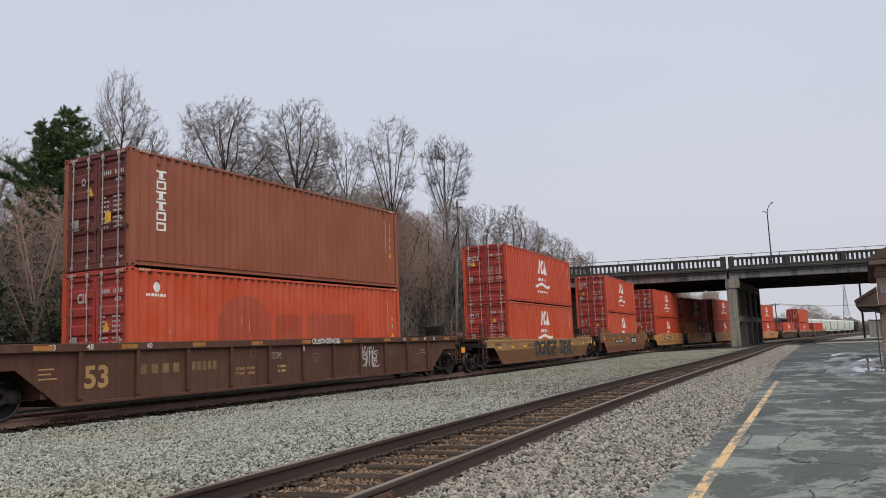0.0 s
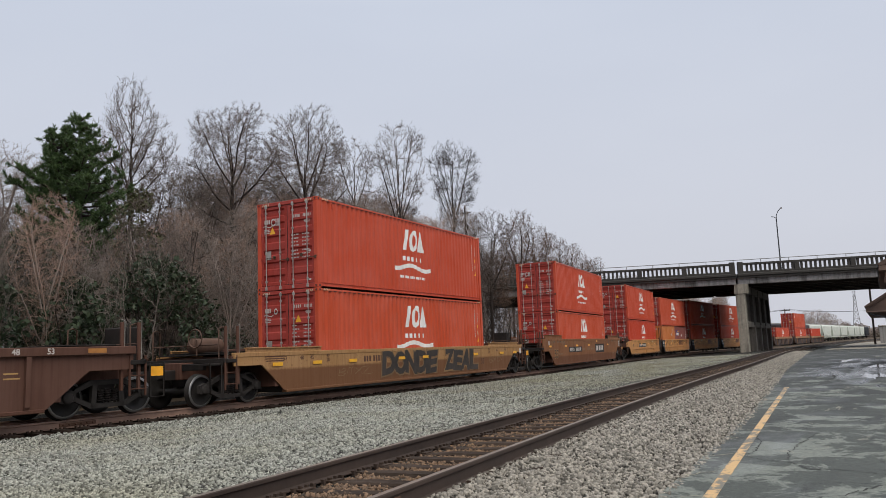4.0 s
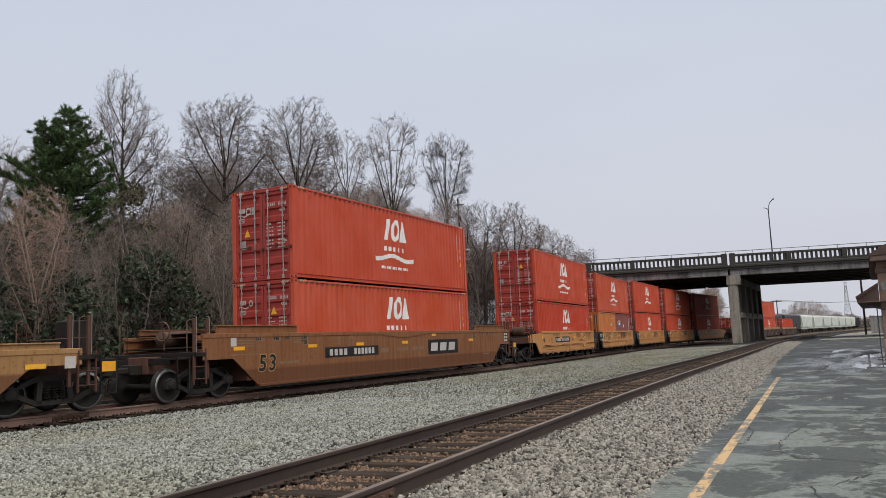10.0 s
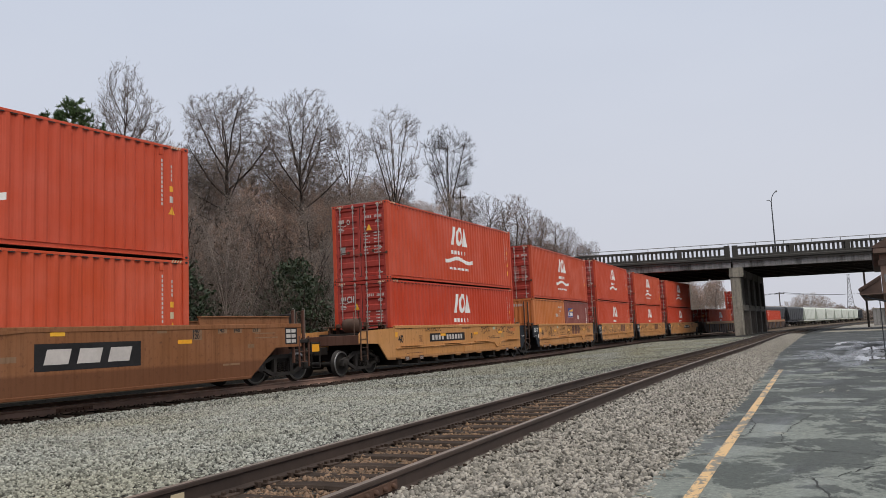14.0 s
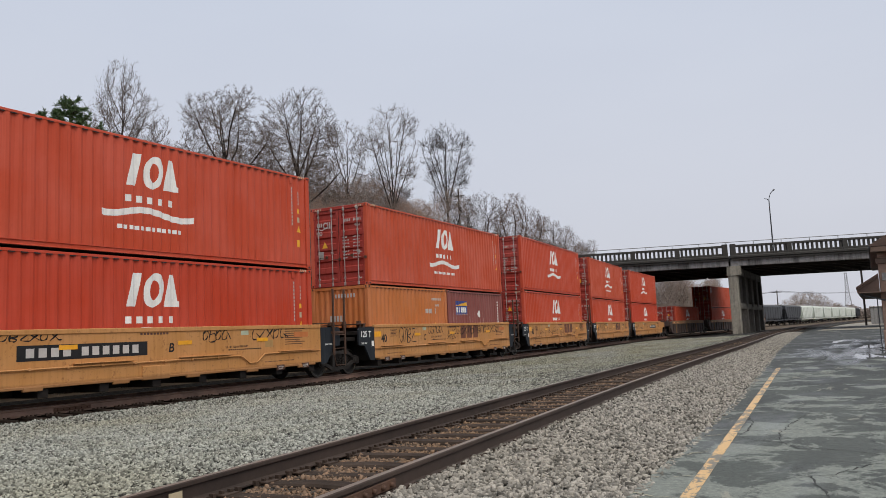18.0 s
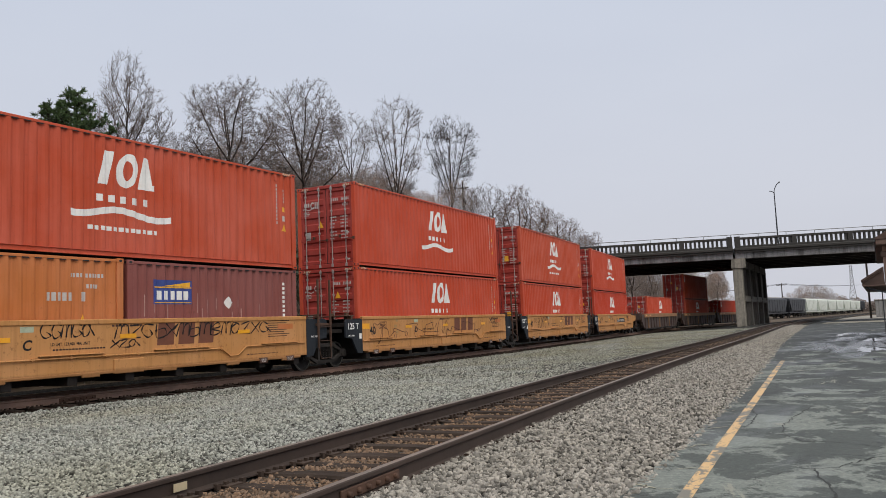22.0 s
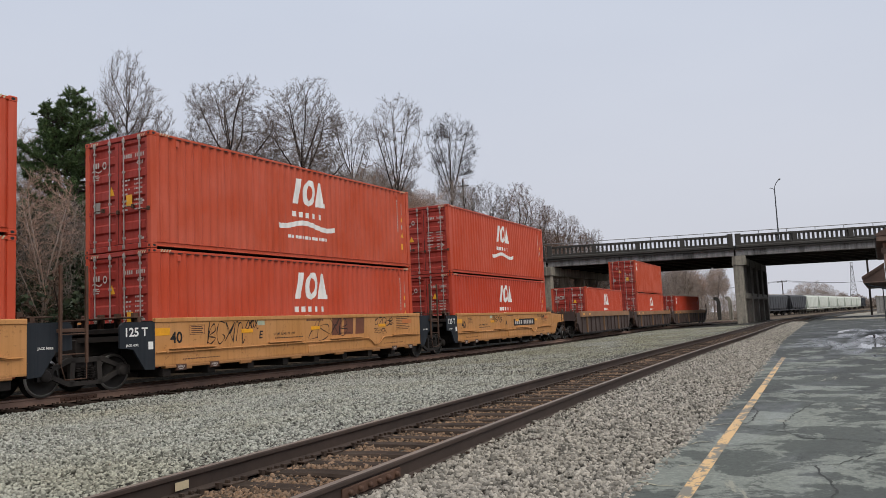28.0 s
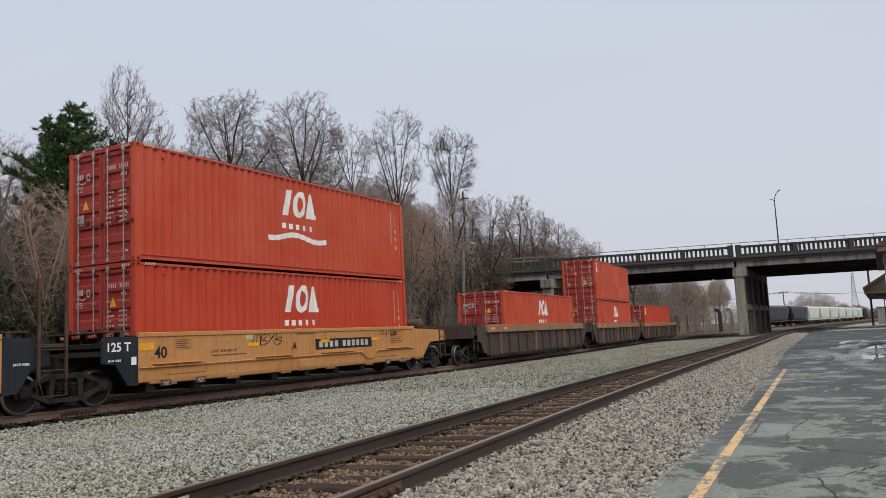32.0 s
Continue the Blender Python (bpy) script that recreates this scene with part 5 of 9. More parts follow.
def truck(parent, y, home):
    """A two-axle bogie at y under a wagon; home is the bogie's place along the train."""
    d = truck_meshes()
    t = part("bogie", d["bolster"], SOOT, parent, "grimy cast-steel bogie")
    t.matrix_basis = Matrix.Translation((0, y, 0))
    for s in (-1, 1):
        f = part("side_frame", d["side_frame"], BOGIE, t)
        f.matrix_basis = Matrix.Translation((s * 0.98, 0, 0)) @ Matrix.Rotation(0 if s > 0 else math.pi, 4, "Z")
        part("spring_nest", d["spring_nest"], SOOT, t).matrix_basis = Matrix.Translation((s * 0.98, 0, 0))
    for a in (-0.89, 0.89):
        w = part("wheelset", d["wheelset"], [WHEEL, SHINY], t)
        w.matrix_basis = Matrix.Translation((0, a, 0.42))
        WHEELSETS.append((w, a))
    return t


BOGIE = plain("dusty_bogie_casting", (0.028, 0.023, 0.020), 0.8, 0.1, 0.45, 6, 0.3)


def coupler(parent, y, out):
    m = Mesh()
    m.box(-0.16, 0.16, y, y + out * 0.75, 0.72, 0.98, 0.02)
    m.box(-0.10, 0.10, y + out * 0.7, y + out * 1.15, 0.76, 0.92, 0.03)
    m.prism([(-0.16, y + out * 1.05), (0.05, y + out * 1.05), (0.18, y + out * 1.28), (0.06, y + out * 1.36), (-0.14, y + out * 1.30)], "z", 0.70, 0.99)
    return part("coupler", m, SOOT, parent)


def ladder(parent, x, y, z0, z1, width=0.42, n=4, mat=None, label=""):
    """Grab-iron ladder on the side of a wagon."""
    m = Mesh()
    for s in (0, width):
        m.box(x, x + 0.05, y + s - 0.02, y + s + 0.02, z0, z1, 0.006)
    for k in range(n):
        z = z0 + (z1 - z0) * (k + 0.5) / n
        m.tube([(x + 0.03, y, z), (x + 0.03, y + width, z)], 0.013, 6)
    return part("ladder", m, mat or RUSTY, parent, label)


def hoop_rail(parent, pts, mat=None, r=0.018, name="handrail"):
    return part(name, Mesh().tube(pts, r, 6), mat or RUSTY, parent)


def well_side(outline, x, s, thick=0.045):
    m = Mesh()
    m.prism(outline, "x", s * x, s * (x - thick))
    return m


def flat_marks(rows, x):
    """Painted marks on a wagon side: (y, z, width, height)."""
    m = Mesh()
    for y, z, w, h in rows:
        bar(m, y, y + w, z, z + h, x)
    return m


GLYPHS = (
    ((0.1, 0.5), (0.3, 0.95), (0.75, 0.8), (0.65, 0.2), (0.2, 0.12), (0.12, 0.6), (0.5, 0.92)),
    ((0.15, 1.0), (0.1, 0.0), (0.15, 0.6), (0.6, 0.97), (0.75, 0.62), (0.2, 0.45), (0.85, 0.28), (0.5, 0.0), (0.1, 0.1)),
    ((0.05, 0.0), (0.15, 0.9), (0.4, 0.95), (0.45, 0.1), (0.5, 0.85), (0.85, 0.9), (0.95, 0.0)),
    ((0.1, 0.9), (0.8, 0.97), (0.2, 0.12), (0.95, 0.04)),
    ((0.85, 0.88), (0.3, 1.0), (0.08, 0.5), (0.4, 0.03), (0.88, 0.25), (0.6, 0.5)),
    ((0.1, 0.1), (0.9, 1.0), (0.5, 0.5), (0.1, 0.95), (0.92, 0.05)),
    ((0.2, 1.0), (0.12, 0.02), (0.85, 0.12), (0.8, 0.6), (0.15, 0.5)))


def tag_mark(seed, y0, y1, z0, z1, x, n, r=0.013, slant=0.12, tail=True):
    """A sprayed scrawl of quick curved strokes, no words."""
    rng = random.Random(seed)
    m = Mesh()
    w = (y1 - y0) / n
    for g in range(n):
        pts = [(y0 + (g - 0.08) * w + u * w * 1.16 + slant * v * (z1 - z0), z0 + v * (z1 - z0)) for u, v in rng.choice(GLYPHS)]
        pts = [(a + rng.gauss(0, 0.05 * w), min(z1, max(z0, b + rng.gauss(0, 0.04 * (z1 - z0))))) for a, b in pts]
        if tail and g == n - 1:
            pts.append((y1 + 0.35 * w, z0 + rng.uniform(0.0, 0.25) * (z1 - z0)))
        path = []
        for i in range(len(pts) - 1):
            p0, p1, p2, p3 = pts[max(0, i - 1)], pts[i], pts[i + 1], pts[min(len(pts) - 1, i + 2)]
            for k in range(7):
                t = k / 7
                path.append(Vector([0.5 * (2 * b + (c - a) * t + (2 * a - 5 * b + 4 * c - d) * t * t + (3 * b - a - 3 * c + d) * t ** 3) for a, b, c, d in zip(p0, p1, p2, p3)]))
        path.append(Vector(pts[-1]))
        for i, (p, q) in enumerate(zip(path, path[1:])):
            d = q - p
            if d.length < 1e-5:
                continue
            nrm = Vector((-d.y, d.x)).normalized() * r * (0.8 + 0.4 * math.sin(i * 0.7))
            e = d.normalized() * r * 0.5
            dx = x + 0.0002 * g
            m.quad((dx, *(p - nrm - e)), (dx, *(q - nrm + e)), (dx, *(q + nrm + e)), (dx, *(p + nrm - e)))
    return m


def fat_letters(text, y0, y1, z0, z1, x, seed):
    """Fat sprayed letters with a pale outline, each one tilted and stretched its own way."""
    rng = random.Random(seed)
    pale, dark = Mesh(), Mesh()
    w = (y1 - y0) / len(text)
    for k, ch in enumerate(text):
        tilt, lift, grow_by = rng.uniform(0.02, 0.20), rng.uniform(-0.05, 0.05), rng.uniform(0.96, 1.08)
        for mesh, fat, dx in ((pale, 0.155, 0.0), (dark, 0.080, 0.004)):
            pts, faces = letters(ch, 1.0, fat)
            us, vs = [p[0] for p in pts], [p[1] for p in pts]
            core, _ = letters(ch, 1.0, 0.08)
            u0, u1 = min(p[0] for p in core), max(p[0] for p in core)
            v0, v1 = min(p[1] for p in core), max(p[1] for p in core)
            mesh.add([(x + dx + 0.0006 * k, y0 + k * w - 0.06 * w + (u - u0) / (u1 - u0) * w * 1.12 + tilt * (v - 0.4), min(z1 + 0.04, max(z0 - 0.04, z0 + lift + (v - v0) / (v1 - v0) * (z1 - z0) * grow_by + 0.05 * math.sin(3 * u + k)))) for u, v in zip(us, vs)], faces)
    return pale, dark


def scribble(seed, y0, y1, z0, z1, x, strokes, r=0.014):
    """Sprayed loops, as thin raised strokes."""
    rng = random.Random(seed)
    m = Mesh()
    groups = max(1, strokes // 2)
    for g in range(groups):
        a0, a1 = y0 + (y1 - y0) * g / groups, y0 + (y1 - y0) * (g + 0.92) / groups
        loops = rng.uniform(1.4, 3.2)
        ph, sway = rng.uniform(0, 6.28), rng.uniform(0.5, 0.8)
        h = (z1 - z0) / 2
        last = None
        n = 46
        for i in range(n + 1):
            u = i / n
            t = ph + loops * 2 * math.pi * u
            reach = h * (0.55 + 0.28 * math.sin(3.1 * u + ph) + 0.17 * math.sin(11 * u + 2 * ph))
            q = Vector((x, a0 + (a1 - a0) * u + sway * 0.5 * (a1 - a0) / loops * math.sin(t + 0.8 * math.sin(0.7 * t + ph)) + 0.12 * math.cos(t), (z0 + z1) / 2 + 0.3 * h * math.sin(5 * u + ph) + 0.8 * reach * math.cos(t + 0.9 * math.sin(1.7 * t))))
            if last is not None:
                d = q - last
                nrm = Vector((0, -d.z, d.y))
                if nrm.length > 1e-5:
                    nrm = nrm.normalized() * r
                    m.quad(last - nrm, q - nrm, q + nrm, last + nrm)
            last = q
    return m


def single_well(kind, body, label, top=1.54, coping=0.185):
    """A stand-alone 53-foot well wagon: sides, chords, end decks, bogies and couplers."""
    c = empty("well_wagon")
    tagged(c, label, "railway wagon", "well wagons of the train")
    outline = [(-10.1, 1.02), (-9.0, 1.02), (-8.05, 0.28), (8.05, 0.28), (9.0, 1.02), (10.1, 1.02), (10.1, top - 0.08), (-10.1, top - 0.08)]
    for s in (1, -1):
        part("side", well_side(outline, 1.43, s), body, c)
        ch = Mesh()
        if kind == "ribbed":
            ch.box(s * 1.33, s * 1.53, -10.1, 10.1, top - 0.18, top, 0.012)
        else:
            ch.box(s * 1.33, s * 1.445, -10.1, 10.1, top - 0.12, top, 0.012)
        part("top_chord", ch, body, c)
        si = Mesh()
        si.box(s * 1.28, s * 1.47, -8.0, 8.0, 0.22, 0.30, 0.012)
        part("side_sill", si, body, c)
        if kind == "ribbed":
            for k in range(11):
                y = -7.58 + k * 1.52
                r = Mesh()
                r.prism([(1.43 * s, 0.26), (1.50 * s, 0.36), (1.515 * s, 1.36), (1.43 * s, 1.36)], "y", y - 0.05, y + 0.05)
                part("rib", r, body, c)
        else:
            for e in (-1, 1):
                cp = Mesh()
                cp.prism([(e * 9.6, top), (e * 6.25, top), (e * 6.25, top + coping - 0.005), (e * 9.6, top + coping)], "x", s * 1.36, s * 1.40)
                cp.box(s * 1.30, s * 1.44, e * 6.25, e * 9.6, top + coping, top + coping + 0.03, 0.006)
                part("raised_coping", cp, body, c)
    fl = Mesh()
    for k in range(11):
        part("cross_member", Mesh().box(-1.38, 1.38, -7.8 + k * 1.56 - 0.12, -7.8 + k * 1.56 + 0.12, 0.22, 0.42, 0.015), SOOT, c)
    fl.box(-0.5, 0.5, -8.0, 8.0, 0.24, 0.36, 0.01)
    part("well_floor", fl, SOOT, c)
    for e in (-1, 1):
        d = Mesh()
        d.box(-1.38, 1.38, e * 8.35, e * 10.15, 1.14, 1.30, 0.015)
        d.box(-1.38, 1.38, e * 8.25, e * 8.40, 0.40, 1.50, 0.015)
        d.box(-0.35, 0.35, e * 8.4, e * 10.9, 0.72, 1.16, 0.02)
        part("end_deck", d, CAR_BROWN, c)
        b = Mesh()
        b.box(-1.45, 1.45, e * 10.35, e * 10.47, 1.12, 1.24, 0.012)
        b.box(-1.10, 1.10, e * 10.75, e * 10.87, 0.95, 1.12, 0.012)
        b.box(-1.45, -1.38, e * 10.0, e * 10.45, 1.12, 1.22, 0.01)
        b.box(1.38, 1.45, e * 10.0, e * 10.45, 1.12, 1.22, 0.01)
        part("end_sill", b, SOOT, c)
        coupler(c, e * 10.5, e)
        truck(c, e * 9.75, None)
        gr = Mesh()
        gr.box(-1.25, 1.25, e * 8.5, e * 10.3, 1.335, 1.36, 0.004)
        for k in range(9):
            gr.box(-1.25, 1.25, e * (8.55 + k * 0.2), e * (8.60 + k * 0.2), 1.355, 1.38)
        part("walkway_grating", gr, SOOT, c)
        ladder(c, 1.40, e * 10.22 - 0.21, 0.42, 1.32, 0.42, 3, CAR_BROWN)
        ladder(c, -1.45, e * 10.22 - 0.21, 0.42, 1.32, 0.42, 3, CAR_BROWN)
        for x in (-1.2, 1.2):
            hoop_rail(c, [(x, e * 10.42, 1.2), (x, e * 10.42, 2.02), (x, e * 10.30, 2.06), (x, e * 10.18, 2.02), (x, e * 10.18, 1.3)], RUSTY)
        hoop_rail(c, [(-1.2, e * 10.42, 1.60), (1.2, e * 10.42, 1.60)], RUSTY)
        for y in (9.86, 10.31):
            part("end_post", Mesh().box(1.30, 1.37, e * y - 0.035, e * y + 0.035, 0.55, 2.08, 0.008), CAR_BROWN, c)
            hoop_rail(c, [(1.34, e * y + 0.07, 1.2), (1.34, e * y + 0.07, 2.12), (1.34, e * y - 0.01, 2.14)], GALV, 0.012)
        part("crossover_plate", Mesh().box(-1.30, 1.30, e * 8.3, e * 9.75, top + 0.02, top + 0.05, 0.006), SOOT, c)
        st = Mesh()
        st.tube([(1.42, e * 10.55, 1.14), (1.42, e * 10.55, 0.36), (1.42, e * 10.95, 0.36), (1.42, e * 10.95, 1.14)], 0.022, 6)
        st.box(1.10, 1.40, e * 10.45, e * 11.0, 1.06, 1.12, 0.01)
        part("corner_step", st, SOOT, c)
        if e > 0:
            part("reflector", Mesh().box(1.425, 1.43, 10.58, 10.92, 0.84, 1.06), AMBER, c, "amber reflective plate on the corner step")
    w = Mesh()
    w.tube([(0.55, -10.55, 1.30), (0.55, -10.55, 1.75)], 0.02, 6)
    w.lathe([(0.24, -0.02), (0.26, 0.0), (0.24, 0.02), (0.22, 0.0), (0.24, -0.02)], 16, "y", 0, (0.55, -10.60, 1.78))
    for k in range(4):
        w.tube([(0.55, -10.6, 1.78), (0.55 + 0.24 * math.cos(k * 1.57), -10.6, 1.78 + 0.24 * math.sin(k * 1.57))], 0.010, 5)
    part("brake_wheel", w, RUSTY, c)
    tk = Mesh()
    tk.lathe([(0.0, -0.55), (0.20, -0.52), (0.22, -0.45), (0.22, 0.45), (0.20, 0.52), (0.0, 0.55)], 18, "y", 0, (-0.25, -9.4, 1.60))
    part("air_reservoir", tk, RUSTY, c)
    hb = Mesh()
    hb.box(-0.25, 0.45, 10.52, 11.0, 1.16, 2.02, 0.03)
    hb.tube([(0.52, 10.62, 1.2), (0.52, 10.62, 2.1), (0.52, 10.9, 2.1), (0.52, 10.9, 1.2)], 0.016, 6)
    part("brake_housing", hb, SOOT, c, "grimy hand-brake housing")
    return c


def platform_unit(body, end_mat, label, half=6.2, ribs=0, top=1.62, bare=0):
    """One platform of an articulated well car: sides and end plates; bogies are added apart."""
    c = empty("articulated_well_unit")
    tagged(c, label, "railway wagon", "articulated well units")
    for s in (1, -1):
        part("side", well_side([(-half, 0.48 if not ribs else 0.34), (half, 0.48 if not ribs else 0.34), (half, top), (-half, top)], 1.43, s), body, c)
        ch = Mesh()
        ch.box(s * 1.34, s * (1.545 if ribs else 1.455), -half, half, top - (0.34 if ribs else 0.10), top + 0.01, 0.012)
        part("top_chord", ch, CHORD_TAN if ribs else body, c, "rusty tan top chord" if ribs else "")
        si = Mesh()
        si.box(s * 1.28, s * (1.46 if not ribs else 1.50), -half + 0.3, half - 0.3, 0.22 if ribs else 0.42, 0.34 if ribs else 0.485, 0.012)
        for k in range(6):
            y = -half + 0.9 + (2 * half - 1.8) * k / 5
            si.box(s * 1.40, s * (1.53 if ribs else 1.47), y - 0.22, y + 0.22, 0.20 if ribs else 0.37, 0.33 if ribs else 0.47, 0.015)
        part("side_sill", si, body if not ribs else SOOT, c)
        if ribs:
            for k in range(ribs):
                y = -half + 0.35 + (2 * half - 0.7) * k / (ribs - 1)
                r = Mesh()
                big = k % 4 == 1
                r.box(s * 1.43, s * (1.53 if big else 1.50), y - (0.07 if big else 0.04), y + (0.07 if big else 0.04), 0.30, top - 0.33, 0.01)
                part("rib", r, CAR_LEDGE if big else body, c)
        for e in (-1, 1):
            if e == bare:
                continue
            pl = Mesh()
            pl.prism([(e * (half + 0.004), 0.42), (e * (half + 0.30), 0.44), (e * (half + 0.62), 0.92), (e * (half + 0.98), 0.96), (e * (half + 0.98), top - 0.16), (e * (half + 0.90), top - 0.08), (e * (half + 0.004), top - 0.08)], "x", s * 1.44, s * 1.38)
            part("end_plate", pl, end_mat, c, "dark end plate beside the bogie")
    fl = Mesh()
    for k in range(9):
        y = -half + 0.4 + (2 * half - 0.8) * k / 8
        part("cross_member", Mesh().box(-1.38, 1.38, y - 0.12, y + 0.12, 0.22, 0.42, 0.015), SOOT, c)
    fl.box(-0.5, 0.5, -half, half, 0.24, 0.36, 0.01)
    part("well_floor", fl, SOOT, c)
    for e in (-1, 1):
        d = Mesh()
        d.box(-1.38, 1.38, e * half, e * (half + 0.10), 0.42, top - 0.05, 0.012)
        d.box(-1.36, 1.36, e * (half + 0.1), e * (half + 0.72), 1.30, 1.42, 0.012)
        d.box(-0.40, 0.40, e * (half + 0.1), e * (half + 1.35), 0.80, 1.20, 0.02)
        d.prism([(-1.1, e * (half + 0.7)), (1.1, e * (half + 0.7)), (0.4, e * (half + 1.3)), (-0.4, e * (half + 1.3))], "z", 1.12, 1.24)
        part("end_deck", d, SOOT if not ribs else body, c)
        gr = Mesh()
        gr.box(-1.2, 1.2, e * (half + 0.12), e * (half + 0.70), top + 0.03, top + 0.06, 0.005)
        gr.box(-1.2, -1.1, e * (half + 0.2), e * (half + 0.3), 1.4, top + 0.03)
        gr.box(1.1, 1.2, e * (half + 0.2), e * (half + 0.3), 1.4, top + 0.03)
        for x in (-0.9, -0.3, 0.3, 0.9):
            gr.box(x - 0.06, x + 0.06, e * (half + 0.06), e * (half + 0.2), 1.42, top + 0.16, 0.01)
        part("walkway_grating", gr, RUSTY, c)
    for s in (1, -1):
        if ribs:
            continue
        deep = Mesh()
        deep.box(s * 1.40, s * 1.465, -0.48, 0.33, 0.40, 0.73, 0.015)
        part("centre_block", deep, body, c)
        for y0, y1 in ((-5.78, -4.28), (-2.27, -0.76), (0.62, 2.35), (4.25, 5.75)):
            l = Mesh()
            l.box(s * 1.43, s * 1.515, y0, y1, 0.872, 0.893, 0.005)
            part("side_ledge", l, body, c, "narrow foot ledge along the side")
        pipe = Mesh()
        pipe.tube([(s * 1.465, -half + 0.02, 0.815), (s * 1.465, 2.75, 0.825), (s * 1.465, 3.05, 0.62), (s * 1.465, 3.35, 0.62), (s * 1.465, 3.65, 0.84), (s * 1.465, half - 0.1, 0.85)], 0.021, 6)
        for k in range(11):
            y = -half + 0.35 + k * 0.86
            pipe.box(s * 1.43, s * 1.492, y - 0.03, y + 0.03, 0.79, 0.85, 0.006)
        part("brake_pipe", pipe, body, c)
        for y in (-5.42, -4.32, 4.32, 5.42):
            jp = Mesh()
            jp.box(s * 1.40, s * 1.475, y - 0.16, y + 0.16, 0.35, 0.50, 0.012)
            part("jacking_pad", jp, PAD, c, "small rusty jacking pad")
            if s > 0:
                jt = Mesh()
                write(jt, "JACKING", 0.038, y - 0.115, 0.43, 1.4765)
                write(jt, "POINT", 0.038, y - 0.085, 0.375, 1.4765)
                part("lettering", jt, DOOR_WHITE, c)
    return c


STICKER = plain("pale_green_sticker", (0.42, 0.46, 0.33), 0.6, 0, 0.3, 14, 0.0)
PAD = plain("rusty_pad_paint", (0.085, 0.040, 0.026), 0.75, 0.1, 0.4, 8, 0.2)


def unit_ladder(parent, e, half, body):
    """Tall stanchions and a stirrup step between two platforms."""
    y = e * (half + 2.18)
    m = Mesh()
    for dy in (-0.31, 0.31):
        m.box(1.45, 1.51, y + dy - 0.03, y + dy + 0.03, 0.70, 2.78, 0.008)
        m.tube([(1.46, y + dy + 0.05, 1.5), (1.46, y + dy + 0.05, 2.70), (1.46, y + dy - 0.02, 2.74)], 0.012, 6)
    for z in (0.90, 1.32):
        m.tube([(1.48, y - 0.31, z), (1.48, y + 0.31, z)], 0.014, 6)
    m.tube([(1.48, y - 0.31, 0.72), (1.48, y - 0.20, 0.37), (1.48, y + 0.31, 0.37), (1.48, y + 0.31, 0.72)], 0.015, 6)
    m.box(1.38, 1.46, y - 0.34, y + 0.34, 1.36, 1.44, 0.008)
    return part("ladder", m, RUSTY, parent, "rusty ladder with tall uprights")


# ---- the train ----
BOTTOM = 0.438          # container floor over the rail
RIDES = []              # (thing, place along the train of its middle, height over the rail)
C40, HC = 12.192, 2.896


def load(c, near_end, level, length=C40, below=0.0):
    RIDES.append((c, near_end + length / 2, BOTTOM + below))
    return c


def stack(near_end, lower, upper):
    """Two containers, one on the other: (label, paint, art, door variant)."""
    for (label, mat, art, da), z in ((lower, 0.0), (upper, HC + 0.012)):
        load(container(label, C40, HC, mat, art, True, door_art=da), near_end, 0, C40, z)


def reflectors(parent, ys, z, x, mat=None):
    for y in ys:
        m = Mesh()
        m.box(x, x + 0.004, y, y + 0.44, z, z + 0.10)
        part("reflector", m, mat or AMBER, parent, "amber reflective strip")


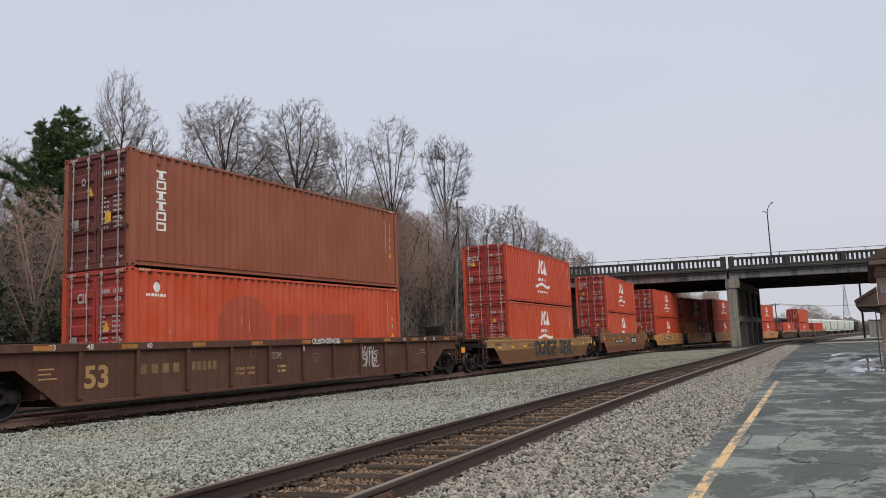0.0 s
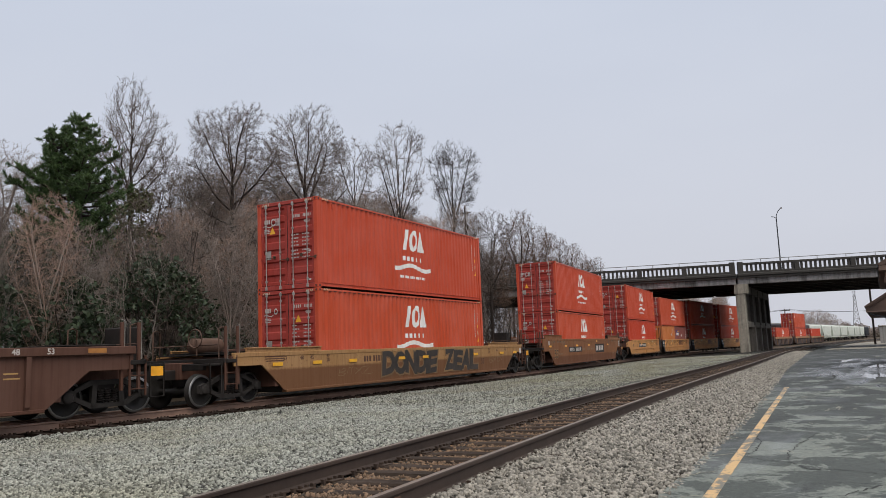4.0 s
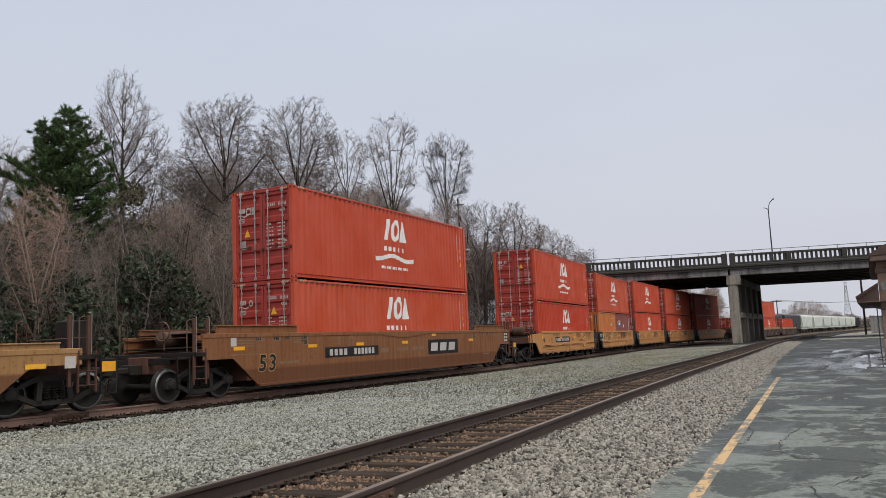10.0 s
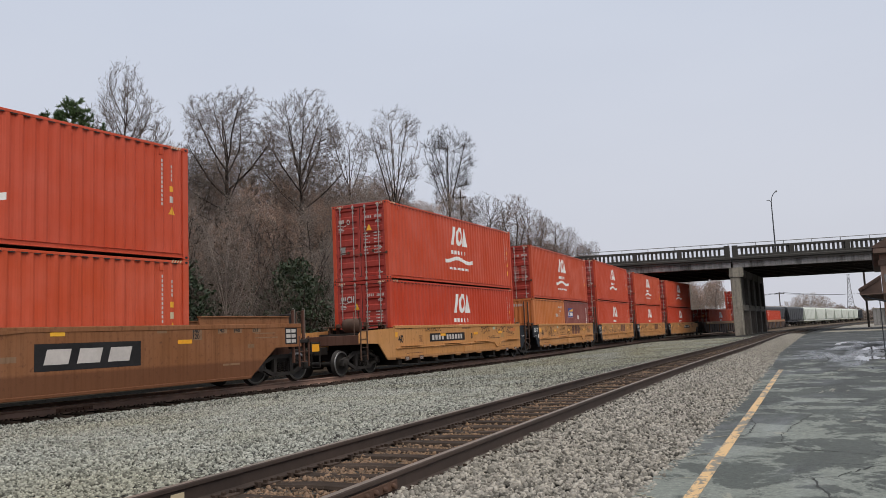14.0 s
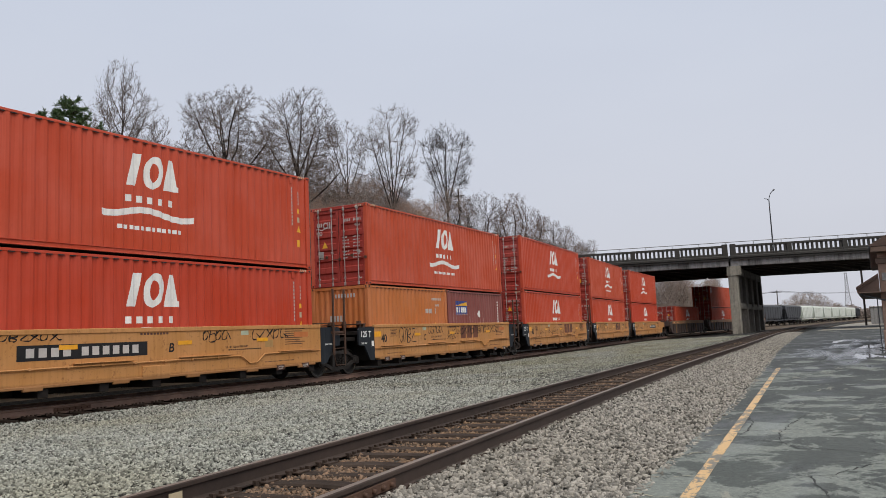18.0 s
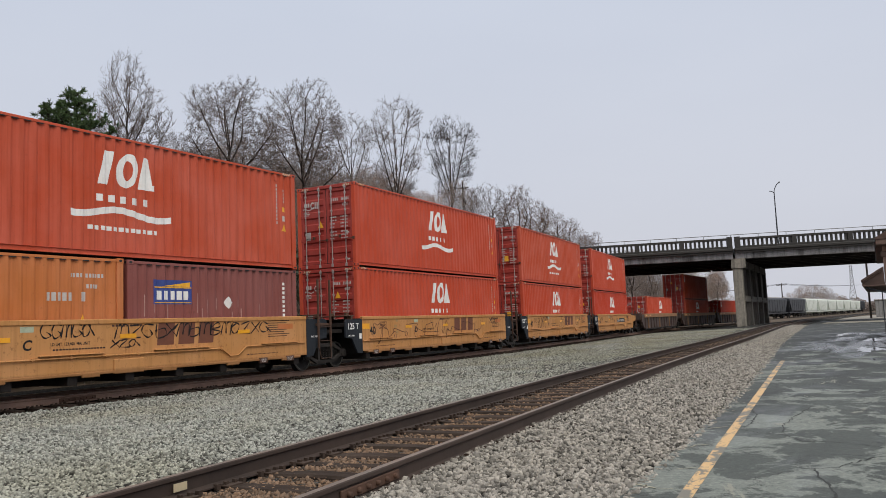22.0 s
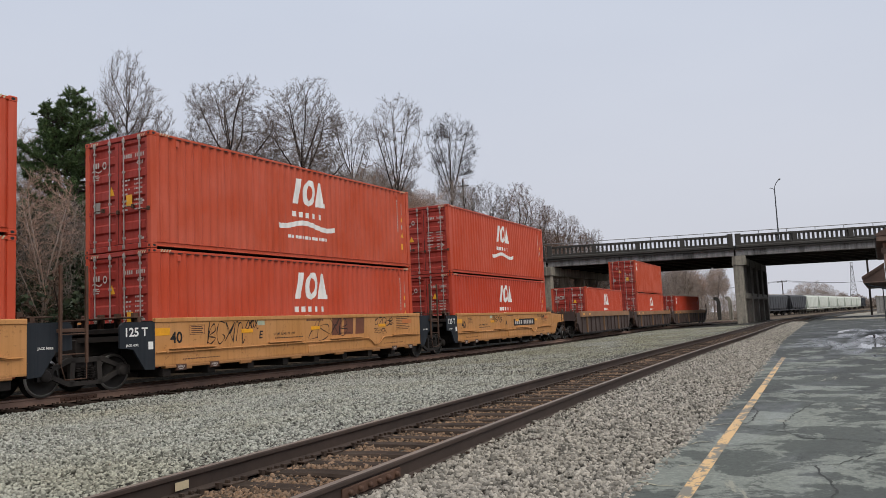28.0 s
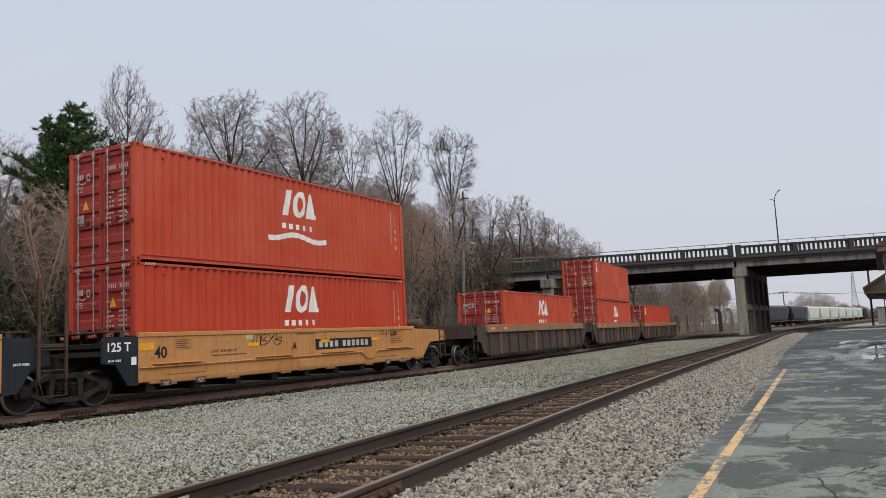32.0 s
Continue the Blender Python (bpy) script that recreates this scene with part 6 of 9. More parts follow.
def build_train():
    big = 1.4315
    # dark brown ribbed wagon with a brown over an orange-red container
    a = single_well("ribbed", CAR_BROWN, "dark brown ribbed well wagon with sprayed marks")
    RIDES.append((a, 18.56, 0))
    m = Mesh()
    write(m, "53", 0.48, -7.45, 0.58, big)
    part("lettering", m, DOOR_TAN, a, "large tan numerals")
    m = flat_marks([(-5.95 + k * 0.33, 0.80, 0.19, 0.22) for k in range(4)] + [(-4.36 + k * 0.18, 0.81, 0.125, 0.22) for k in range(5)], big)
    part("lettering", m, FADED_TAN, a, "faded tan number blocks")
    m = flat_marks([(-1.10, 0.74, 0.06, 0.07), (-0.98, 0.74, 0.25, 0.07), (-1.10, 0.61, 0.10, 0.07), (-0.95, 0.61, 0.20, 0.07), (-8.5, 1.0, 0.35, 0.03), (-8.5, 0.90, 0.28, 0.03), (-8.5, 0.80, 0.42, 0.03), (7.15, 1.02, 0.3, 0.03), (7.15, 0.92, 0.34, 0.03)], big)
    write(m, "LD LMT  170200", 0.075, -2.80, 0.745, big, wide=1.02)
    write(m, "LT WT     49800", 0.075, -2.80, 0.61, big, wide=1.02)
    part("lettering", m, DOOR_TAN, a, "tan weights in small capitals")
    m = Mesh()
    for y0, z0, w, h in ((0.54, 0.83, 0.27, 0.25), (6.69, 0.61, 0.38, 0.29)):
        for y, z, dy, dz in ((y0, z0, w, 0.016), (y0, z0 + h, w, 0.016), (y0, z0, 0.016, h), (y0 + w, z0, 0.016, h + 0.016)):
            bar(m, y, y + dy, z, z + dz, big)
    write(m, "K", 0.11, 0.625, 0.86, big)
    for k in range(20):
        t0, t1 = k * math.pi / 10, (k + 1) * math.pi / 10
        m.quad((big, -2.12 + 0.13 * math.cos(t0), 1.17 + 0.13 * math.sin(t0)), (big, -2.12 + 0.13 * math.cos(t1), 1.17 + 0.13 * math.sin(t1)), (big, -2.12 + 0.115 * math.cos(t1), 1.17 + 0.115 * math.sin(t1)), (big, -2.12 + 0.115 * math.cos(t0), 1.17 + 0.115 * math.sin(t0)))
    part("lettering", m, FADED_TAN, a, "small stencilled squares and a faint ring")
    m = Mesh()
    for t, y in (("53", -8.35), ("48", -7.45), ("40", -5.85), ("40", 5.74), ("48", 7.25), ("53", 7.98)):
        write(m, t, 0.12, y, 1.40, 1.5325)
    part("lettering", m, DOOR_WHITE, a, "small white numerals on the chord")
    part("graffiti", tag_mark(4, 3.15, 4.05, 0.60, 1.24, big + 0.002, 3, 0.024), DOOR_WHITE, a, "white sprayed scrawl")
    part("graffiti", tag_mark(14, 3.12, 4.15, 0.56, 1.10, big + 0.004, 3, 0.020), DOOR_WHITE, a, "white sprayed scrawl")
    part("graffiti", tag_mark(5, 0.40, 1.80, 1.39, 1.53, 1.5335, 10, 0.018), WHITE, a, "white sprayed scrawl on the chord")
    part("graffiti", tag_mark(7, 2.4, 3.6, 1.40, 1.50, 1.5335, 8, 0.008), FADED_TAN, a, "faint sprayed scrawl on the chord")
    part("graffiti", tag_mark(6, 4.72, 5.14, 0.94, 1.14, big + 0.002, 3, 0.010), FADED_TAN, a, "faint sprayed scrawl")
    part("graffiti", tag_mark(9, -1.40, -0.96, 1.00, 1.18, big + 0.002, 3, 0.009), DOOR_WHITE, a, "faint sprayed scrawl")
    bar(m := Mesh(), -0.02, 0.03, 1.18, 1.34, 1.5165)
    part("graffiti", m, DOOR_WHITE, a, "white sprayed dash on a rib")
    reflectors(a, (-8.7, -6.55, -4.43, -2.28, -0.12, 2.03, 4.45, 6.35, 8.9), 1.40, 1.5305, AMBER_DULL)
    m = Mesh()
    for y0, y1, z1, sharp in ((-3.19, -1.11, 2.33, 3), (-0.92, 0.32, 1.83, 40), (0.65, 3.2, 1.90, 40)):
        painted(m, y0, y1, lambda q: [(0.20, z1 - 0.6 * abs(2 * (q - y0) / (y1 - y0) - 1) ** sharp)], W2 - 0.012, -C40 / 2 + 0.19)
    scratch = Mesh()
    for y0, z0, d in ((-3.85, 1.30, 0.28), (-2.32, 1.55, 0.17), (-2.02, 1.35, 0.30), (-1.95, 1.10, 0.14), (-4.85, 1.30, 0.12)):
        painted(scratch, y0, y0 + 0.03, lambda q: [(z0, z0 + d)], W2 - 0.010, -C40 / 2 + 0.19)
    stack(12.46, ("orange-red ribbed container with a small white disc", RED_ORANGE, "disc", 1), ("brown-red ribbed container with white blocks down its side", BROWN_RED, "tower", 2))
    part("worn_patch", m, RED_OLD_DARK, RIDES[-2][0], "dull patches where old marks were painted out")
    part("scratch", scratch, STREAK, RIDES[-2][0], "pale scratches in the paint")["kind"] = "stuff"

    # weathered yellow wagon with fat sprayed shapes
    b = single_well("smooth", CAR_TAN, "weathered yellow-brown well wagon with fat sprayed letters", 1.37, 0.10)
    RIDES.append((b, 41.81, 0))
    for text, y0, y1, sd in (("DONDE", -2.80, 1.10, 3), ("ZEAL", 1.85, 4.85, 8)):
        pale, dark = fat_letters(text, y0, y1, 0.42, 1.25, big + 0.016, sd)
        part("graffiti", pale, FADED_TAN, b, "dull tan outline of fat sprayed letters")
        part("graffiti", dark, SPRAY_BLACK, b, "black fat sprayed letters")
    m = flat_marks([(-3.95 + k * 0.16, 0.96, 0.11, 0.19) for k in range(3)] + [(-3.38 + k * 0.155, 0.96, 0.11, 0.19) for k in range(5)] + [(-8.9 + 0.02 * k, 1.22 - k * 0.06, 0.8, 0.03) for k in range(3)], big)
    for t, y, z in (("53", -8.1, 1.12), ("48", -7.33, 1.12), ("45", -6.84, 1.12), ("40", -6.03, 1.17), ("20", -6.03, 1.03), ("20", 6.05, 1.03), ("40", 6.05, 1.17), ("45", 6.95, 1.10), ("48", 7.9, 1.12)):
        write(m, t, 0.12, y, z, big)
    write(m, "53", 0.24, 5.25, 0.60, big, slant=0.1)
    part("lettering", m, CAR_BROWN, b, "dark faded numerals and number blocks")
    part("graffiti", tag_mark(21, 6.1, 7.4, 0.62, 0.88, big + 0.002, 3, 0.012), FADED_TAN, b, "faint pale scrawl")
    part("graffiti", tag_mark(22, -5.4, -3.6, 0.55, 0.80, big + 0.002, 4, 0.010), FADED_TAN, b, "faint pale scrawl")
    reflectors(b, (-8.6, -6.75, -4.85, -1.75, 0.0, 4.45, 7.26, 8.83), 0.97, big + 0.034, YELLOW)
    m = Mesh()
    bar(m, 9.70, 9.95, 0.95, 1.20, big)
    part("route_plate", m, DOOR_WHITE, b, "white plate of illegible squares")
    stack(35.71, ("red ribbed container with a white emblem, long streaks", RED_ORANGE, "emblem", 4), ("red ribbed container with a white emblem", RED, "emblem", 0))

    # rusty orange-brown wagon with dark panels
    c = single_well("smooth", CAR_RUST, "rusty orange-brown well wagon with dark number panels", 1.69)
    RIDES.append((c, 65.33, 0))
    m = Mesh()
    for t, y, z in (("53", -8.06, 1.49), ("48", -7.29, 1.49), ("45", -6.80, 1.49), ("40", -5.99, 1.49), ("20", -5.99, 1.34), ("20", 6.05, 1.34), ("40", 6.05, 1.49), ("45", 6.90, 1.49), ("48", 7.45, 1.49), ("53", 8.15, 1.49)):
        part("lettering", bar(Mesh(), y - 0.06, y + 0.25, z - 0.03, z + 0.145, big + 0.001), CAR_LEDGE, c, "pale paint patch under a numeral")
        write(m, t, 0.12, y, z, big + 0.003)
        bar(m, y - 0.045, y - 0.02, z - 0.01, z + 0.13, big + 0.003)
    part("lettering", m, BLACK, c, "black numerals")
    pale, dark = Mesh(), Mesh()
    for k, ch in enumerate("53"):
        for mesh, fat, dx in ((pale, 0.085, 0.001), (dark, 0.03, 0.004)):
            write_fat(mesh, ch, 0.45, -8.02 + k * 0.42, 0.645, big + dx, fat, 1.06, 0.10)
    part("lettering", pale, DOOR_TAN, c, "pale outline of large numerals")
    part("lettering", dark, BLACK, c, "large black slanted numerals")
    for y0, y1, z0, z1 in ((-4.90, -1.78, 0.89, 1.21), (1.85, 4.45, 0.77, 1.34)):
        part("number_panel", bar(Mesh(), y0, y1, z0, z1, big + 0.001), BLACK, c, "black painted panel")
    m = flat_marks([(-4.66 + k * 0.265, 0.95, 0.17, 0.20) for k in range(4)] + [(-3.28 + k * 0.215, 0.95, 0.15, 0.20) for k in range(6)], big + 0.003)
    for k in range(3):
        bar(m, 2.05 + k * 0.76, 2.61 + k * 0.76, 0.90, 1.22, big + 0.003, slant=0.08)
    part("lettering", m, DOOR_WHITE, c, "white blocks on dark panels")
    m = flat_marks([(-8.84, 1.55 - k * 0.075, 0.70, 0.03) for k in range(4)] + [(-6.50, 1.57 - k * 0.05, 0.42, 0.026) for k in range(5)] + [(-3.57, 1.50, 0.25, 0.08), (0.62, 0.98, 0.86, 0.12), (-0.5, 0.98, 0.75, 0.14), (-1.65, 0.95, 0.55, 0.16), (-9.1, 1.10, 1.35, 0.03), (-7.1, 0.80, 0.9, 0.07), (4.9, 1.50, 0.30, 0.06), (7.9, 1.05, 0.25, 0.10), (7.0, 0.62, 0.6, 0.05), (8.2, 1.30, 0.9, 0.03), (8.2, 1.42, 0.8, 0.03)], big)
    part("lettering", m, CAR_LEDGE, c, "pale rows of illegible marks")
    part("route_plate", bar(Mesh(), -9.10, -8.88, 1.34, 1.58, big + 0.001), DOOR_WHITE, c, "small white plate")
    m = Mesh()
    for y, z, q in ((-5.12, 1.37, 0.15), (-4.12, 1.40, 0.0)):
        if q:
            for k in range(20):
                t0, t1 = k * math.pi / 10, (k + 1) * math.pi / 10
                m.quad((big, y + q * math.cos(t0), z + q * math.sin(t0)), (big, y + q * math.cos(t1), z + q * math.sin(t1)), (big, y + 0.9 * q * math.cos(t1), z + 0.9 * q * math.sin(t1)), (big, y + 0.9 * q * math.cos(t0), z + 0.9 * q * math.sin(t0)))
        else:
            bar(m, y - 0.10, y - 0.05, z - 0.13, z + 0.13, big, slant=0.16)
            bar(m, y + 0.06, y + 0.11, z - 0.13, z + 0.13, big + 0.001, slant=-0.16)
    part("lettering", m, FADED_TAN, c, "faint chalked ring and cross")
    brace = Mesh()
    brace.prism([(-1.6, 1.62), (1.6, 1.62), (1.6, 1.58), (0.25, 1.46), (-0.25, 1.46), (-1.6, 1.58)], "x", 1.432, 1.452)
    part("side_stiffener", brace, CAR_RUST, c)
    reflectors(c, (-9.0, -5.75, -3.14, -0.15, 5.53), 1.23, big, AMBER)
    part("reflector", Mesh().box(big, big + 0.004, 2.19, 2.53, 1.49, 1.62), YELLOW, c, "yellow reflective square")
    m = Mesh()
    bar(m, 9.40, 9.92, 1.10, 1.58, big + 0.001)
    part("route_plate", m, BLACK, c, "black plate with white squares")
    part("lettering", flat_marks([(9.45 + 0.22 * i, 1.14 + 0.145 * j, 0.18, 0.10) for i in range(2) for j in range(3)], big + 0.003), DOOR_WHITE, c)
    stack(59.23, ("red ribbed container with a white emblem", RED_ORANGE, "emblem", 4), ("red ribbed container with a white emblem", RED, "emblem", 3))

    # five-platform articulated car in yellow, joined over shared bogies
    units = [(80.88, "D"), (96.25, "E"), (111.54, "F"), (127.02, "G"), (142.53, "H")]
    for k, (near_end, code) in enumerate(units):
        u = platform_unit(CAR_YELLOW, SLATE, "yellow articulated well platform with black sprayed scrawls", bare=(-1 if k == 0 else 1 if k == 4 else 0))
        mid = near_end + 6.09
        RIDES.append((u, mid, 0))
        x = 1.4315
        ends = k in (0, 4)
        m = Mesh()
        write(m, "40", 0.27, -5.98 if k == 0 else -5.73, 1.02, x)
        if k == 0:
            write(m, "S-2054-11 REEFER CLEARANCE", 0.062, -5.84, 1.485, x, wide=0.86)
            write(m, "B", 0.22, 0.30, 1.03, x, slant=0.15)
            write(m, "LD LMT 123,400 PER UNIT", 0.055, 2.20, 1.05, x, wide=0.95)
        elif k == 4:
            write(m, "A", 0.22, -0.75, 1.03, x, slant=0.15)
            write(m, "LD LMT 123,400 PER UNIT", 0.065, -3.95, 1.08, x, wide=0.95)
        else:
            write(m, "CDE"[k - 1], 0.21, -2.62, 1.02, x, slant=0.15)
            write(m, "LD LMT  123,400  PER UNIT", 0.065, -2.00, 1.085, x, wide=0.86)
        y0 = 2.3 if k == 0 else -3.9 if k == 4 else -1.95
        for i in range(17):
            bar(m, y0 + i * 0.075, y0 + 0.055 + i * 0.075, 0.985, 1.015, x)
        part("lettering", m, BLACK, u, "black numerals and capitals on yellow paint")
        m = Mesh()
        b0, b1, c0, c1 = (-4.39, -4.14, 1.00, 1.25) if k == 0 else (-5.12, -4.62, 1.20, 1.44)
        for p0, p1, q0, q1 in ((b0, b1, c0, c0 + 0.012), (b0, b1, c1 - 0.012, c1), (b0, b0 + 0.012, c0, c1), (b1 - 0.012, b1, c0, c1)):
            bar(m, p0, p1, q0, q1, x)
        if k == 0:
            write(m, "PLATE", 0.045, b0 + 0.035, 1.165, x, wide=0.9)
            write(m, "H", 0.10, b0 + 0.085, 1.04, x)
        else:
            for i in range(4):
                bar(m, b0 + 0.05, b1 - 0.05 - 0.05 * (i % 2), c0 + 0.035 + i * 0.05, c0 + 0.058 + i * 0.05, x)
        for i in range(8):
            bar(m, 4.55, 5.45 - 0.12 * (i % 3), 1.50 - i * 0.062, 1.522 - i * 0.062, x)
        for i in range(24):
            bar(m, -5.35 + i * 0.052, -5.315 + i * 0.052, 0.60, 0.625, x)
            bar(m, 3.70 + i * 0.052, 3.735 + i * 0.052, 0.60, 0.625, x)
        for i in range(9):
            bar(m, -0.52 + i * 0.095, -0.455 + i * 0.095, 1.455, 1.505, x)
        part("lettering", m, CAR_BROWN, u, "rows of small dark marks")
        sign_y = 2.77 if k == 0 else -2.66
        part("inspection_sticker", bar(Mesh(), sign_y, sign_y + 0.29, 1.38, 1.50, x + 0.001), STICKER, u, "pale green inspection sticker")
        part("painted_patch", bar(Mesh(), 4.95, 5.6, 1.27, 1.42, x + 0.001), ORANGE, u, "orange painted-out patch")
        if k in (0, 2):
            part("painted_patch", flat_marks([(3.72, 1.02, 0.32, 0.20)] if k == 0 else [(-4.0, 1.42, 0.16, 0.10), (-4.12, 1.22, 0.18, 0.10), (-3.98, 1.00, 0.14, 0.11)], x + 0.001), DOOR_TAN, u, "pale paint patches")
        if k:
            m = Mesh()
            write(m, "125 T", 0.20, -7.08, 1.22, 1.4425)
            bar(m, -6.40, -6.26, 0.90, 1.08, 1.443)
            write(m, "JACK HERE", 0.050, -7.02, 0.99, 1.4425)
            part("lettering", m, WHITE, u, "white capacity lettering on the dark plate")
        if k < 4:
            part("lettering", write(Mesh(), "JACK HERE", 0.050, 6.42, 0.99, 1.4425), WHITE, u, "small white lettering on the dark plate")
        if ends:
            y0 = -3.52 if k == 0 else 0.35
            wide = 3.2 if k == 0 else 3.05
            part("number_panel", bar(Mesh(), y0, y0 + wide, 0.985, 1.305, x + 0.001), BLACK, u, "black number panel")
            q = wide / 11.6
            m = flat_marks([(y0 + (0.7 + i) * q, 1.05, 0.66 * q, 0.19) for i in range(4)] + [(y0 + (5.3 + i * 0.95) * q, 1.05, 0.62 * q, 0.19) for i in range(6)], x + 0.003)
            part("lettering", m, DOOR_WHITE, u, "white blocks on the panel")
        else:
            m = Mesh()
            for i in range(3):
                bar(m, 0.72 + i * 0.64, 1.22 + i * 0.64, 0.99, 1.53, x, slant=0.05)
            part("lettering", m, BLOCK_BROWN, u, "large dark red-brown blocks")
        marks = (((31, -3.92, -2.60, 1.39, 1.56, 6, 0.013), (32, 1.38, 2.30, 1.25, 1.54, 4, 0.015), (33, 3.18, 4.6, 1.24, 1.55, 5, 0.015)),
                 ((34, -4.50, -3.30, 0.94, 1.50, 4, 0.017), (35, -2.24, -1.05, 1.24, 1.55, 5, 0.015), (36, -0.45, 4.55, 1.18, 1.50, 14, 0.016), (37, -0.55, 0.15, 0.98, 1.16, 3, 0.013)),
                 ((38, 4.3, 5.3, 1.20, 1.50, 4, 0.012),),
                 ((39, -4.55, -3.3, 0.92, 1.50, 4, 0.014), (40, -3.15, -2.68, 1.30, 1.54, 4, 0.014), (41, -0.55, 0.55, 0.88, 1.56, 2, 0.013), (42, 0.62, 1.55, 0.95, 1.54, 2, 0.013), (43, 3.18, 4.30, 1.24, 1.50, 5, 0.014), (44, 3.10, 3.80, 0.98, 1.14, 3, 0.010)),
                 ((45, -2.4, -1.2, 1.20, 1.52, 4, 0.013), (46, 3.9, 5.0, 1.34, 1.54, 5, 0.012)))[k]
        for sd, p0, p1, q0, q1, n, r in marks:
            part("graffiti", tag_mark(sd, p0, p1, q0, q1, x + 0.002, n, r), BLACK, u, "black sprayed scrawl")
        if k == 2:
            part("graffiti", scribble(62, -5.6, 3.6, 0.58, 1.55, x + 0.002, 12, 0.012), CAR_BROWN, u, "thin brown sprayed loops")
        reflectors(u, (-2.6, 0.6, 3.38) if ends else (-3.30, -0.31, 3.38), 1.19, x + 0.004, AMBER)
        part("reflector", Mesh().box(x, x + 0.004, -6.19, -5.74 if k else -6.02, 1.21, 1.39), AMBER, u, "amber reflective strip")
        if k > 0:
            unit_ladder(u, -1, 6.2, CAR_YELLOW)
        if k == 0:
            truck(u, -8.1 + 0.3, None)
            coupler(u, -8.55, -1)
        else:
            truck(u, -7.74, None)
        if k == 4:
            truck(u, 7.85, None)
            coupler(u, 8.35, 1)
        for e in ((-1,) if k == 0 else (1,) if k == 4 else ()):
            d = Mesh()
            d.box(-1.36, 1.36, e * 7.2, e * 8.6, 1.14, 1.30, 0.015)
            d.box(-1.42, 1.42, e * 8.5, e * 8.62, 1.02, 1.34, 0.012)
            part("end_platform", d, CAR_BROWN, u)
            for s in (-1, 1):
                d = Mesh()
                d.prism([(e * 6.205, 1.55), (e * 8.45, 1.46), (e * 8.60, 1.30), (e * 8.60, 1.06), (e * 7.35, 1.02), (e * 6.75, 0.44), (e * 6.205, 0.42)], "x", s * 1.39, s * 1.435)
                part("end_gusset", d, CAR_YELLOW, u, "sloping yellow side plate over the bogie")
            ladder(u, 1.42, e * 8.3 - 0.2, 0.5, 1.9, 0.4, 5, RUSTY)
            for x2 in (-1.2, 1.2):
                hoop_rail(u, [(x2, e * 8.5, 1.3), (x2, e * 8.5, 2.1), (x2, e * 8.2, 2.15), (x2, e * 8.1, 1.3)], RUSTY)
            dr = Mesh()
            dr.lathe([(0, -0.3), (0.22, -0.28), (0.24, -0.2), (0.24, 0.2), (0.22, 0.28), (0, 0.3)], 16, "x", 0, (0.6, e * 7.7, 1.68))
            part("air_reservoir", dr, RUSTY, u)
        if k != 1:
            up = (RED, RED_OLD, RED, RED_OLD, RED)[k]
            stack(near_end, ("red ribbed container with a white emblem", (RED_DEEP, RED, RED, RED, RED_DEEP)[k], "emblem", (8, 0, 4, 2, 4)[k]), ("red ribbed container with a white emblem and yellow stickers" if k == 3 else "red ribbed container with a white emblem", up, "emblem", (4, 0, 5, 7, 9)[k]))
        else:
            o = container("orange 20-foot container with a ribbed end", 6.058, 2.591, ORANGE, None, False)
            load(o, near_end, 0, 6.058)
            mk = Mesh()
            for i in range(4):
                bar(mk, -0.4 + i * 0.14, -0.30 + i * 0.14, 1.35, 1.56, -3.029 - 0.001, 0)
            for i in range(8):
                bar(mk, -0.3 + i * 0.13, -0.23 + i * 0.13, 2.18, 2.32, -3.029 - 0.001, 0)
            for i in range(5):
                painted(mk, 1.13 + i * 0.125, 1.215 + i * 0.125, lambda q: [(1.60, 1.78)], W2 - 0.012, -2.839)
            painted(mk, 1.94, 2.06, lambda q: [(1.59, 1.80)], W2 - 0.012, -2.839)
            for i in range(4):
                painted(mk, 1.68 + i * 0.075, 1.73 + i * 0.075, lambda q: [(2.12, 2.21)], W2 - 0.012, -2.839)
            for i in range(6):
                painted(mk, 2.06 + i * 0.075, 2.11 + i * 0.075, lambda q: [(2.12, 2.21)], W2 - 0.012, -2.839)
            for i in range(4):
                painted(mk, 2.08 + i * 0.075, 2.13 + i * 0.075, lambda q: [(1.88, 1.97)], W2 - 0.012, -2.839)
            sg = Mesh()
            triangle_sign(sg, W2 - 0.012, -2.839, 1.98, 1.04, 0.26, 0)
            part("warning_sticker", sg, YELLOW, o, "yellow warning triangle")
            part("lettering", mk, DOOR_WHITE, o, "pale illegible marks")
            m20 = container("maroon 20-foot container with a blue and white panel", 6.058, 2.591, MAROON, "panel", False)
            load(m20, near_end + 6.134, 0, 6.058)
            load(container("red ribbed container with a white emblem", C40, HC, RED_OLD, "emblem", True, door_art=3), near_end, 0, C40, 2.597)

    # dark ribbed articulated car at the end of the train
    for k, near_end in enumerate((164.16, 183.35, 201.97)):
        u = platform_unit(CAR_DARK, CAR_DARK, "dark grey-brown ribbed articulated well platform", half=8.0, ribs=13, top=1.66)
        mid = near_end + 6.1 - (1.1 if k == 0 else 0)
        RIDES.append((u, mid, 0))
        reflectors(u, (-7.6, -6.0), 1.44, 1.5465, AMBER)
        truck(u, -9.4 + (0.6 if k == 0 else 0), None)
        if k == 0:
            coupler(u, -9.6, -1)
        d = Mesh()
        d.box(-1.38, 1.38, -9.6, -8.0, 1.20, 1.34, 0.015)
        d.box(-1.45, 1.45, -9.62, -9.5, 1.1, 1.66, 0.012)
        part("end_platform", d, CAR_DARK, u)
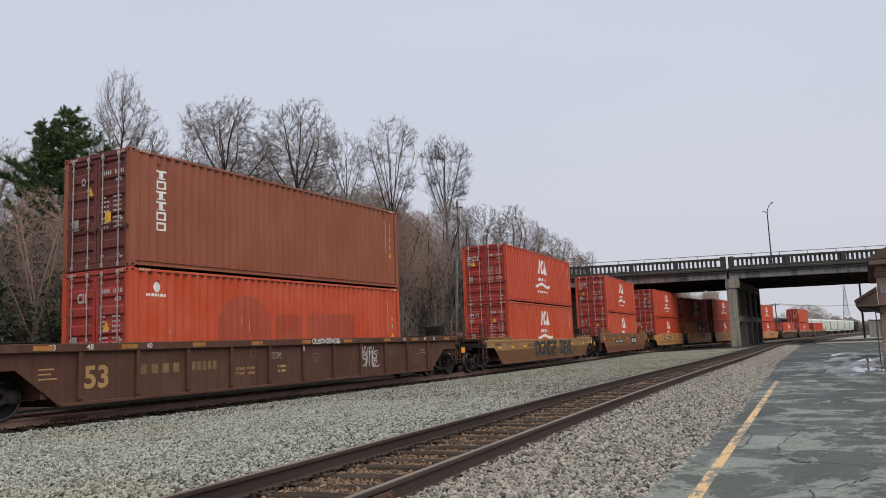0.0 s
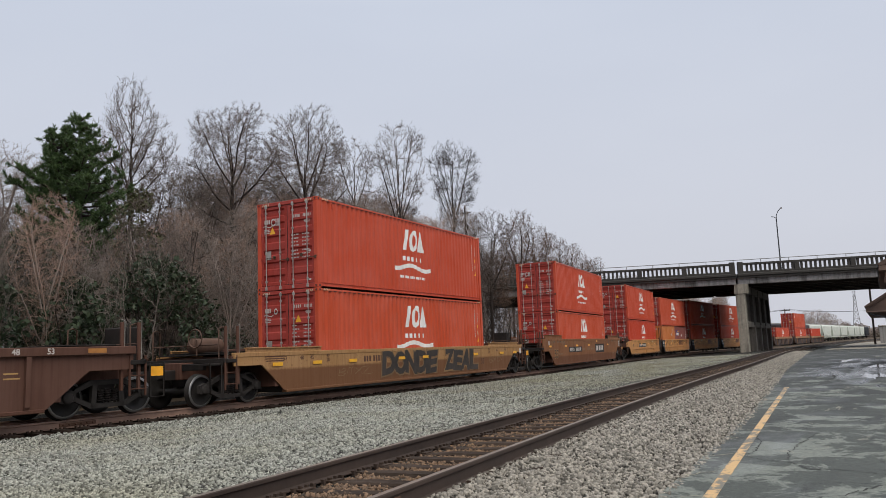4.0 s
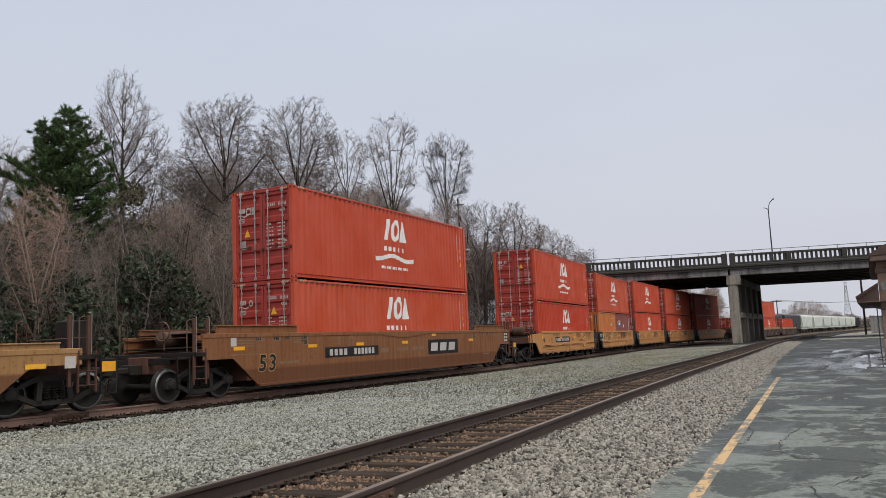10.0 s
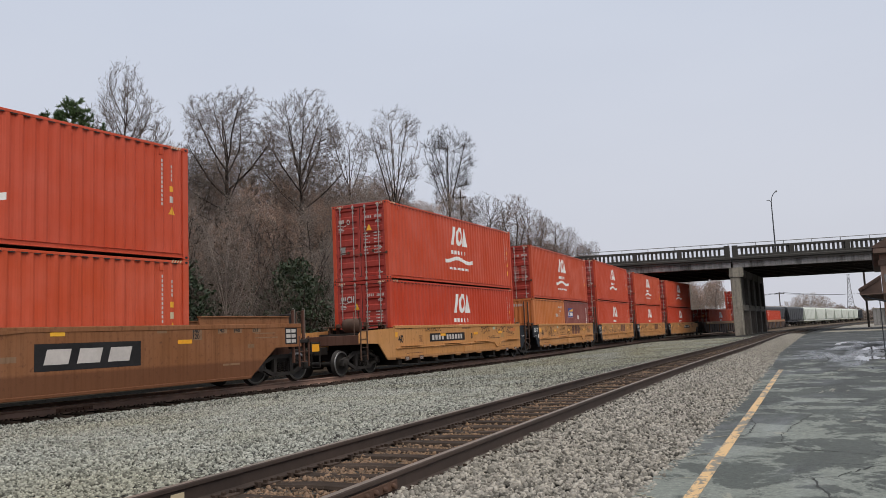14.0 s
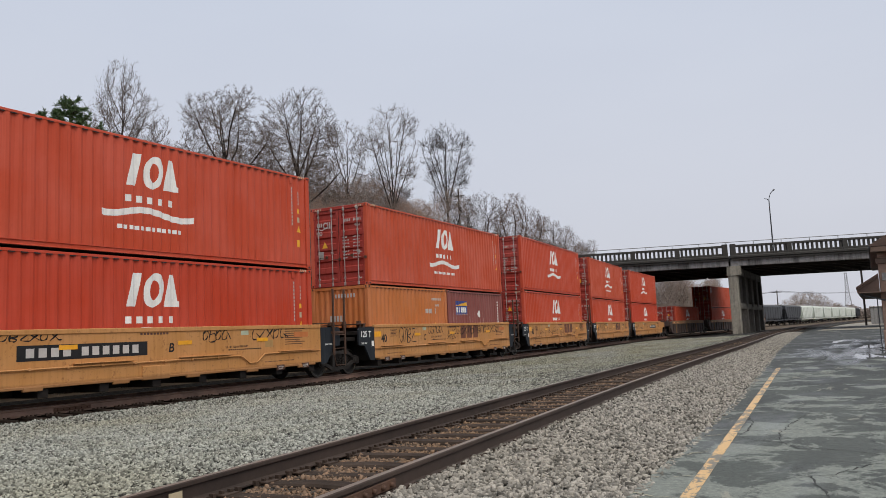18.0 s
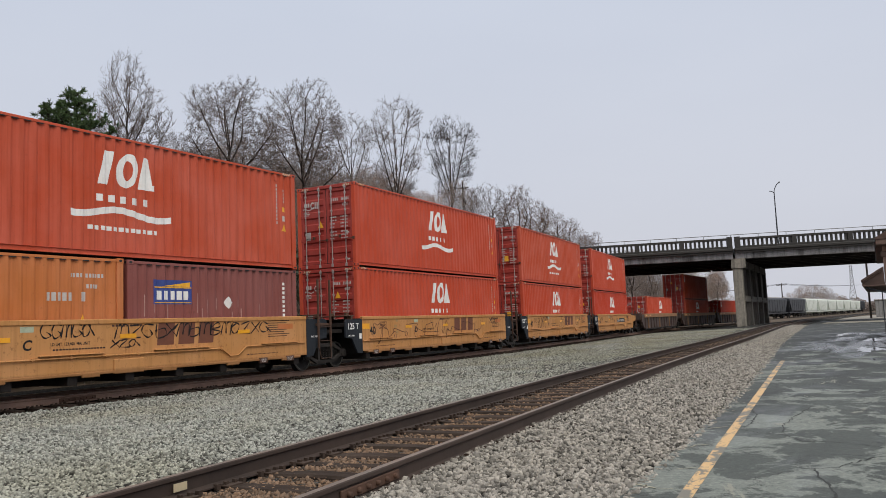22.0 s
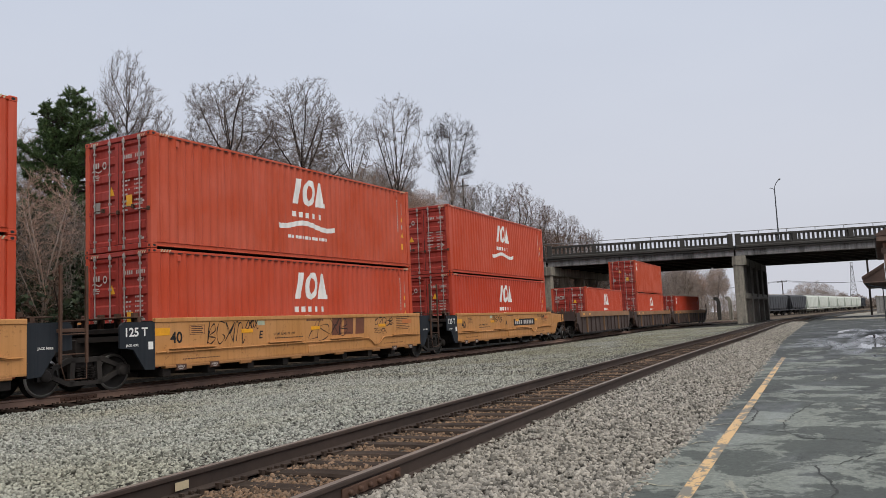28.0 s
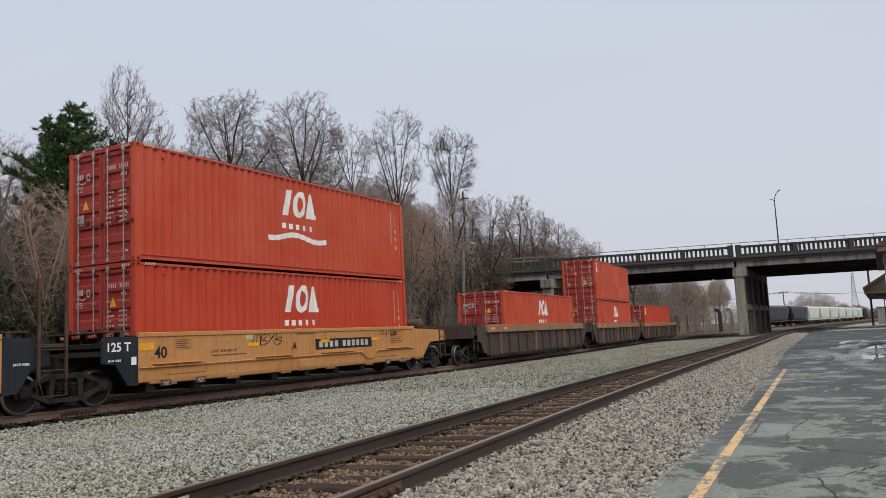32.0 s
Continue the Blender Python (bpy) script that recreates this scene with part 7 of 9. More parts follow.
        ladder(u, 1.42, -9.45, 0.55, 2.0, 0.42, 5, RUSTY)
        if k == 2:
            truck(u, 8.9, None)
            coupler(u, 9.3, 1)
            d = Mesh()
            d.box(-1.38, 1.38, 8.0, 9.6, 1.20, 1.34, 0.015)
            d.box(-1.4, -1.3, 9.4, 9.55, 1.2, 2.4, 0.01)
            d.box(1.3, 1.4, 9.4, 9.55, 1.2, 2.4, 0.01)
            d.box(-1.4, 1.4, 9.4, 9.5, 2.0, 2.06, 0.01)
            part("end_platform", d, CAR_DARK, u)
        if k == 1:
            stack(near_end, ("red ribbed container with a white emblem", RED, "emblem", 6), ("faded red ribbed container with a small white square", RED_OLD, "corner", 2))
        else:
            load(container("red ribbed container with a white emblem, alone in its well", C40, HC, RED if k == 0 else RED_DEEP, "emblem" if k == 0 else "corner", True, door_art=10 + k), near_end, 0)


RED_OLD_DARK = paint("dull_overpainted_red", (0.385, 0.066, 0.030), 0.65, 0.3, 0.4, 0.2)
BLOCK_BROWN = plain("red_brown_block_paint", (0.155, 0.052, 0.026), 0.65, 0, 0.25, 9, 0.0)
DOOR_TAN = plain("tan_wagon_lettering", (0.40, 0.235, 0.085), 0.65, 0, 0.2, 12, 0.0)


# ---- bridge ----
BRIDGE_O, BRIDGE_D, BRIDGE_SIZE = Vector((-11.5, 77.0, 0)), Vector((1.0, 0.30, 0)).normalized(), 1.17
BRIDGE_N = Vector((-BRIDGE_D.y, BRIDGE_D.x, 0))     # from the face away from the camera


def bridge():
    """Concrete road bridge: girders, ledge, parapet of balusters, two bents."""
    turn = math.atan2(BRIDGE_D.y, BRIDGE_D.x)
    m4 = Matrix.Translation(BRIDGE_O) @ Matrix.Rotation(turn, 4, "Z")     # own x along the bridge, y away
    # drawn at a smaller size, then enlarged to stand farther off
    larger = Matrix.Translation((0, 0, 1.45 * (1 - BRIDGE_SIZE))) @ Matrix.Scale(BRIDGE_SIZE, 4)
    br = empty("road_bridge", larger @ m4)
    tagged(br, "grey stained concrete road bridge with baluster parapets", "bridge")
    spans = [(-60.0, -34.6), (-34.4, -17.75), (-17.55, -0.1), (0.1, 24.9), (25.1, 50)]
    wide = 19.7
    for x0, x1 in spans:
        g = Mesh()
        g.box(x0, x1, 0.25, 0.75, 6.57, 7.20, 0.03)
        # left spans get paler concrete: the light on them is put into the colour
        part("edge_girder", g, GIRDER if x1 > -17 else CONCRETE_PALE, br)
        # inner girders coloured near-black for the shade of the soffit
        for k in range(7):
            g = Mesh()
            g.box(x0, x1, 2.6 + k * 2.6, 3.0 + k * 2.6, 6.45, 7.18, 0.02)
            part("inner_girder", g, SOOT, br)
        d = Mesh()
        d.prism([(0.0, 7.15), (wide, 7.15), (wide, 7.60), (0.0, 7.60), (-0.12, 7.52), (-0.12, 7.36), (0.02, 7.30)], "x", x0, x1)
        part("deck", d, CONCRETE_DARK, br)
    for side, y in ((0, -0.02), (1, wide - 0.35)):
        for x0, x1 in spans:
            t = Mesh()
            t.box(x0 + 0.45, x1 - 0.45, y, y + 0.35, 8.36, 8.56, 0.02)
            # left caps are a lighter grey for the same painted light
            part("parapet_cap", t, CONCRETE_DARK if x1 > -17 else CONCRETE_MID, br)
            t = Mesh()
            t.box(x0 + 0.45, x1 - 0.45, y + 0.02, y + 0.33, 7.60, 7.78, 0.02)
            part("parapet_base", t, CONCRETE_DARK, br)
            n = int((x1 - x0) / 5.2) + 1
            for k in range(n):
                a = x0 + 0.45 + (x1 - x0 - 0.9) * k / n
                b = x0 + 0.45 + (x1 - x0 - 0.9) * (k + 1) / n
                if k:
                    p = Mesh()
                    p.box(a - 0.22, a + 0.22, y - 0.01, y + 0.36, 7.6, 8.5, 0.02)
                    part("parapet_post", p, CONCRETE_DARK, br)
                if side == 0:
                    c = a + 0.42
                    while c < b - 0.3:
                        q = part("baluster", BALUSTER, CONCRETE_DARK, br)
                        q.matrix_basis = Matrix.Translation((c, y + 0.175, 0))
                        c += 0.40
            for e in (x0, x1):
                p = Mesh()
                p.box(e + (0.02 if e == x0 else -0.5), e + (0.5 if e == x0 else -0.02), y - 0.06, y + 0.40, 7.35, 8.66, 0.03)
                part("end_post", p, CONCRETE_DARK, br)
    part("top_handrail", Mesh().tube([(-60, 0.15, 8.86), (50, 0.15, 8.86)], 0.035, 6), POLE_GREY, br, "thin grey pipe rail over the parapet")
    x = -59.0
    while x < 50:
        part("rail_post", Mesh().tube([(x, 0.15, 8.5), (x, 0.15, 8.86)], 0.03, 6), POLE_GREY, br)
        x += 2.45
    # bents stand square to the tracks, askew to the deck
    askew = m4.inverted() @ Matrix.Translation(BRIDGE_O + Vector((0.33, 0, 0))) @ Matrix.Rotation(0.015, 4, "Z")

    def bent_part(name, mesh, mat, label=""):
        ob = part(name, mesh, mat, br, label)
        ob.matrix_basis = askew
        return ob
    w = Mesh()
    w.box(-0.60, 0.20, -0.10, 0.95, -0.1, 5.68, 0.05)
    bent_part("pier_column", w, CONCRETE, "weathered mossy concrete column")
    w = Mesh()
    w.prism([(-0.68, 5.68), (0.42, 5.68), (0.50, 5.85), (0.50, 6.56), (-0.62, 6.56), (-0.68, 5.85)], "y", -0.18, 1.0)
    bent_part("pier_cap", w, CONCRETE, "mossy concrete cap")
    # recessed columns and beams, darker upwards: deck shade put into the concrete
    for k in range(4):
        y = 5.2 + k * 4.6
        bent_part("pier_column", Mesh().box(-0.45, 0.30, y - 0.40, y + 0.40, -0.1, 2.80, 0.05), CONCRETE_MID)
        bent_part("pier_column", Mesh().box(-0.45, 0.30, y - 0.40, y + 0.40, 2.80, 6.45, 0.05), CONCRETE_SHADE, "upper column darkened with the deck's shade")
    for z0, z1, mat in ((2.55, 3.10, CONCRETE_MID), (5.75, 6.5, CONCRETE_SHADE), (-0.1, 0.25, CONCRETE_MID)):
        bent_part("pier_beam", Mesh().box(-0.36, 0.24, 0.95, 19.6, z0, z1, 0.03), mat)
    # panel wall carries the same painted shade
    bent_part("pier_wall", Mesh().box(-0.30, -0.02, 0.95, 19.4, 3.10, 5.75, 0.02), CONCRETE_SHADE, "panel wall darkened with the deck's shade")
    # bent on the wooded side
    for k in range(4):
        y = -4.8 + k * 4.8
        bent_part("pier_column", Mesh().box(-17.73, -16.83, y - 0.40, y + 0.40, -0.2, 5.68, 0.05), CONCRETE)
    bent_part("pier_cap", Mesh().box(-17.83, -16.73, -5.5, 14.0, 5.68, 6.56, 0.05), CONCRETE)
    c = Mesh()
    c.prism([(-0.2, -0.3), (-0.2, 6.4), (19.6, 6.4), (19.6, -0.3)], "x", -36.0, -34.0)
    part("abutment", c, CONCRETE_DARK, br)
    for k in range(4):
        part("pier_column", Mesh().box(24.4, 25.4, k * 5.2, k * 5.2 + 1.0, -0.1, 6.5, 0.05), CONCRETE, br)
    # lamp standard on the deck
    l = empty("street_lamp", larger @ m4 @ Matrix.Translation((4.10, 0.9, 7.6)))
    tagged(l, "slender grey street lamp on the bridge deck", "street lamp")
    pole = Mesh()
    pole.tube([(0, 0, 0), (0, 0, 5.15)], [0.072, 0.045], 8)
    part("pole", pole, POLE_DARK, l)
    arm = Mesh()
    arm.tube([(0, 0, 5.1), (0.04, -0.08, 5.4), (0.16, -0.25, 5.72), (0.34, -0.55, 5.92)], 0.035, 6)
    arm.tube([(0, 0, 5.08), (-0.22, -0.15, 5.20), (-0.46, -0.3, 5.22)], 0.032, 6)
    part("arm", arm, POLE_DARK, l)
    hd = Mesh()
    hd.prism([(-0.07, 0.0), (0.07, 0.0), (0.05, 0.09), (-0.05, 0.09)], "y", -0.45, 0.05)
    part("lamp_head", hd, POLE_GREY, l).matrix_basis = Matrix.Translation((0.34, -0.55, 5.87))


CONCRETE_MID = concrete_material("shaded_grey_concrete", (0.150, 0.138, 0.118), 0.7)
POLE_DARK = plain("dark_pole_metal", (0.06, 0.065, 0.07), 0.5, 0.4, 0.2, 3, 0.05)


def baluster_mesh():
    m = Mesh()
    m.box(-0.10, 0.10, -0.10, 0.10, 7.77, 8.37, 0.025)
    return m.data("baluster")


BALUSTER = baluster_mesh()


# ---- trees ----
def colonize(seed, points, stems, step=0.02, reach=0.30, kill=0.05, up=0.2, wander=0.10, fan=0.0, hub=0.3, rounds=150):
    """Branches that grow from the stems towards free points of the crown: nodes and the parent of each."""
    r = random.Random(seed)
    nodes, parent, born = [], [], []
    for line in stems:
        first = Vector(line[0])
        root = min(range(len(nodes)), key=lambda i: (nodes[i] - first).length) if nodes else -1
        if root >= 0 and (nodes[root] - first).length > 0.08:
            root = -1
        for k, p in enumerate(line):
            nodes.append(Vector(p))
            parent.append(len(nodes) - 2 if k else root)
            born.append(0)
    free = [Vector(p) for p in points]
    for _ in range(rounds):
        tree = kdtree.KDTree(len(nodes))
        for i, p in enumerate(nodes):
            tree.insert(p, i)
        tree.balance()
        pull = {}
        for q in free:
            co, i, d = tree.find(q)
            if d < reach:
                pull[i] = pull.get(i, Vector()) + (q - co).normalized()
        fresh = []
        for i, d in pull.items():
            if born[i] > 2 or d.length < 1e-4:
                continue
            away = nodes[i] - Vector((0, 0, hub))
            way = d.normalized() + away.normalized() * fan + Vector((r.gauss(0, wander), r.gauss(0, wander), up + r.gauss(0, wander)))
            p = nodes[i] + way.normalized() * step
            born[i] += 1
            fresh.append((p, i))
        if not fresh:
            break
        near = kdtree.KDTree(len(fresh))
        for k, (p, i) in enumerate(fresh):
            nodes.append(p)
            parent.append(i)
            born.append(0)
            near.insert(p, k)
        near.balance()
        free = [q for q in free if near.find(q)[2] > kill]
        if not free:
            break
    return np.array([tuple(p) for p in nodes]), np.array(parent)


def sticks(p0, p1, r0, r1, n):
    """Tapered n-sided sticks between pairs of points, as corners and quads."""
    d = p1 - p0
    d /= np.maximum(np.linalg.norm(d, axis=1), 1e-9)[:, None]
    a = np.cross(d, np.array((0.31, 0.17, 0.93)))
    a /= np.maximum(np.linalg.norm(a, axis=1), 1e-9)[:, None]
    b = np.cross(a, d)
    t = 2 * math.pi * np.arange(n) / n
    ring = a[:, None] * np.cos(t)[None, :, None] + b[:, None] * np.sin(t)[None, :, None]
    v = np.concatenate([p0[:, None] + ring * r0[:, None, None], p1[:, None] + ring * r1[:, None, None]], 1)
    k = np.arange(n)
    quad = np.stack([k, (k + 1) % n, n + (k + 1) % n, n + k], -1)
    f = (quad[None] + (2 * n * np.arange(len(p0)))[:, None, None]).reshape(-1, 4)
    return v.reshape(-1, 3), f


def joined(pieces):
    vs, fs, n = [], [], 0
    for v, f in pieces:
        vs.append(v)
        fs.append(f + n)
        n += len(v)
    return np.concatenate(vs), np.concatenate(fs)


def grow(seed, points, stems, tip=0.00055, power=2.2, twigs=3, length=0.035, steep=0.5, fork=2, limit=6.0, **kw):
    """A bare tree one metre high: (thick, fine) arrays of corners and quads, the twigs set on the outer shoots."""
    nodes, parent = colonize(seed, points, stems, **kw)
    r = np.random.RandomState(seed)
    flow = np.zeros(len(nodes))
    for i in range(len(nodes) - 1, -1, -1):
        if flow[i] == 0:
            flow[i] = 1.0
        if parent[i] >= 0:
            flow[parent[i]] += flow[i]
    rad = tip * flow ** (1 / power)
    kids = np.where(parent >= 0)[0]
    p0, p1 = nodes[parent[kids]], nodes[kids]
    r0, r1 = np.minimum(rad[parent[kids]], rad[kids] * 1.5), rad[kids]
    stout = r1 > tip * 3.2
    thick = sticks(p0[stout], p1[stout], r0[stout], r1[stout], 6)
    pieces = [sticks(p0[~stout], p1[~stout], r0[~stout], r1[~stout], 3)]
    outer = flow[kids] < limit
    base, along = p0[outer], p1[outer] - p0[outer]
    along /= np.maximum(np.linalg.norm(along, axis=1), 1e-9)[:, None]
    for _ in range(twigs):
        m = len(base)
        q = base + along * r.uniform(0, 0.02, (m, 1))
        d = along * 0.75 + r.normal(size=(m, 3)) * 0.55 + np.array((0, 0, steep))
        d /= np.linalg.norm(d, axis=1)[:, None]
        ln = length * r.uniform(0.4, 1.15, (m, 1))
        mid = q + d * ln * 0.5
        d2 = d + r.normal(size=(m, 3)) * 0.28 + np.array((0, 0, steep * 0.35))
        d2 /= np.linalg.norm(d2, axis=1)[:, None]
        end = mid + d2 * ln * 0.5
        one = np.ones(m)
        pieces.append(sticks(q, mid, one * tip * 0.85, one * tip * 0.7, 3))
        pieces.append(sticks(mid, end, one * tip * 0.7, one * tip * 0.45, 3))
        for _ in range(fork):
            s = q + (end - q) * r.uniform(0.25, 0.9, (m, 1))
            d3 = d + r.normal(size=(m, 3)) * 0.65 + np.array((0, 0, steep * 0.5))
            d3 /= np.linalg.norm(d3, axis=1)[:, None]
            pieces.append(sticks(s, s + d3 * ln * r.uniform(0.25, 0.6, (m, 1)), one * tip * 0.6, one * tip * 0.4, 3))
    return thick, joined(pieces)


def crown_points(seed, n, half_width, z0, z1, lobes=0, hollow=0.0):
    """Points that fill a crown whose half width at a height is half_width(u), u from 0 at its foot to 1 at its top."""
    r = np.random.RandomState(seed)
    heads = []
    for _ in range(lobes):
        u, a = r.uniform(0.15, 0.92), r.uniform(0, 6.283)
        w = half_width(u) * 0.74
        heads.append((w * math.cos(a), w * math.sin(a), z0 + (z1 - z0) * u, half_width(0.55) * r.uniform(0.30, 0.50)))
    out = []
    while len(out) < n:
        u, a, q = r.random_sample(), r.uniform(0, 6.283), math.sqrt(r.random_sample())
        w = half_width(u)
        if r.random_sample() > w / half_width(0.55) or q < hollow * r.random_sample():
            continue
        p = (w * q * math.cos(a), w * q * math.sin(a), z0 + (z1 - z0) * u)
        if heads and r.random_sample() < 0.85:
            c = heads[r.randint(len(heads))]
            d = r.normal(size=3)
            d *= c[3] * r.uniform(0.5, 1.0) / np.linalg.norm(d)
            p = (c[0] + d[0], c[1] + d[1], min(z1, c[2] + d[2] * 1.1))
        out.append(p)
    return out


def straight(top, lean=(0, 0), n=8, foot=(0, 0), sway=0.0015):
    """A stem from the ground to a height, leaning a little."""
    return [(foot[0] + lean[0] * (k / n) ** 1.4 + sway * math.sin(2.1 * k), foot[1] + lean[1] * (k / n) ** 1.4 + sway * math.cos(1.7 * k), -0.015 + (top + 0.015) * k / n) for k in range(n + 1)]


def limb(root, azimuth, lean, length, n=14, rise=0.5, sway=0.012, seed=0):
    """A main limb from a point of the trunk: it leaves at a lean from upright and bends up or out along its way."""
    r = random.Random(seed)
    p, out = Vector(root), [tuple(root)]
    for k in range(n):
        a = lean * (1 - rise * k / n)
        d = Vector((math.sin(a) * math.cos(azimuth), math.sin(a) * math.sin(azimuth), math.cos(a)))
        azimuth += r.gauss(0, 0.10)
        p = p + (d + Vector((r.gauss(0, 1), r.gauss(0, 1), r.gauss(0, 0.6))) * sway * 4).normalized() * length / n
        out.append(tuple(p))
    return out


def framework(seed, trunk, limbs, z0, z1, lean0, lean1, length0, length1, rise=0.5):
    """A trunk and its main limbs, spread round it from a height z0 to z1."""
    r = random.Random(seed)
    out = [straight(trunk, n=max(8, int(trunk / 0.02)))]
    for k in range(limbs):
        f = (k + r.uniform(0.2, 0.8)) / limbs
        z = z0 + (z1 - z0) * f
        out.append(limb((0.0, 0.0, z), k * 2.4 + r.uniform(-0.3, 0.3), lean0 + (lean1 - lean0) * f, (length0 + (length1 - length0) * f) * r.uniform(0.85, 1.1), rise=rise, seed=seed + k))
    return out


TREE_KINDS = {}


def tree_kind(key, *args, **kw):
    (tv, tf), (fv, ff) = grow(*args, **kw)
    top = np.percentile(fv[:, 2], 99.8)
    TREE_KINDS[key] = (array_mesh("trunk", tv / top, tf, True), array_mesh("crown", fv / top, ff))


def under_deck(x, y):
    """Whether a tree here would stand in the bridge or on the clear ground before it."""
    off = (Vector((x, y, 0)) - BRIDGE_O * BRIDGE_SIZE).dot(BRIDGE_N)
    return -1.5 < off < 25.5 or (y > 60 and off < 0 and -x < 0.475 * y)


def bare_tree(key, x, y, height, wide, turn, bark, twigs, label, group="bare trees behind the train", base=0.0, withered=0):
    if under_deck(x, y):        # such a tree stands behind the bridge instead
        x, y, height = x * 1.42, y * 1.42, height * 1.40
        if under_deck(x, y):
            return None
    t = empty("bare_tree", Matrix.LocRotScale((x, y, base), Euler((0, 0, turn)), (height * wide, height * wide, height)))
    tagged(t, label, "tree", group)
    trunk, crown = TREE_KINDS[key]
    part("trunk", trunk, bark, t)
    part("crown", crown, twigs, t)
    if withered:        # a few brown leaves still hang on
        r = random.Random(withered)
        spots = []
        for _ in range(9):
            a, q, z = r.uniform(0, 6.283), r.uniform(0.04, 0.13), r.uniform(0.62, 0.84)
            spots.append((q * math.cos(a), q * math.sin(a), z, r.uniform(0.02, 0.05)))
        v, f = leaf_cloud(withered, spots, 60000, 0.0021, 0.5)
        part("withered_leaves", array_mesh("withered_leaves", v, f), DEAD_LEAF, t, "brown withered leaves")["kind"] = "stuff"
    return t


def leaf_cloud(seed, clumps, leaves, size, flat=0.5):
    """Leaves in clumps: clumps are (x, y, z, radius). Quads, each turned its own way."""
    r = np.random.RandomState(seed)
    vs = []
    for cx, cy, cz, cr in clumps:
        n = max(3, int(leaves * cr * cr))
        d = r.normal(size=(n, 3))
        d /= np.linalg.norm(d, axis=1)[:, None]
        c = np.array((cx, cy, cz)) + d * (cr * r.uniform(0.45, 1.0, (n, 1)))
        a = r.normal(size=(n, 3))
        a /= np.linalg.norm(a, axis=1)[:, None]
        b = np.cross(a, r.normal(size=(n, 3)))
        b /= np.linalg.norm(b, axis=1)[:, None]
        s = size * r.uniform(0.6, 1.3, (n, 1))
        a, b = a * s, b * s * flat
        vs.append(np.stack([c - a, c + b, c + a, c - b], 1))
    v = np.concatenate(vs).reshape(-1, 3)
    return v, np.arange(len(v), dtype=np.int32).reshape(-1, 4)


def needle_tufts(seed, spots, size, needles=62):
    """Brushes of stiff needles round the tips of shoots: spots are (point, direction, scale)."""
    r = np.random.RandomState(seed)
    vs = []
    for p, d, k in spots:
        w = r.normal(size=(needles, 3)) * 0.75 + np.array(d) * 0.9 + np.array((0, 0, 0.25))
        w /= np.linalg.norm(w, axis=1)[:, None]
        c = np.array(p) + np.array(d) * (r.uniform(-0.9, 0.25, (needles, 1)) * size * k)
        side = np.cross(w, r.normal(size=(needles, 3)))
        side /= np.linalg.norm(side, axis=1)[:, None]
        ln, th = size * k * r.uniform(0.6, 1.1, (needles, 1)), size * k * 0.055
        vs.append(np.stack([c - side * th, c + w * ln * 0.5 - side * th * 1.2, c + w * ln, c + side * th], 1))
    v = np.concatenate(vs).reshape(-1, 3)
    return v, np.arange(len(v), dtype=np.int32).reshape(-1, 4)


def pine(x, y, height, width, seed, label):
    """A pine with two leaders, tiers of upswept limbs and tufted shoots, open between the tiers."""
    r = random.Random(seed)
    t = empty("pine_tree", pose(x, y, 0))
    tagged(t, label, "tree", "evergreens behind the train")
    m = Mesh()
    m.tube([(0, 0, -0.2), (0.1, 0.05, height * 0.5), (0, 0, height * 0.97)], [0.26, 0.17, 0.03], 8)
    m.tube([(0.05, 0.02, height * 0.52), (-0.35, -0.5, height * 0.66), (-0.62, -0.86, height * 0.93)], [0.13, 0.10, 0.025], 7)
    part("trunk", m, BARK_DARK, t)
    limbs, tufts = Mesh(), []
    for cx, cy, top, share, n in ((0.0, 0.0, height, 1.0, 78), (-0.60, -0.85, height * 0.945, 0.62, 34)):
        for k in range(n):
            f = (k + r.random()) / n
            drop = (1 - f) * height * (0.52 if share == 1 else 0.26)
            z = top - 0.10 - drop
            full = share * min(width / 2, 0.22 + 0.74 * drop ** 0.86)
            reach = full * r.uniform(0.62, 1.08)
            a = k * 2.4 + r.uniform(-0.35, 0.35)
            root = Vector((cx * max(0.0, 1 - drop / 4), cy * max(0.0, 1 - drop / 4), z))
            way = Vector((math.cos(a), math.sin(a), 0))
            tip = root + way * reach + Vector((0, 0, reach * r.uniform(0.12, 0.42)))
            bow = root.lerp(tip, 0.55) - Vector((0, 0, 0.10 * reach))
            limbs.tube([root, bow, tip], [0.045, 0.03, 0.012], 4)
            for j in range(max(5, int(12 * reach))):
                g = 0.30 + 0.70 * (j + r.random()) / max(5, int(12 * reach))
                q = root.lerp(bow, g / 0.55) if g < 0.55 else bow.lerp(tip, (g - 0.55) / 0.45)
                out = (way * 0.5 + Vector((r.uniform(-1, 1), r.uniform(-1, 1), r.uniform(0.1, 1.1)))).normalized()
                e = q + out * r.uniform(0.12, 0.42)
                limbs.tube([q, e], [0.012, 0.008], 3)
                tufts.append((tuple(e), tuple(out), r.uniform(0.75, 1.25)))
    part("limb_frame", limbs, BARK_DARK, t)
    v, f = needle_tufts(seed, tufts, 0.19)
    part("crown", array_mesh("crown", v, f), NEEDLES, t)
    return t


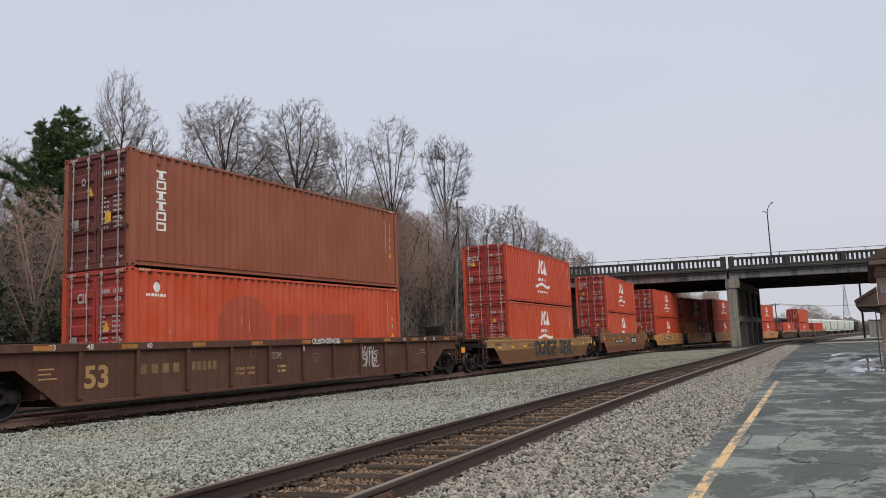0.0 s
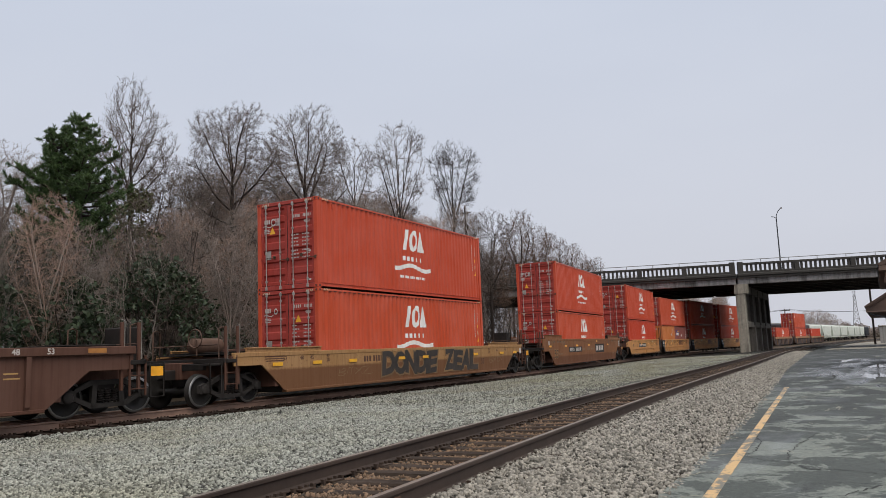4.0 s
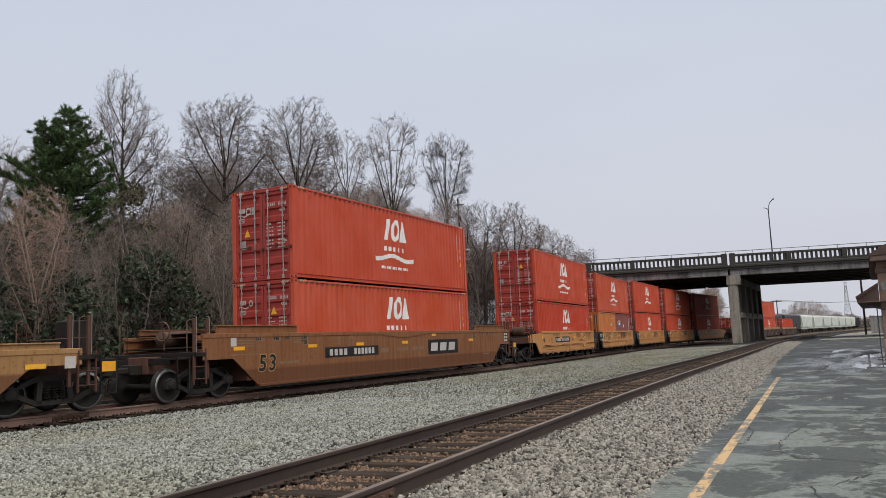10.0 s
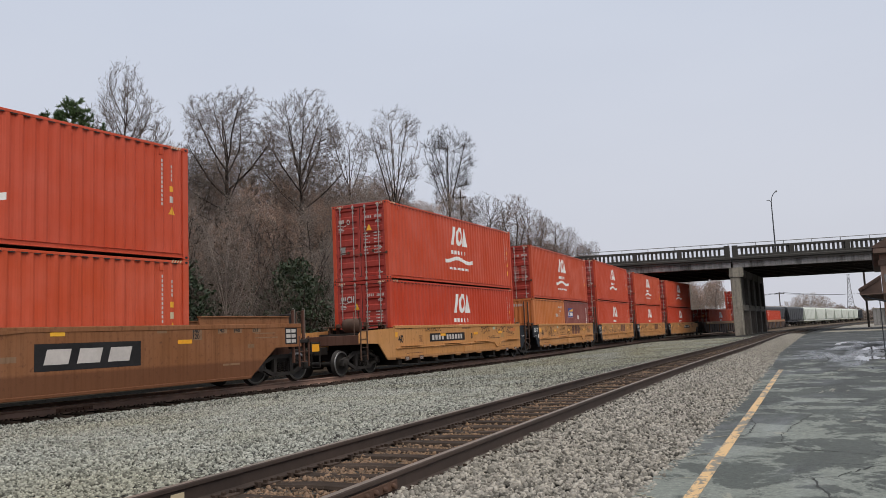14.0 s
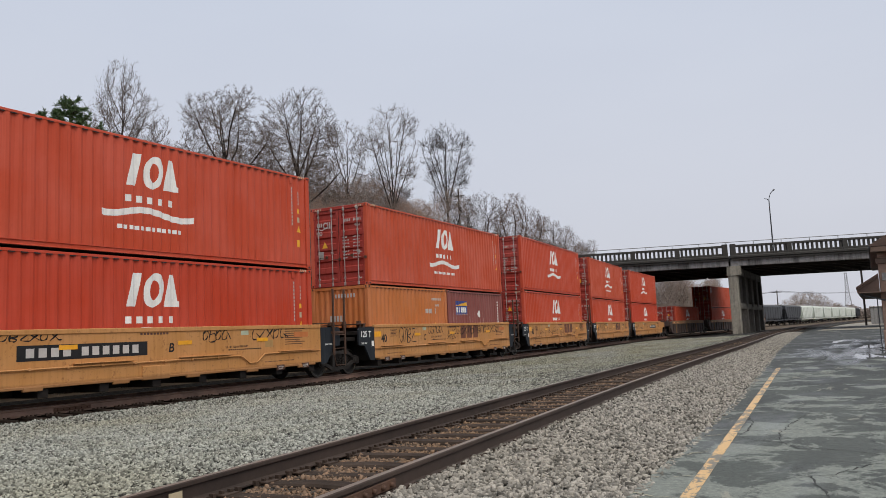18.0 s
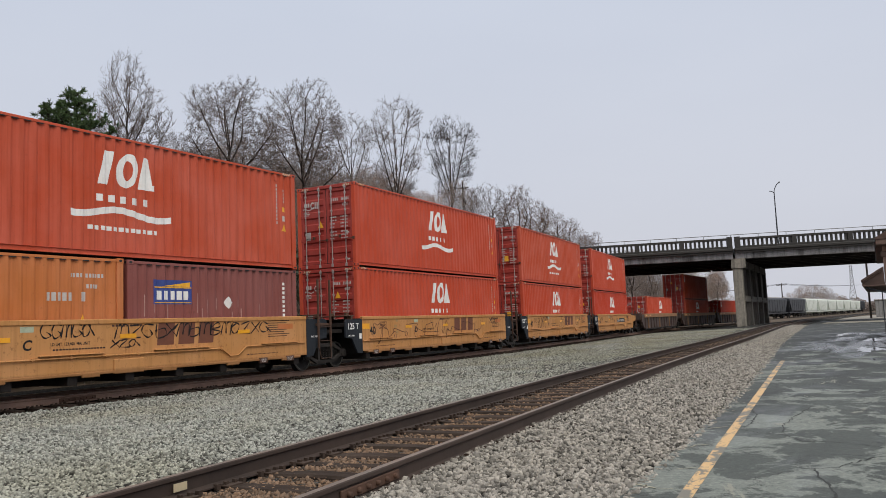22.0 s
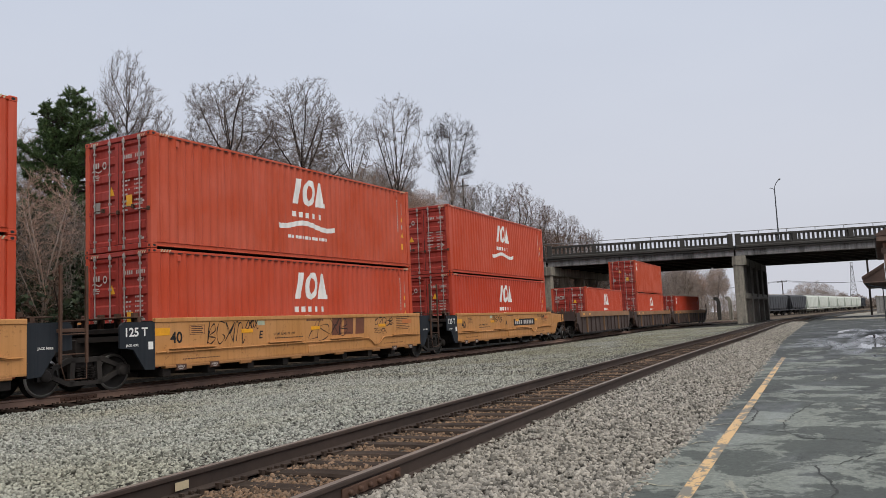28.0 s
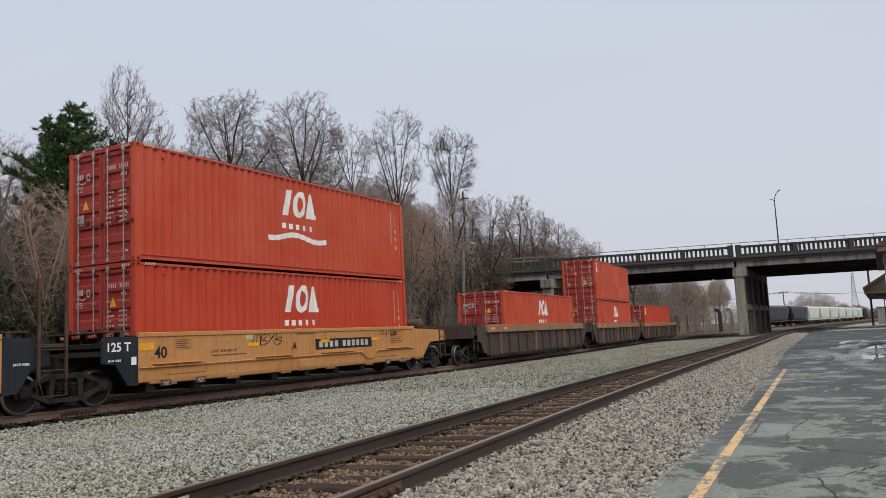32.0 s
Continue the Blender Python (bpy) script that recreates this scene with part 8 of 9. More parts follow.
def evergreen_bush(x, y, height, width, seed, mat, label, name="evergreen_bush", base=0.0):
    r = random.Random(seed)
    t = empty(name, pose(x, y, base))
    tagged(t, label, "bush", "evergreen bushes at the wood edge")
    stems, clumps = Mesh(), []
    for k in range(9):
        a = k * 0.7 + r.uniform(-0.3, 0.3)
        reach = width / 2 * r.uniform(0.3, 0.9)
        tip = Vector((math.cos(a) * reach, math.sin(a) * reach, height * r.uniform(0.55, 0.95)))
        stems.tube([(0, 0, -0.2), tip * 0.5, tip], [0.06, 0.04, 0.015], 5)
    for k in range(int(26 * width)):
        a, q = r.uniform(0, 6.28), math.sqrt(r.random())
        z = height * r.uniform(0.08, 1.0)
        reach = width / 2 * q * math.sqrt(max(0.05, 1 - (z / height) ** 2.2))
        clumps.append((math.cos(a) * reach, math.sin(a) * reach, z, r.uniform(0.25, 0.55)))
    part("branchwork", stems, BARK_DARK, t)
    v, f = leaf_cloud(seed, clumps, 230, 0.10, 0.55)
    part("foliage", array_mesh("foliage", v, f), mat, t)
    return t


def thicket(name, spots, kinds, mat, label, seed):
    """Undergrowth: many bare shrubs and saplings in one mesh."""
    r = np.random.RandomState(seed)
    vs, fs, n = [], [], 0
    for x, y, h, wide in spots:
        if under_deck(x, y):
            continue
        for me in kinds[r.randint(len(kinds))]:
            v, f = me
            a = r.uniform(0, 6.283)
            c, s = math.cos(a), math.sin(a)
            q = np.stack([(v[:, 0] * c - v[:, 1] * s) * h * wide + x, (v[:, 0] * s + v[:, 1] * c) * h * wide + y, v[:, 2] * h], -1)
            vs.append(q)
            fs.append(f + n)
            n += len(v)
    ob = part(name, array_mesh(name, np.concatenate(vs), np.concatenate(fs)), mat)
    return tagged(ob, label, "undergrowth", kind="stuff")


def shrub_arrays(seed, stems, spread, fill=300):
    """A clump of arching stems that part again and again, one metre high."""
    r = random.Random(seed)
    lines = []
    for k in range(stems):
        a, w = 6.283 * k / stems + r.uniform(-0.5, 0.5), spread * r.uniform(0.35, 1.0)
        lines.append(limb((0.05 * math.cos(a), 0.05 * math.sin(a), -0.03), a, r.uniform(0.15, 0.75), r.uniform(0.55, 0.85), 16, 0.2, 0.02, seed * 9 + k))
    pts = crown_points(seed, fill, lambda u: spread * (0.55 + 0.45 * math.sin(math.pi * min(1, u * 0.8 + 0.1))), 0.25, 1.0)
    thick, fine = grow(seed, pts, lines, tip=0.0012, power=2.6, twigs=1, length=0.10, steep=0.35, fork=1, limit=4.0, step=0.034, reach=0.25, kill=0.045, up=0.22, wander=0.18)
    return [joined([thick, fine])]


BRUSH = plain("grey_brown_brush", (0.210, 0.180, 0.156), 0.95, 0, 0.5, 1.2, 0.2)


def woods():
    def oval(u):
        return 0.138 * min(1.0, 0.55 + 1.6 * u) * (1 - max(0.0, u - 0.32) / 0.68 * 0.80)

    def dome(u):
        return 0.188 * math.sqrt(max(0.02, 1 - (1.75 * max(u, 0.16) - 0.70) ** 2 * 0.85))

    def vase(u):
        return 0.122 * min(1.0, 0.20 + 1.25 * u) * math.sqrt(max(0.05, 1 - max(0.0, u - 0.66) ** 2 * 7.0))

    def mound(u):
        return 0.19 * math.sqrt(max(0.03, 1 - max(0.0, u - 0.30) ** 2 * 1.9))

    tree_kind("ovate", 11, crown_points(11, 1500, oval, 0.58, 1.0), framework(11, 0.92, 13, 0.58, 0.82, 0.85, 0.45, 0.22, 0.12, 0.60), tip=0.00042, power=2.45, twigs=2, length=0.024, steep=0.9, step=0.009, reach=0.08, kill=0.018, up=0.55, fan=0.5, hub=0.55, wander=0.08, limit=4)
    tree_kind("round", 23, crown_points(23, 4000, dome, 0.56, 1.0, 26), framework(23, 0.78, 13, 0.54, 0.77, 1.25, 0.35, 0.25, 0.20, 0.30), tip=0.00036, power=2.15, twigs=3, length=0.0135, steep=0.35, step=0.008, reach=0.08, kill=0.0115, up=0.12, fan=0.6, hub=0.68, wander=0.10, limit=5)
    tree_kind("round2", 31, crown_points(37, 4000, dome, 0.55, 1.0, 24), framework(37, 0.76, 13, 0.53, 0.75, 1.25, 0.25, 0.25, 0.22, 0.35), tip=0.00036, power=2.15, twigs=3, length=0.0135, steep=0.35, step=0.008, reach=0.08, kill=0.0115, up=0.12, fan=0.6, hub=0.66, wander=0.10, limit=5)
    tree_kind("vase", 47, crown_points(47, 1700, vase, 0.52, 1.0, 9), framework(47, 0.72, 10, 0.54, 0.68, 0.36, 0.16, 0.38, 0.28, -0.1), tip=0.00038, power=2.35, twigs=2, length=0.026, steep=0.40, step=0.009, reach=0.08, kill=0.0155, up=0.30, fan=0.7, hub=0.45, wander=0.10, limit=4)
    tree_kind("vase2", 53, crown_points(53, 1900, vase, 0.56, 1.0, 10), framework(53, 0.72, 11, 0.58, 0.68, 0.38, 0.14, 0.34, 0.26, 0.0), tip=0.00040, power=2.35, twigs=2, length=0.025, steep=0.40, step=0.009, reach=0.08, kill=0.0150, up=0.30, fan=0.7, hub=0.50, wander=0.10, limit=4)
    tree_kind("slim", 61, crown_points(61, 1500, vase, 0.62, 1.0, 7), framework(61, 0.80, 7, 0.60, 0.78, 0.60, 0.4, 0.22, 0.16, 0.2), tip=0.00040, twigs=2, length=0.020, steep=0.35, step=0.009, reach=0.08, kill=0.014, up=0.22, fan=0.5, hub=0.5, wander=0.12, limit=5)
    tree_kind("mound", 71, crown_points(71, 3400, mound, 0.46, 1.0, 18), framework(71, 0.56, 10, 0.40, 0.56, 1.15, 0.35, 0.32, 0.32, 0.2), tip=0.00050, power=2.2, twigs=2, length=0.024, steep=0.15, step=0.011, reach=0.10, kill=0.0150, up=0.04, fan=0.4, hub=0.42, wander=0.20, limit=5)
    tree_kind("mound2", 73, crown_points(73, 3400, mound, 0.46, 1.0, 15), framework(73, 0.54, 10, 0.40, 0.54, 1.2, 0.30, 0.32, 0.34, 0.2), tip=0.00050, power=2.2, twigs=2, length=0.024, steep=0.15, step=0.011, reach=0.10, kill=0.0150, up=0.04, fan=0.4, hub=0.42, wander=0.20, limit=5)
    tree_kind("light", 59, crown_points(59, 1300, lambda u: 1.15 * mound(u), 0.16, 1.0), framework(59, 0.60, 10, 0.16, 0.58, 0.9, 0.5, 0.42, 0.30), tip=0.0007, power=2.3, twigs=2, length=0.045, steep=0.3, step=0.020, reach=0.14, kill=0.029, up=0.15, fan=0.3, hub=0.15, wander=0.16, limit=5)
    tree_kind("light2", 67, crown_points(67, 1300, lambda u: 1.35 * vase(u), 0.14, 1.0), framework(67, 0.60, 10, 0.12, 0.50, 0.5, 0.2, 0.62, 0.45, 0.1), tip=0.0007, power=2.3, twigs=2, length=0.042, steep=0.4, step=0.020, reach=0.14, kill=0.026, up=0.25, fan=0.4, hub=0.10, wander=0.14, limit=5)
    # the trees that stand against the sky
    for key, x, y, h, wide, turn, bark, twigs, label, withered in (
            ("ovate", -32.2, 25.85, 15.8, 1.18, 0.4, BARK_DARK, BARK_DEEP, "bare tree with an upright oval crown", 0),
            ("round", -34, 34.7, 17.1, 0.95, 1.3, BARK_DARK, BARK_DEEP, "broad bare tree with a rounded crown", 5),
            ("round2", -34.5, 42.4, 18.6, 0.90, 2.2, BARK_DARK, BARK_DEEP, "broad bare tree with a rounded crown", 6),
            ("slim", -36, 50.3, 18.9, 0.85, 0.2, BARK_DARK, BARK_DEEP, "slender bare tree with thin limbs", 0),
            ("vase", -34, 53.9, 20.4, 1.0, 1.9, BARK_DARK, BARK_DEEP, "bare tree with many steep limbs", 0),
            ("vase2", -32, 59.6, 20.0, 0.95, 3.3, BARK_DARK, BARK_DARK, "bare vase-shaped tree with steep limbs", 0),
            ("mound2", -33, 64.5, 14.3, 0.80, 1.1, BARK_DARK, BARK_DEEP, "bare tree with crooked limbs", 0),
            ("mound", -34, 70.6, 15.6, 0.90, 0.9, BARK_DARK, BARK_DEEP, "bare tree with crooked limbs", 0),
            ("mound2", -34, 78.4, 16.4, 0.90, 0.9, BARK_DARK, TWIG_BROWN, "bare crooked tree with brownish twigs", 9),
            ("mound", -34.5, 84.5, 15.2, 0.80, 4.0, BARK_DARK, TWIG_BROWN, "bare crooked tree with brownish twigs", 10),
            ("mound", -35, 91.5, 15.3, 0.85, 3.0, BARK_DARK, TWIG_BROWN, "bare tree with brownish twigs", 11),
            ("mound2", -40.5, 114.5, 17.0, 0.85, 4.2, BARK_DARK, TWIG_BROWN, "bare tree with brownish twigs", 12),
            ("mound", -40.5, 121.5, 15.6, 0.85, 5.3, BARK_DARK, TWIG_BROWN, "bare tree with brownish twigs", 13),
            ("round2", -34.0, 20.4, 11.4, 1.1, 1.7, BARK, BARK, "bare tree beside the pine", 0),
            ("round", -37.0, 19.6, 11.0, 1.1, 4.4, BARK, BARK_PALE, "bare tree beside the pine", 0),
            ("light", -33.5, 14.5, 9.6, 0.9, 0.7, BARK, BARK_WARM, "bare tree beside the pine", 0),
            ("round2", -31.5, 10.5, 8.6, 1.3, 2.7, BARK, BARK_WARM, "bare tree beside the pine", 0),
            ("light", -34.5, 17.2, 9.4, 0.9, 3.7, BARK, BARK, "bare tree beside the pine", 0),
            ("ovate", -36, 18.0, 12.0, 1.0, 2.6, BARK, BARK, "bare tree beside the pine", 0)):
        bare_tree(key, x, y, h, wide, turn, bark, twigs, label, withered=withered)
    r = random.Random(15)
    # a loose rank of dark trunks before them
    for k in range(11):
        y = 25.5 + k * 2.9 + r.uniform(-0.9, 0.9)
        bare_tree(("light2", "mound", "vase2")[k % 3], -28.5 - r.uniform(0, 3), y, (8.5 + 0.16 * (y - 25)) * r.uniform(0.9, 1.1), r.uniform(0.8, 1.0), r.uniform(0, 6), BARK_DARK, (BARK, BARK_WARM)[k % 2], "bare tree with a dark trunk at the wood edge", "bare trees behind the train")
    # trees that fill the wood between and below the tall crowns
    for k in range(22):
        y = 34.5 + k * 1.35 + r.uniform(-0.6, 0.6)
        x = -35.5 - r.uniform(0, 3)
        bare_tree(("round", "mound2", "light2", "mound")[k % 4], x, y, -x * r.uniform(0.34, 0.42), r.uniform(0.85, 1.15), r.uniform(0, 6), (BARK_DEEP, BARK)[k % 2], (BARK, BARK_WARM, BARK_PALE)[k % 3], "bare tree among taller ones in the wood", "bare trees deeper in the wood")
    for k in range(9):
        y = 22.5 + k * 1.3 + r.uniform(-0.5, 0.5)
        x = -33.5 - r.uniform(0, 3)
        bare_tree(("light", "light2")[k % 2], x, y, -x * r.uniform(0.24, 0.285), r.uniform(1.0, 1.3), r.uniform(0, 6), BARK_DARK, (BARK_DEEP, BARK, BARK_WARM)[k % 3], "bare tree among taller ones in the wood", "bare trees deeper in the wood")
    for k in range(16):
        y = 64 + k * 3.6 + r.uniform(-1.2, 1.2)
        x = -36.5 - r.uniform(0, 4)
        bare_tree(("mound", "mound2", "light")[k % 3], x, y, -x * (0.375 - 0.0008 * (y - 64)) * r.uniform(0.88, 1.0), r.uniform(0.9, 1.2), r.uniform(0, 6), BARK_DARK, (BARK_DEEP, TWIG_BROWN, BARK_DEEP)[k % 3], "bare crooked tree deeper in the wood", "bare trees deeper in the wood")
    r = random.Random(5)
    # second ranks, to close the wood behind
    keys = ("light", "light2")
    for k in range(28):
        y = 14 + k * 4.1 + r.uniform(-1.5, 1.5)
        x = -36.5 - r.uniform(0, 7) - max(0, y - 90) * 0.05
        top = -x * (0.285 if y < 31 else 0.37 if y < 62 else 0.345 - (y - 62) * 0.0010)
        bare_tree(keys[k % 2], x, y, top * r.uniform(0.85, 1.0), r.uniform(0.9, 1.3), r.uniform(0, 6), BARK_DARK, (BARK_DEEP, BARK_DARK, BARK_DEEP)[k % 3], "bare tree deeper in the wood", "bare trees deeper in the wood")
    for k in range(14):
        y = 13 + k * 2.9 + r.uniform(-1.2, 1.2)
        bare_tree(keys[k % 2], -28 - r.uniform(0, 3.0), y, (5.5 if y < 30 else 8.0 if y < 45 else 9.5) * r.uniform(0.95, 1.2), r.uniform(0.9, 1.2), r.uniform(0, 6), BARK, (BARK, BARK_PALE, BARK_WARM)[k % 3], "young bare tree at the wood edge", "young trees at the wood edge")
    for k in range(16):
        y = 8 + k * 1.25 + r.uniform(-0.5, 0.5)
        bare_tree(keys[k % 2], -24.2 - r.uniform(0, 2.6), y, r.uniform(6.2, 8.2), r.uniform(0.9, 1.2), r.uniform(0, 6), BARK_PALE, (BARK_DEEP, BARK, BARK_DEEP, BARK_WARM)[k % 4], "slender pale sapling at the wood edge", "young trees at the wood edge")
    pine(-30.5, 21.7, 12.5, 5.0, 3, "dark green pine with dense tufted foliage")
    evergreen_bush(-26.5, 21.6, 8.3, 3.0, 9, CEDAR, "olive-green cedar among bare shrubs", "cedar")
    evergreen_bush(-24.6, 17.5, 4.4, 4.4, 12, IVY, "dark evergreen bush under bare trees")
    # enlarged so that its dark leaves fill a shaded gap in the wood
    evergreen_bush(-24.2, 20.6, 5.4, 5.0, 15, IVY, "dark evergreen bush under bare trees")
    evergreen_bush(-24.4, 29.4, 5.3, 4.4, 17, IVY, "dark glossy evergreen bush")
    evergreen_bush(-26.0, 33.0, 4.4, 3.6, 19, IVY, "dark evergreen bush under bare trees")
    evergreen_bush(-24.6, 13.6, 4.6, 4.4, 21, IVY, "dark evergreen bush under bare trees")
    evergreen_bush(-27.5, 39.0, 4.0, 3.8, 22, IVY, "dark evergreen bush under bare trees")
    evergreen_bush(-25.4, 24.6, 3.2, 4.0, 25, IVY, "dark evergreen bush under bare trees")
    evergreen_bush(-25.2, 10.0, 4.8, 4.2, 27, IVY, "dark evergreen bush under bare trees")
    # added dark bushes that stand for the shade deep in the wood
    for k, (x, y, h, w) in enumerate(((-28.2, 9.5, 6.2, 4.6), (-28.6, 13.8, 6.6, 4.8), (-28.0, 18.0, 6.4, 4.6), (-27.4, 22.6, 6.0, 4.2), (-29.6, 27.0, 5.6, 4.6), (-31.0, 32.0, 5.4, 4.8), (-32.0, 37.5, 5.4, 4.6), (-31.5, 43.5, 5.6, 4.6), (-31.0, 49.5, 5.0, 4.4))):
        evergreen_bush(x, y, h, w, 30 + k, IVY, "dark leafy mass added as shade deep in the wood")
    kinds = [shrub_arrays(k, 6, 0.42) for k in range(6)]
    spots = []
    for k in range(62):
        y = 6 + 42 * (k + r.random()) / 62
        x = -23.2 - abs(r.gauss(0, 2.4)) - (0.9 if y > 45 else 0)
        spots.append((x, y, r.uniform(2.5, 6.8) * (0.75 if x > -23.6 else 1.0), r.uniform(0.5, 0.8)))
    spots = [p for p in spots if not (abs(p[1] - 20.3) < 0.9 and p[0] > -24.8)]
    thicket("undergrowth", spots, kinds, BRUSH, "tangle of pale bare shrubs along the wood edge", 2)
    spots = [(-26 - abs(r.gauss(0, 4)), 6 + 44 * r.random(), r.uniform(4.5, 8.0), r.uniform(0.4, 0.65)) for _ in range(46)]
    spots += [(-36 - 8 * r.random(), 50 + 50 * r.random(), r.uniform(6, 9), r.uniform(0.5, 0.7)) for _ in range(45)]
    spots += [(-34 - 8 * r.random(), 22 + 26 * r.random(), r.uniform(8, 11), r.uniform(0.45, 0.65)) for _ in range(28)]
    spots += [(-30 - 7 * r.random(), 46 + 32 * r.random(), r.uniform(6, 10), r.uniform(0.5, 0.7)) for _ in range(26)]
    thicket("saplings", spots, kinds, BARK_DARK, "dense brown bare saplings filling the wood", 3)
    # woods seen under and beyond the bridge
    spots = [(-25 - 22 * r.random() ** 1.5 + max(0, y - 140) * 0.06, y, r.uniform(3.5, 6.5), r.uniform(0.6, 0.9)) for y in [108 + 90 * r.random() for _ in range(90)]]
    spots += [(-27 - 30 * r.random(), 117 + 30 * r.random(), r.uniform(5.5, 9.5), r.uniform(0.5, 0.7)) for _ in range(60)]
    thicket("far_woods", spots, kinds, BARK_PALE, "grey bare woodland beyond the bridge", 4)
    for k in range(14):
        y = 118 + k * 7
        bare_tree(keys[k % 2], -26 - r.uniform(0, 16), y, r.uniform(6.5, 9.5), r.uniform(0.7, 0.9), r.uniform(0, 6), BARK, (BARK, BARK_PALE)[k % 2], "bare tree beyond the bridge", "bare trees beyond the bridge")
    for k, (x, y, h, key) in enumerate(((-32, 115, 11.6, "mound"), (-35, 121, 12.2, "mound2"), (-29, 127, 9.0, "mound"))):
        bare_tree(key, x, y, h, 1.1, k * 1.7, BARK_DARK, (BARK, BARK_DARK)[k % 2], "spreading bare tree beyond the bridge", "bare trees beyond the bridge")
    for k in range(24):
        y = 118 + 26 * r.random()
        bare_tree(("mound", "light", "mound2", "light2")[k % 4], -27 - k * 1.25 - r.uniform(0, 1), y, y * r.uniform(0.072, 0.092) + 0.02 * k, r.uniform(0.9, 1.2), r.uniform(0, 6), BARK_DARK, (BARK, TWIG_BROWN, BARK_WARM)[k % 3], "bare tree in the wood beyond the bridge", "bare trees beyond the bridge")
    for k in range(16):
        y = 138 + 3.0 * k
        bare_tree(("mound2", "light2", "mound", "light")[k % 4], -y * r.uniform(0.165, 0.225), y, y * r.uniform(0.052, 0.068), r.uniform(0.9, 1.2), r.uniform(0, 6), BARK, (BARK, BARK_WARM, BARK_PALE)[k % 3], "bare tree in the wood beyond the bridge", "bare trees beyond the bridge")
    for k in range(9):
        bare_tree("mound", -33 + k * 2.6, 332 + (k % 3) * 6, (7.5, 9, 10.5, 11.5, 11.8, 11, 10, 8, 7)[k], 1.3, k * 1.1, BARK, BARK_PALE, "distant bare tree with a rounded crown", "distant trees")
    # far tree line along the horizon
    v, f = leaf_cloud(8, [(-60 + 2.2 * k + r.uniform(-1, 1), 420 + r.uniform(-10, 10), 1 + 4.5 * r.random(), 3.0) for k in range(90)], 60, 0.38, 0.6)
    # lighter bark tone here stands in for distance haze
    tagged(part("far_treeline", array_mesh("far_treeline", v, f), BARK), "grey-brown distant tree line on the horizon", "woods", kind="stuff")


# ---- standing hopper wagons and other things beyond the bridge ----
def hopper_car(y, body, label, length=17.0):
    h = math.atan2(hopper_x(y + 1) - hopper_x(y - 1), 2.0)
    c = empty("hopper_wagon", Matrix.Translation((hopper_x(y), y, 0.05)) @ Matrix.Rotation(-h, 4, "Z"))
    tagged(c, label, "railway wagon", "standing hopper wagons")
    L = length / 2
    b = Mesh()
    prof = [(-1.55, 1.35), (-1.62, 1.6), (-1.62, 3.95), (-1.52, 4.18), (-0.6, 4.36), (0.6, 4.36), (1.52, 4.18), (1.62, 3.95), (1.62, 1.6), (1.55, 1.35)]
    n = len(prof)
    st = [(-L, 0.0), (-L + 0.25, 0.0), (L - 0.25, 0.0), (L, 0.0)]
    rows = []
    for y0, low in ((-L, 3.6), (-L + 1.9, 1.35), (L - 1.9, 1.35), (L, 3.6)):
        rows.append([(x, y0, max(z, low)) for x, z in prof])
    b.add([p for q in rows for p in q], [(i * n + k, i * n + (k + 1) % n, (i + 1) * n + (k + 1) % n, (i + 1) * n + k) for i in range(3) for k in range(n)] + [tuple(range(n)), tuple(range(3 * n, 4 * n))[::-1]])
    part("body", b, body, c)
    for k in range(3):
        y0 = -L + 4.0 + k * (length - 8.0) / 2
        m = Mesh()
        m.add([(-1.3, y0 - 1.7, 1.4), (1.3, y0 - 1.7, 1.4), (1.3, y0 + 1.7, 1.4), (-1.3, y0 + 1.7, 1.4), (-0.5, y0 - 0.4, 0.5), (0.5, y0 - 0.4, 0.5), (0.5, y0 + 0.4, 0.5), (-0.5, y0 + 0.4, 0.5)], [(0, 1, 5, 4), (1, 2, 6, 5), (2, 3, 7, 6), (3, 0, 4, 7), (4, 5, 6, 7)])
        part("discharge_hopper", m, body, c)
    part("underframe", Mesh().box(-1.5, 1.5, -L - 0.3, L + 0.3, 1.0, 1.25, 0.02), body, c)
    for e in (-1, 1):
        for x in (-1.5, 1.42):
            part("end_post", Mesh().box(x, x + 0.08, e * (L - 0.1) - 0.05, e * (L - 0.1) + 0.05, 1.2, 4.1), body, c)
            part("brace", Mesh().box(x, x + 0.08, e * (L - 1.5) - 0.05, e * (L - 1.5) + 0.05, 1.2, 2.4), body, c)
    for k in range(7):
        y0 = -L + 2.4 + k * (length - 4.8) / 6
        part("side_post", Mesh().box(1.615, 1.66, y0 - 0.05, y0 + 0.05, 1.45, 3.95, 0.01), body, c)
    w = Mesh()
    w.box(-0.5, 0.5, -L + 0.2, L - 0.2, 4.42, 4.48, 0.01)
    for k in range(8):
        yy = -L + 1.4 + k * (length - 2.8) / 7
        part("hatch", Mesh().lathe([(0.3, 4.36), (0.3, 4.52), (0.0, 4.56)], 10, "z", 0, (0, yy, 0)), GALV, c)
    part("roof_walk", w, GALV, c)
    for e in (-1, 1):
        for x in (-0.98, 0.98):
            part("bogie_frame", Mesh().box(x - 0.06, x + 0.06, e * (L - 1.6) - 1.1, e * (L - 1.6) + 1.1, 0.34, 0.75, 0.04), SOOT, c)
        for a in (-0.89, 0.89):
            t = Mesh()
            t.lathe([(0.0, 0.8), (0.42, 0.8), (0.45, 0.66), (0.1, 0.6), (0.1, -0.6), (0.45, -0.66), (0.42, -0.8), (0.0, -0.8)], 16, "x", 0, (0, e * (L - 1.6) + a, 0.46))
            part("wheelset", t, SOOT, c)
    return c


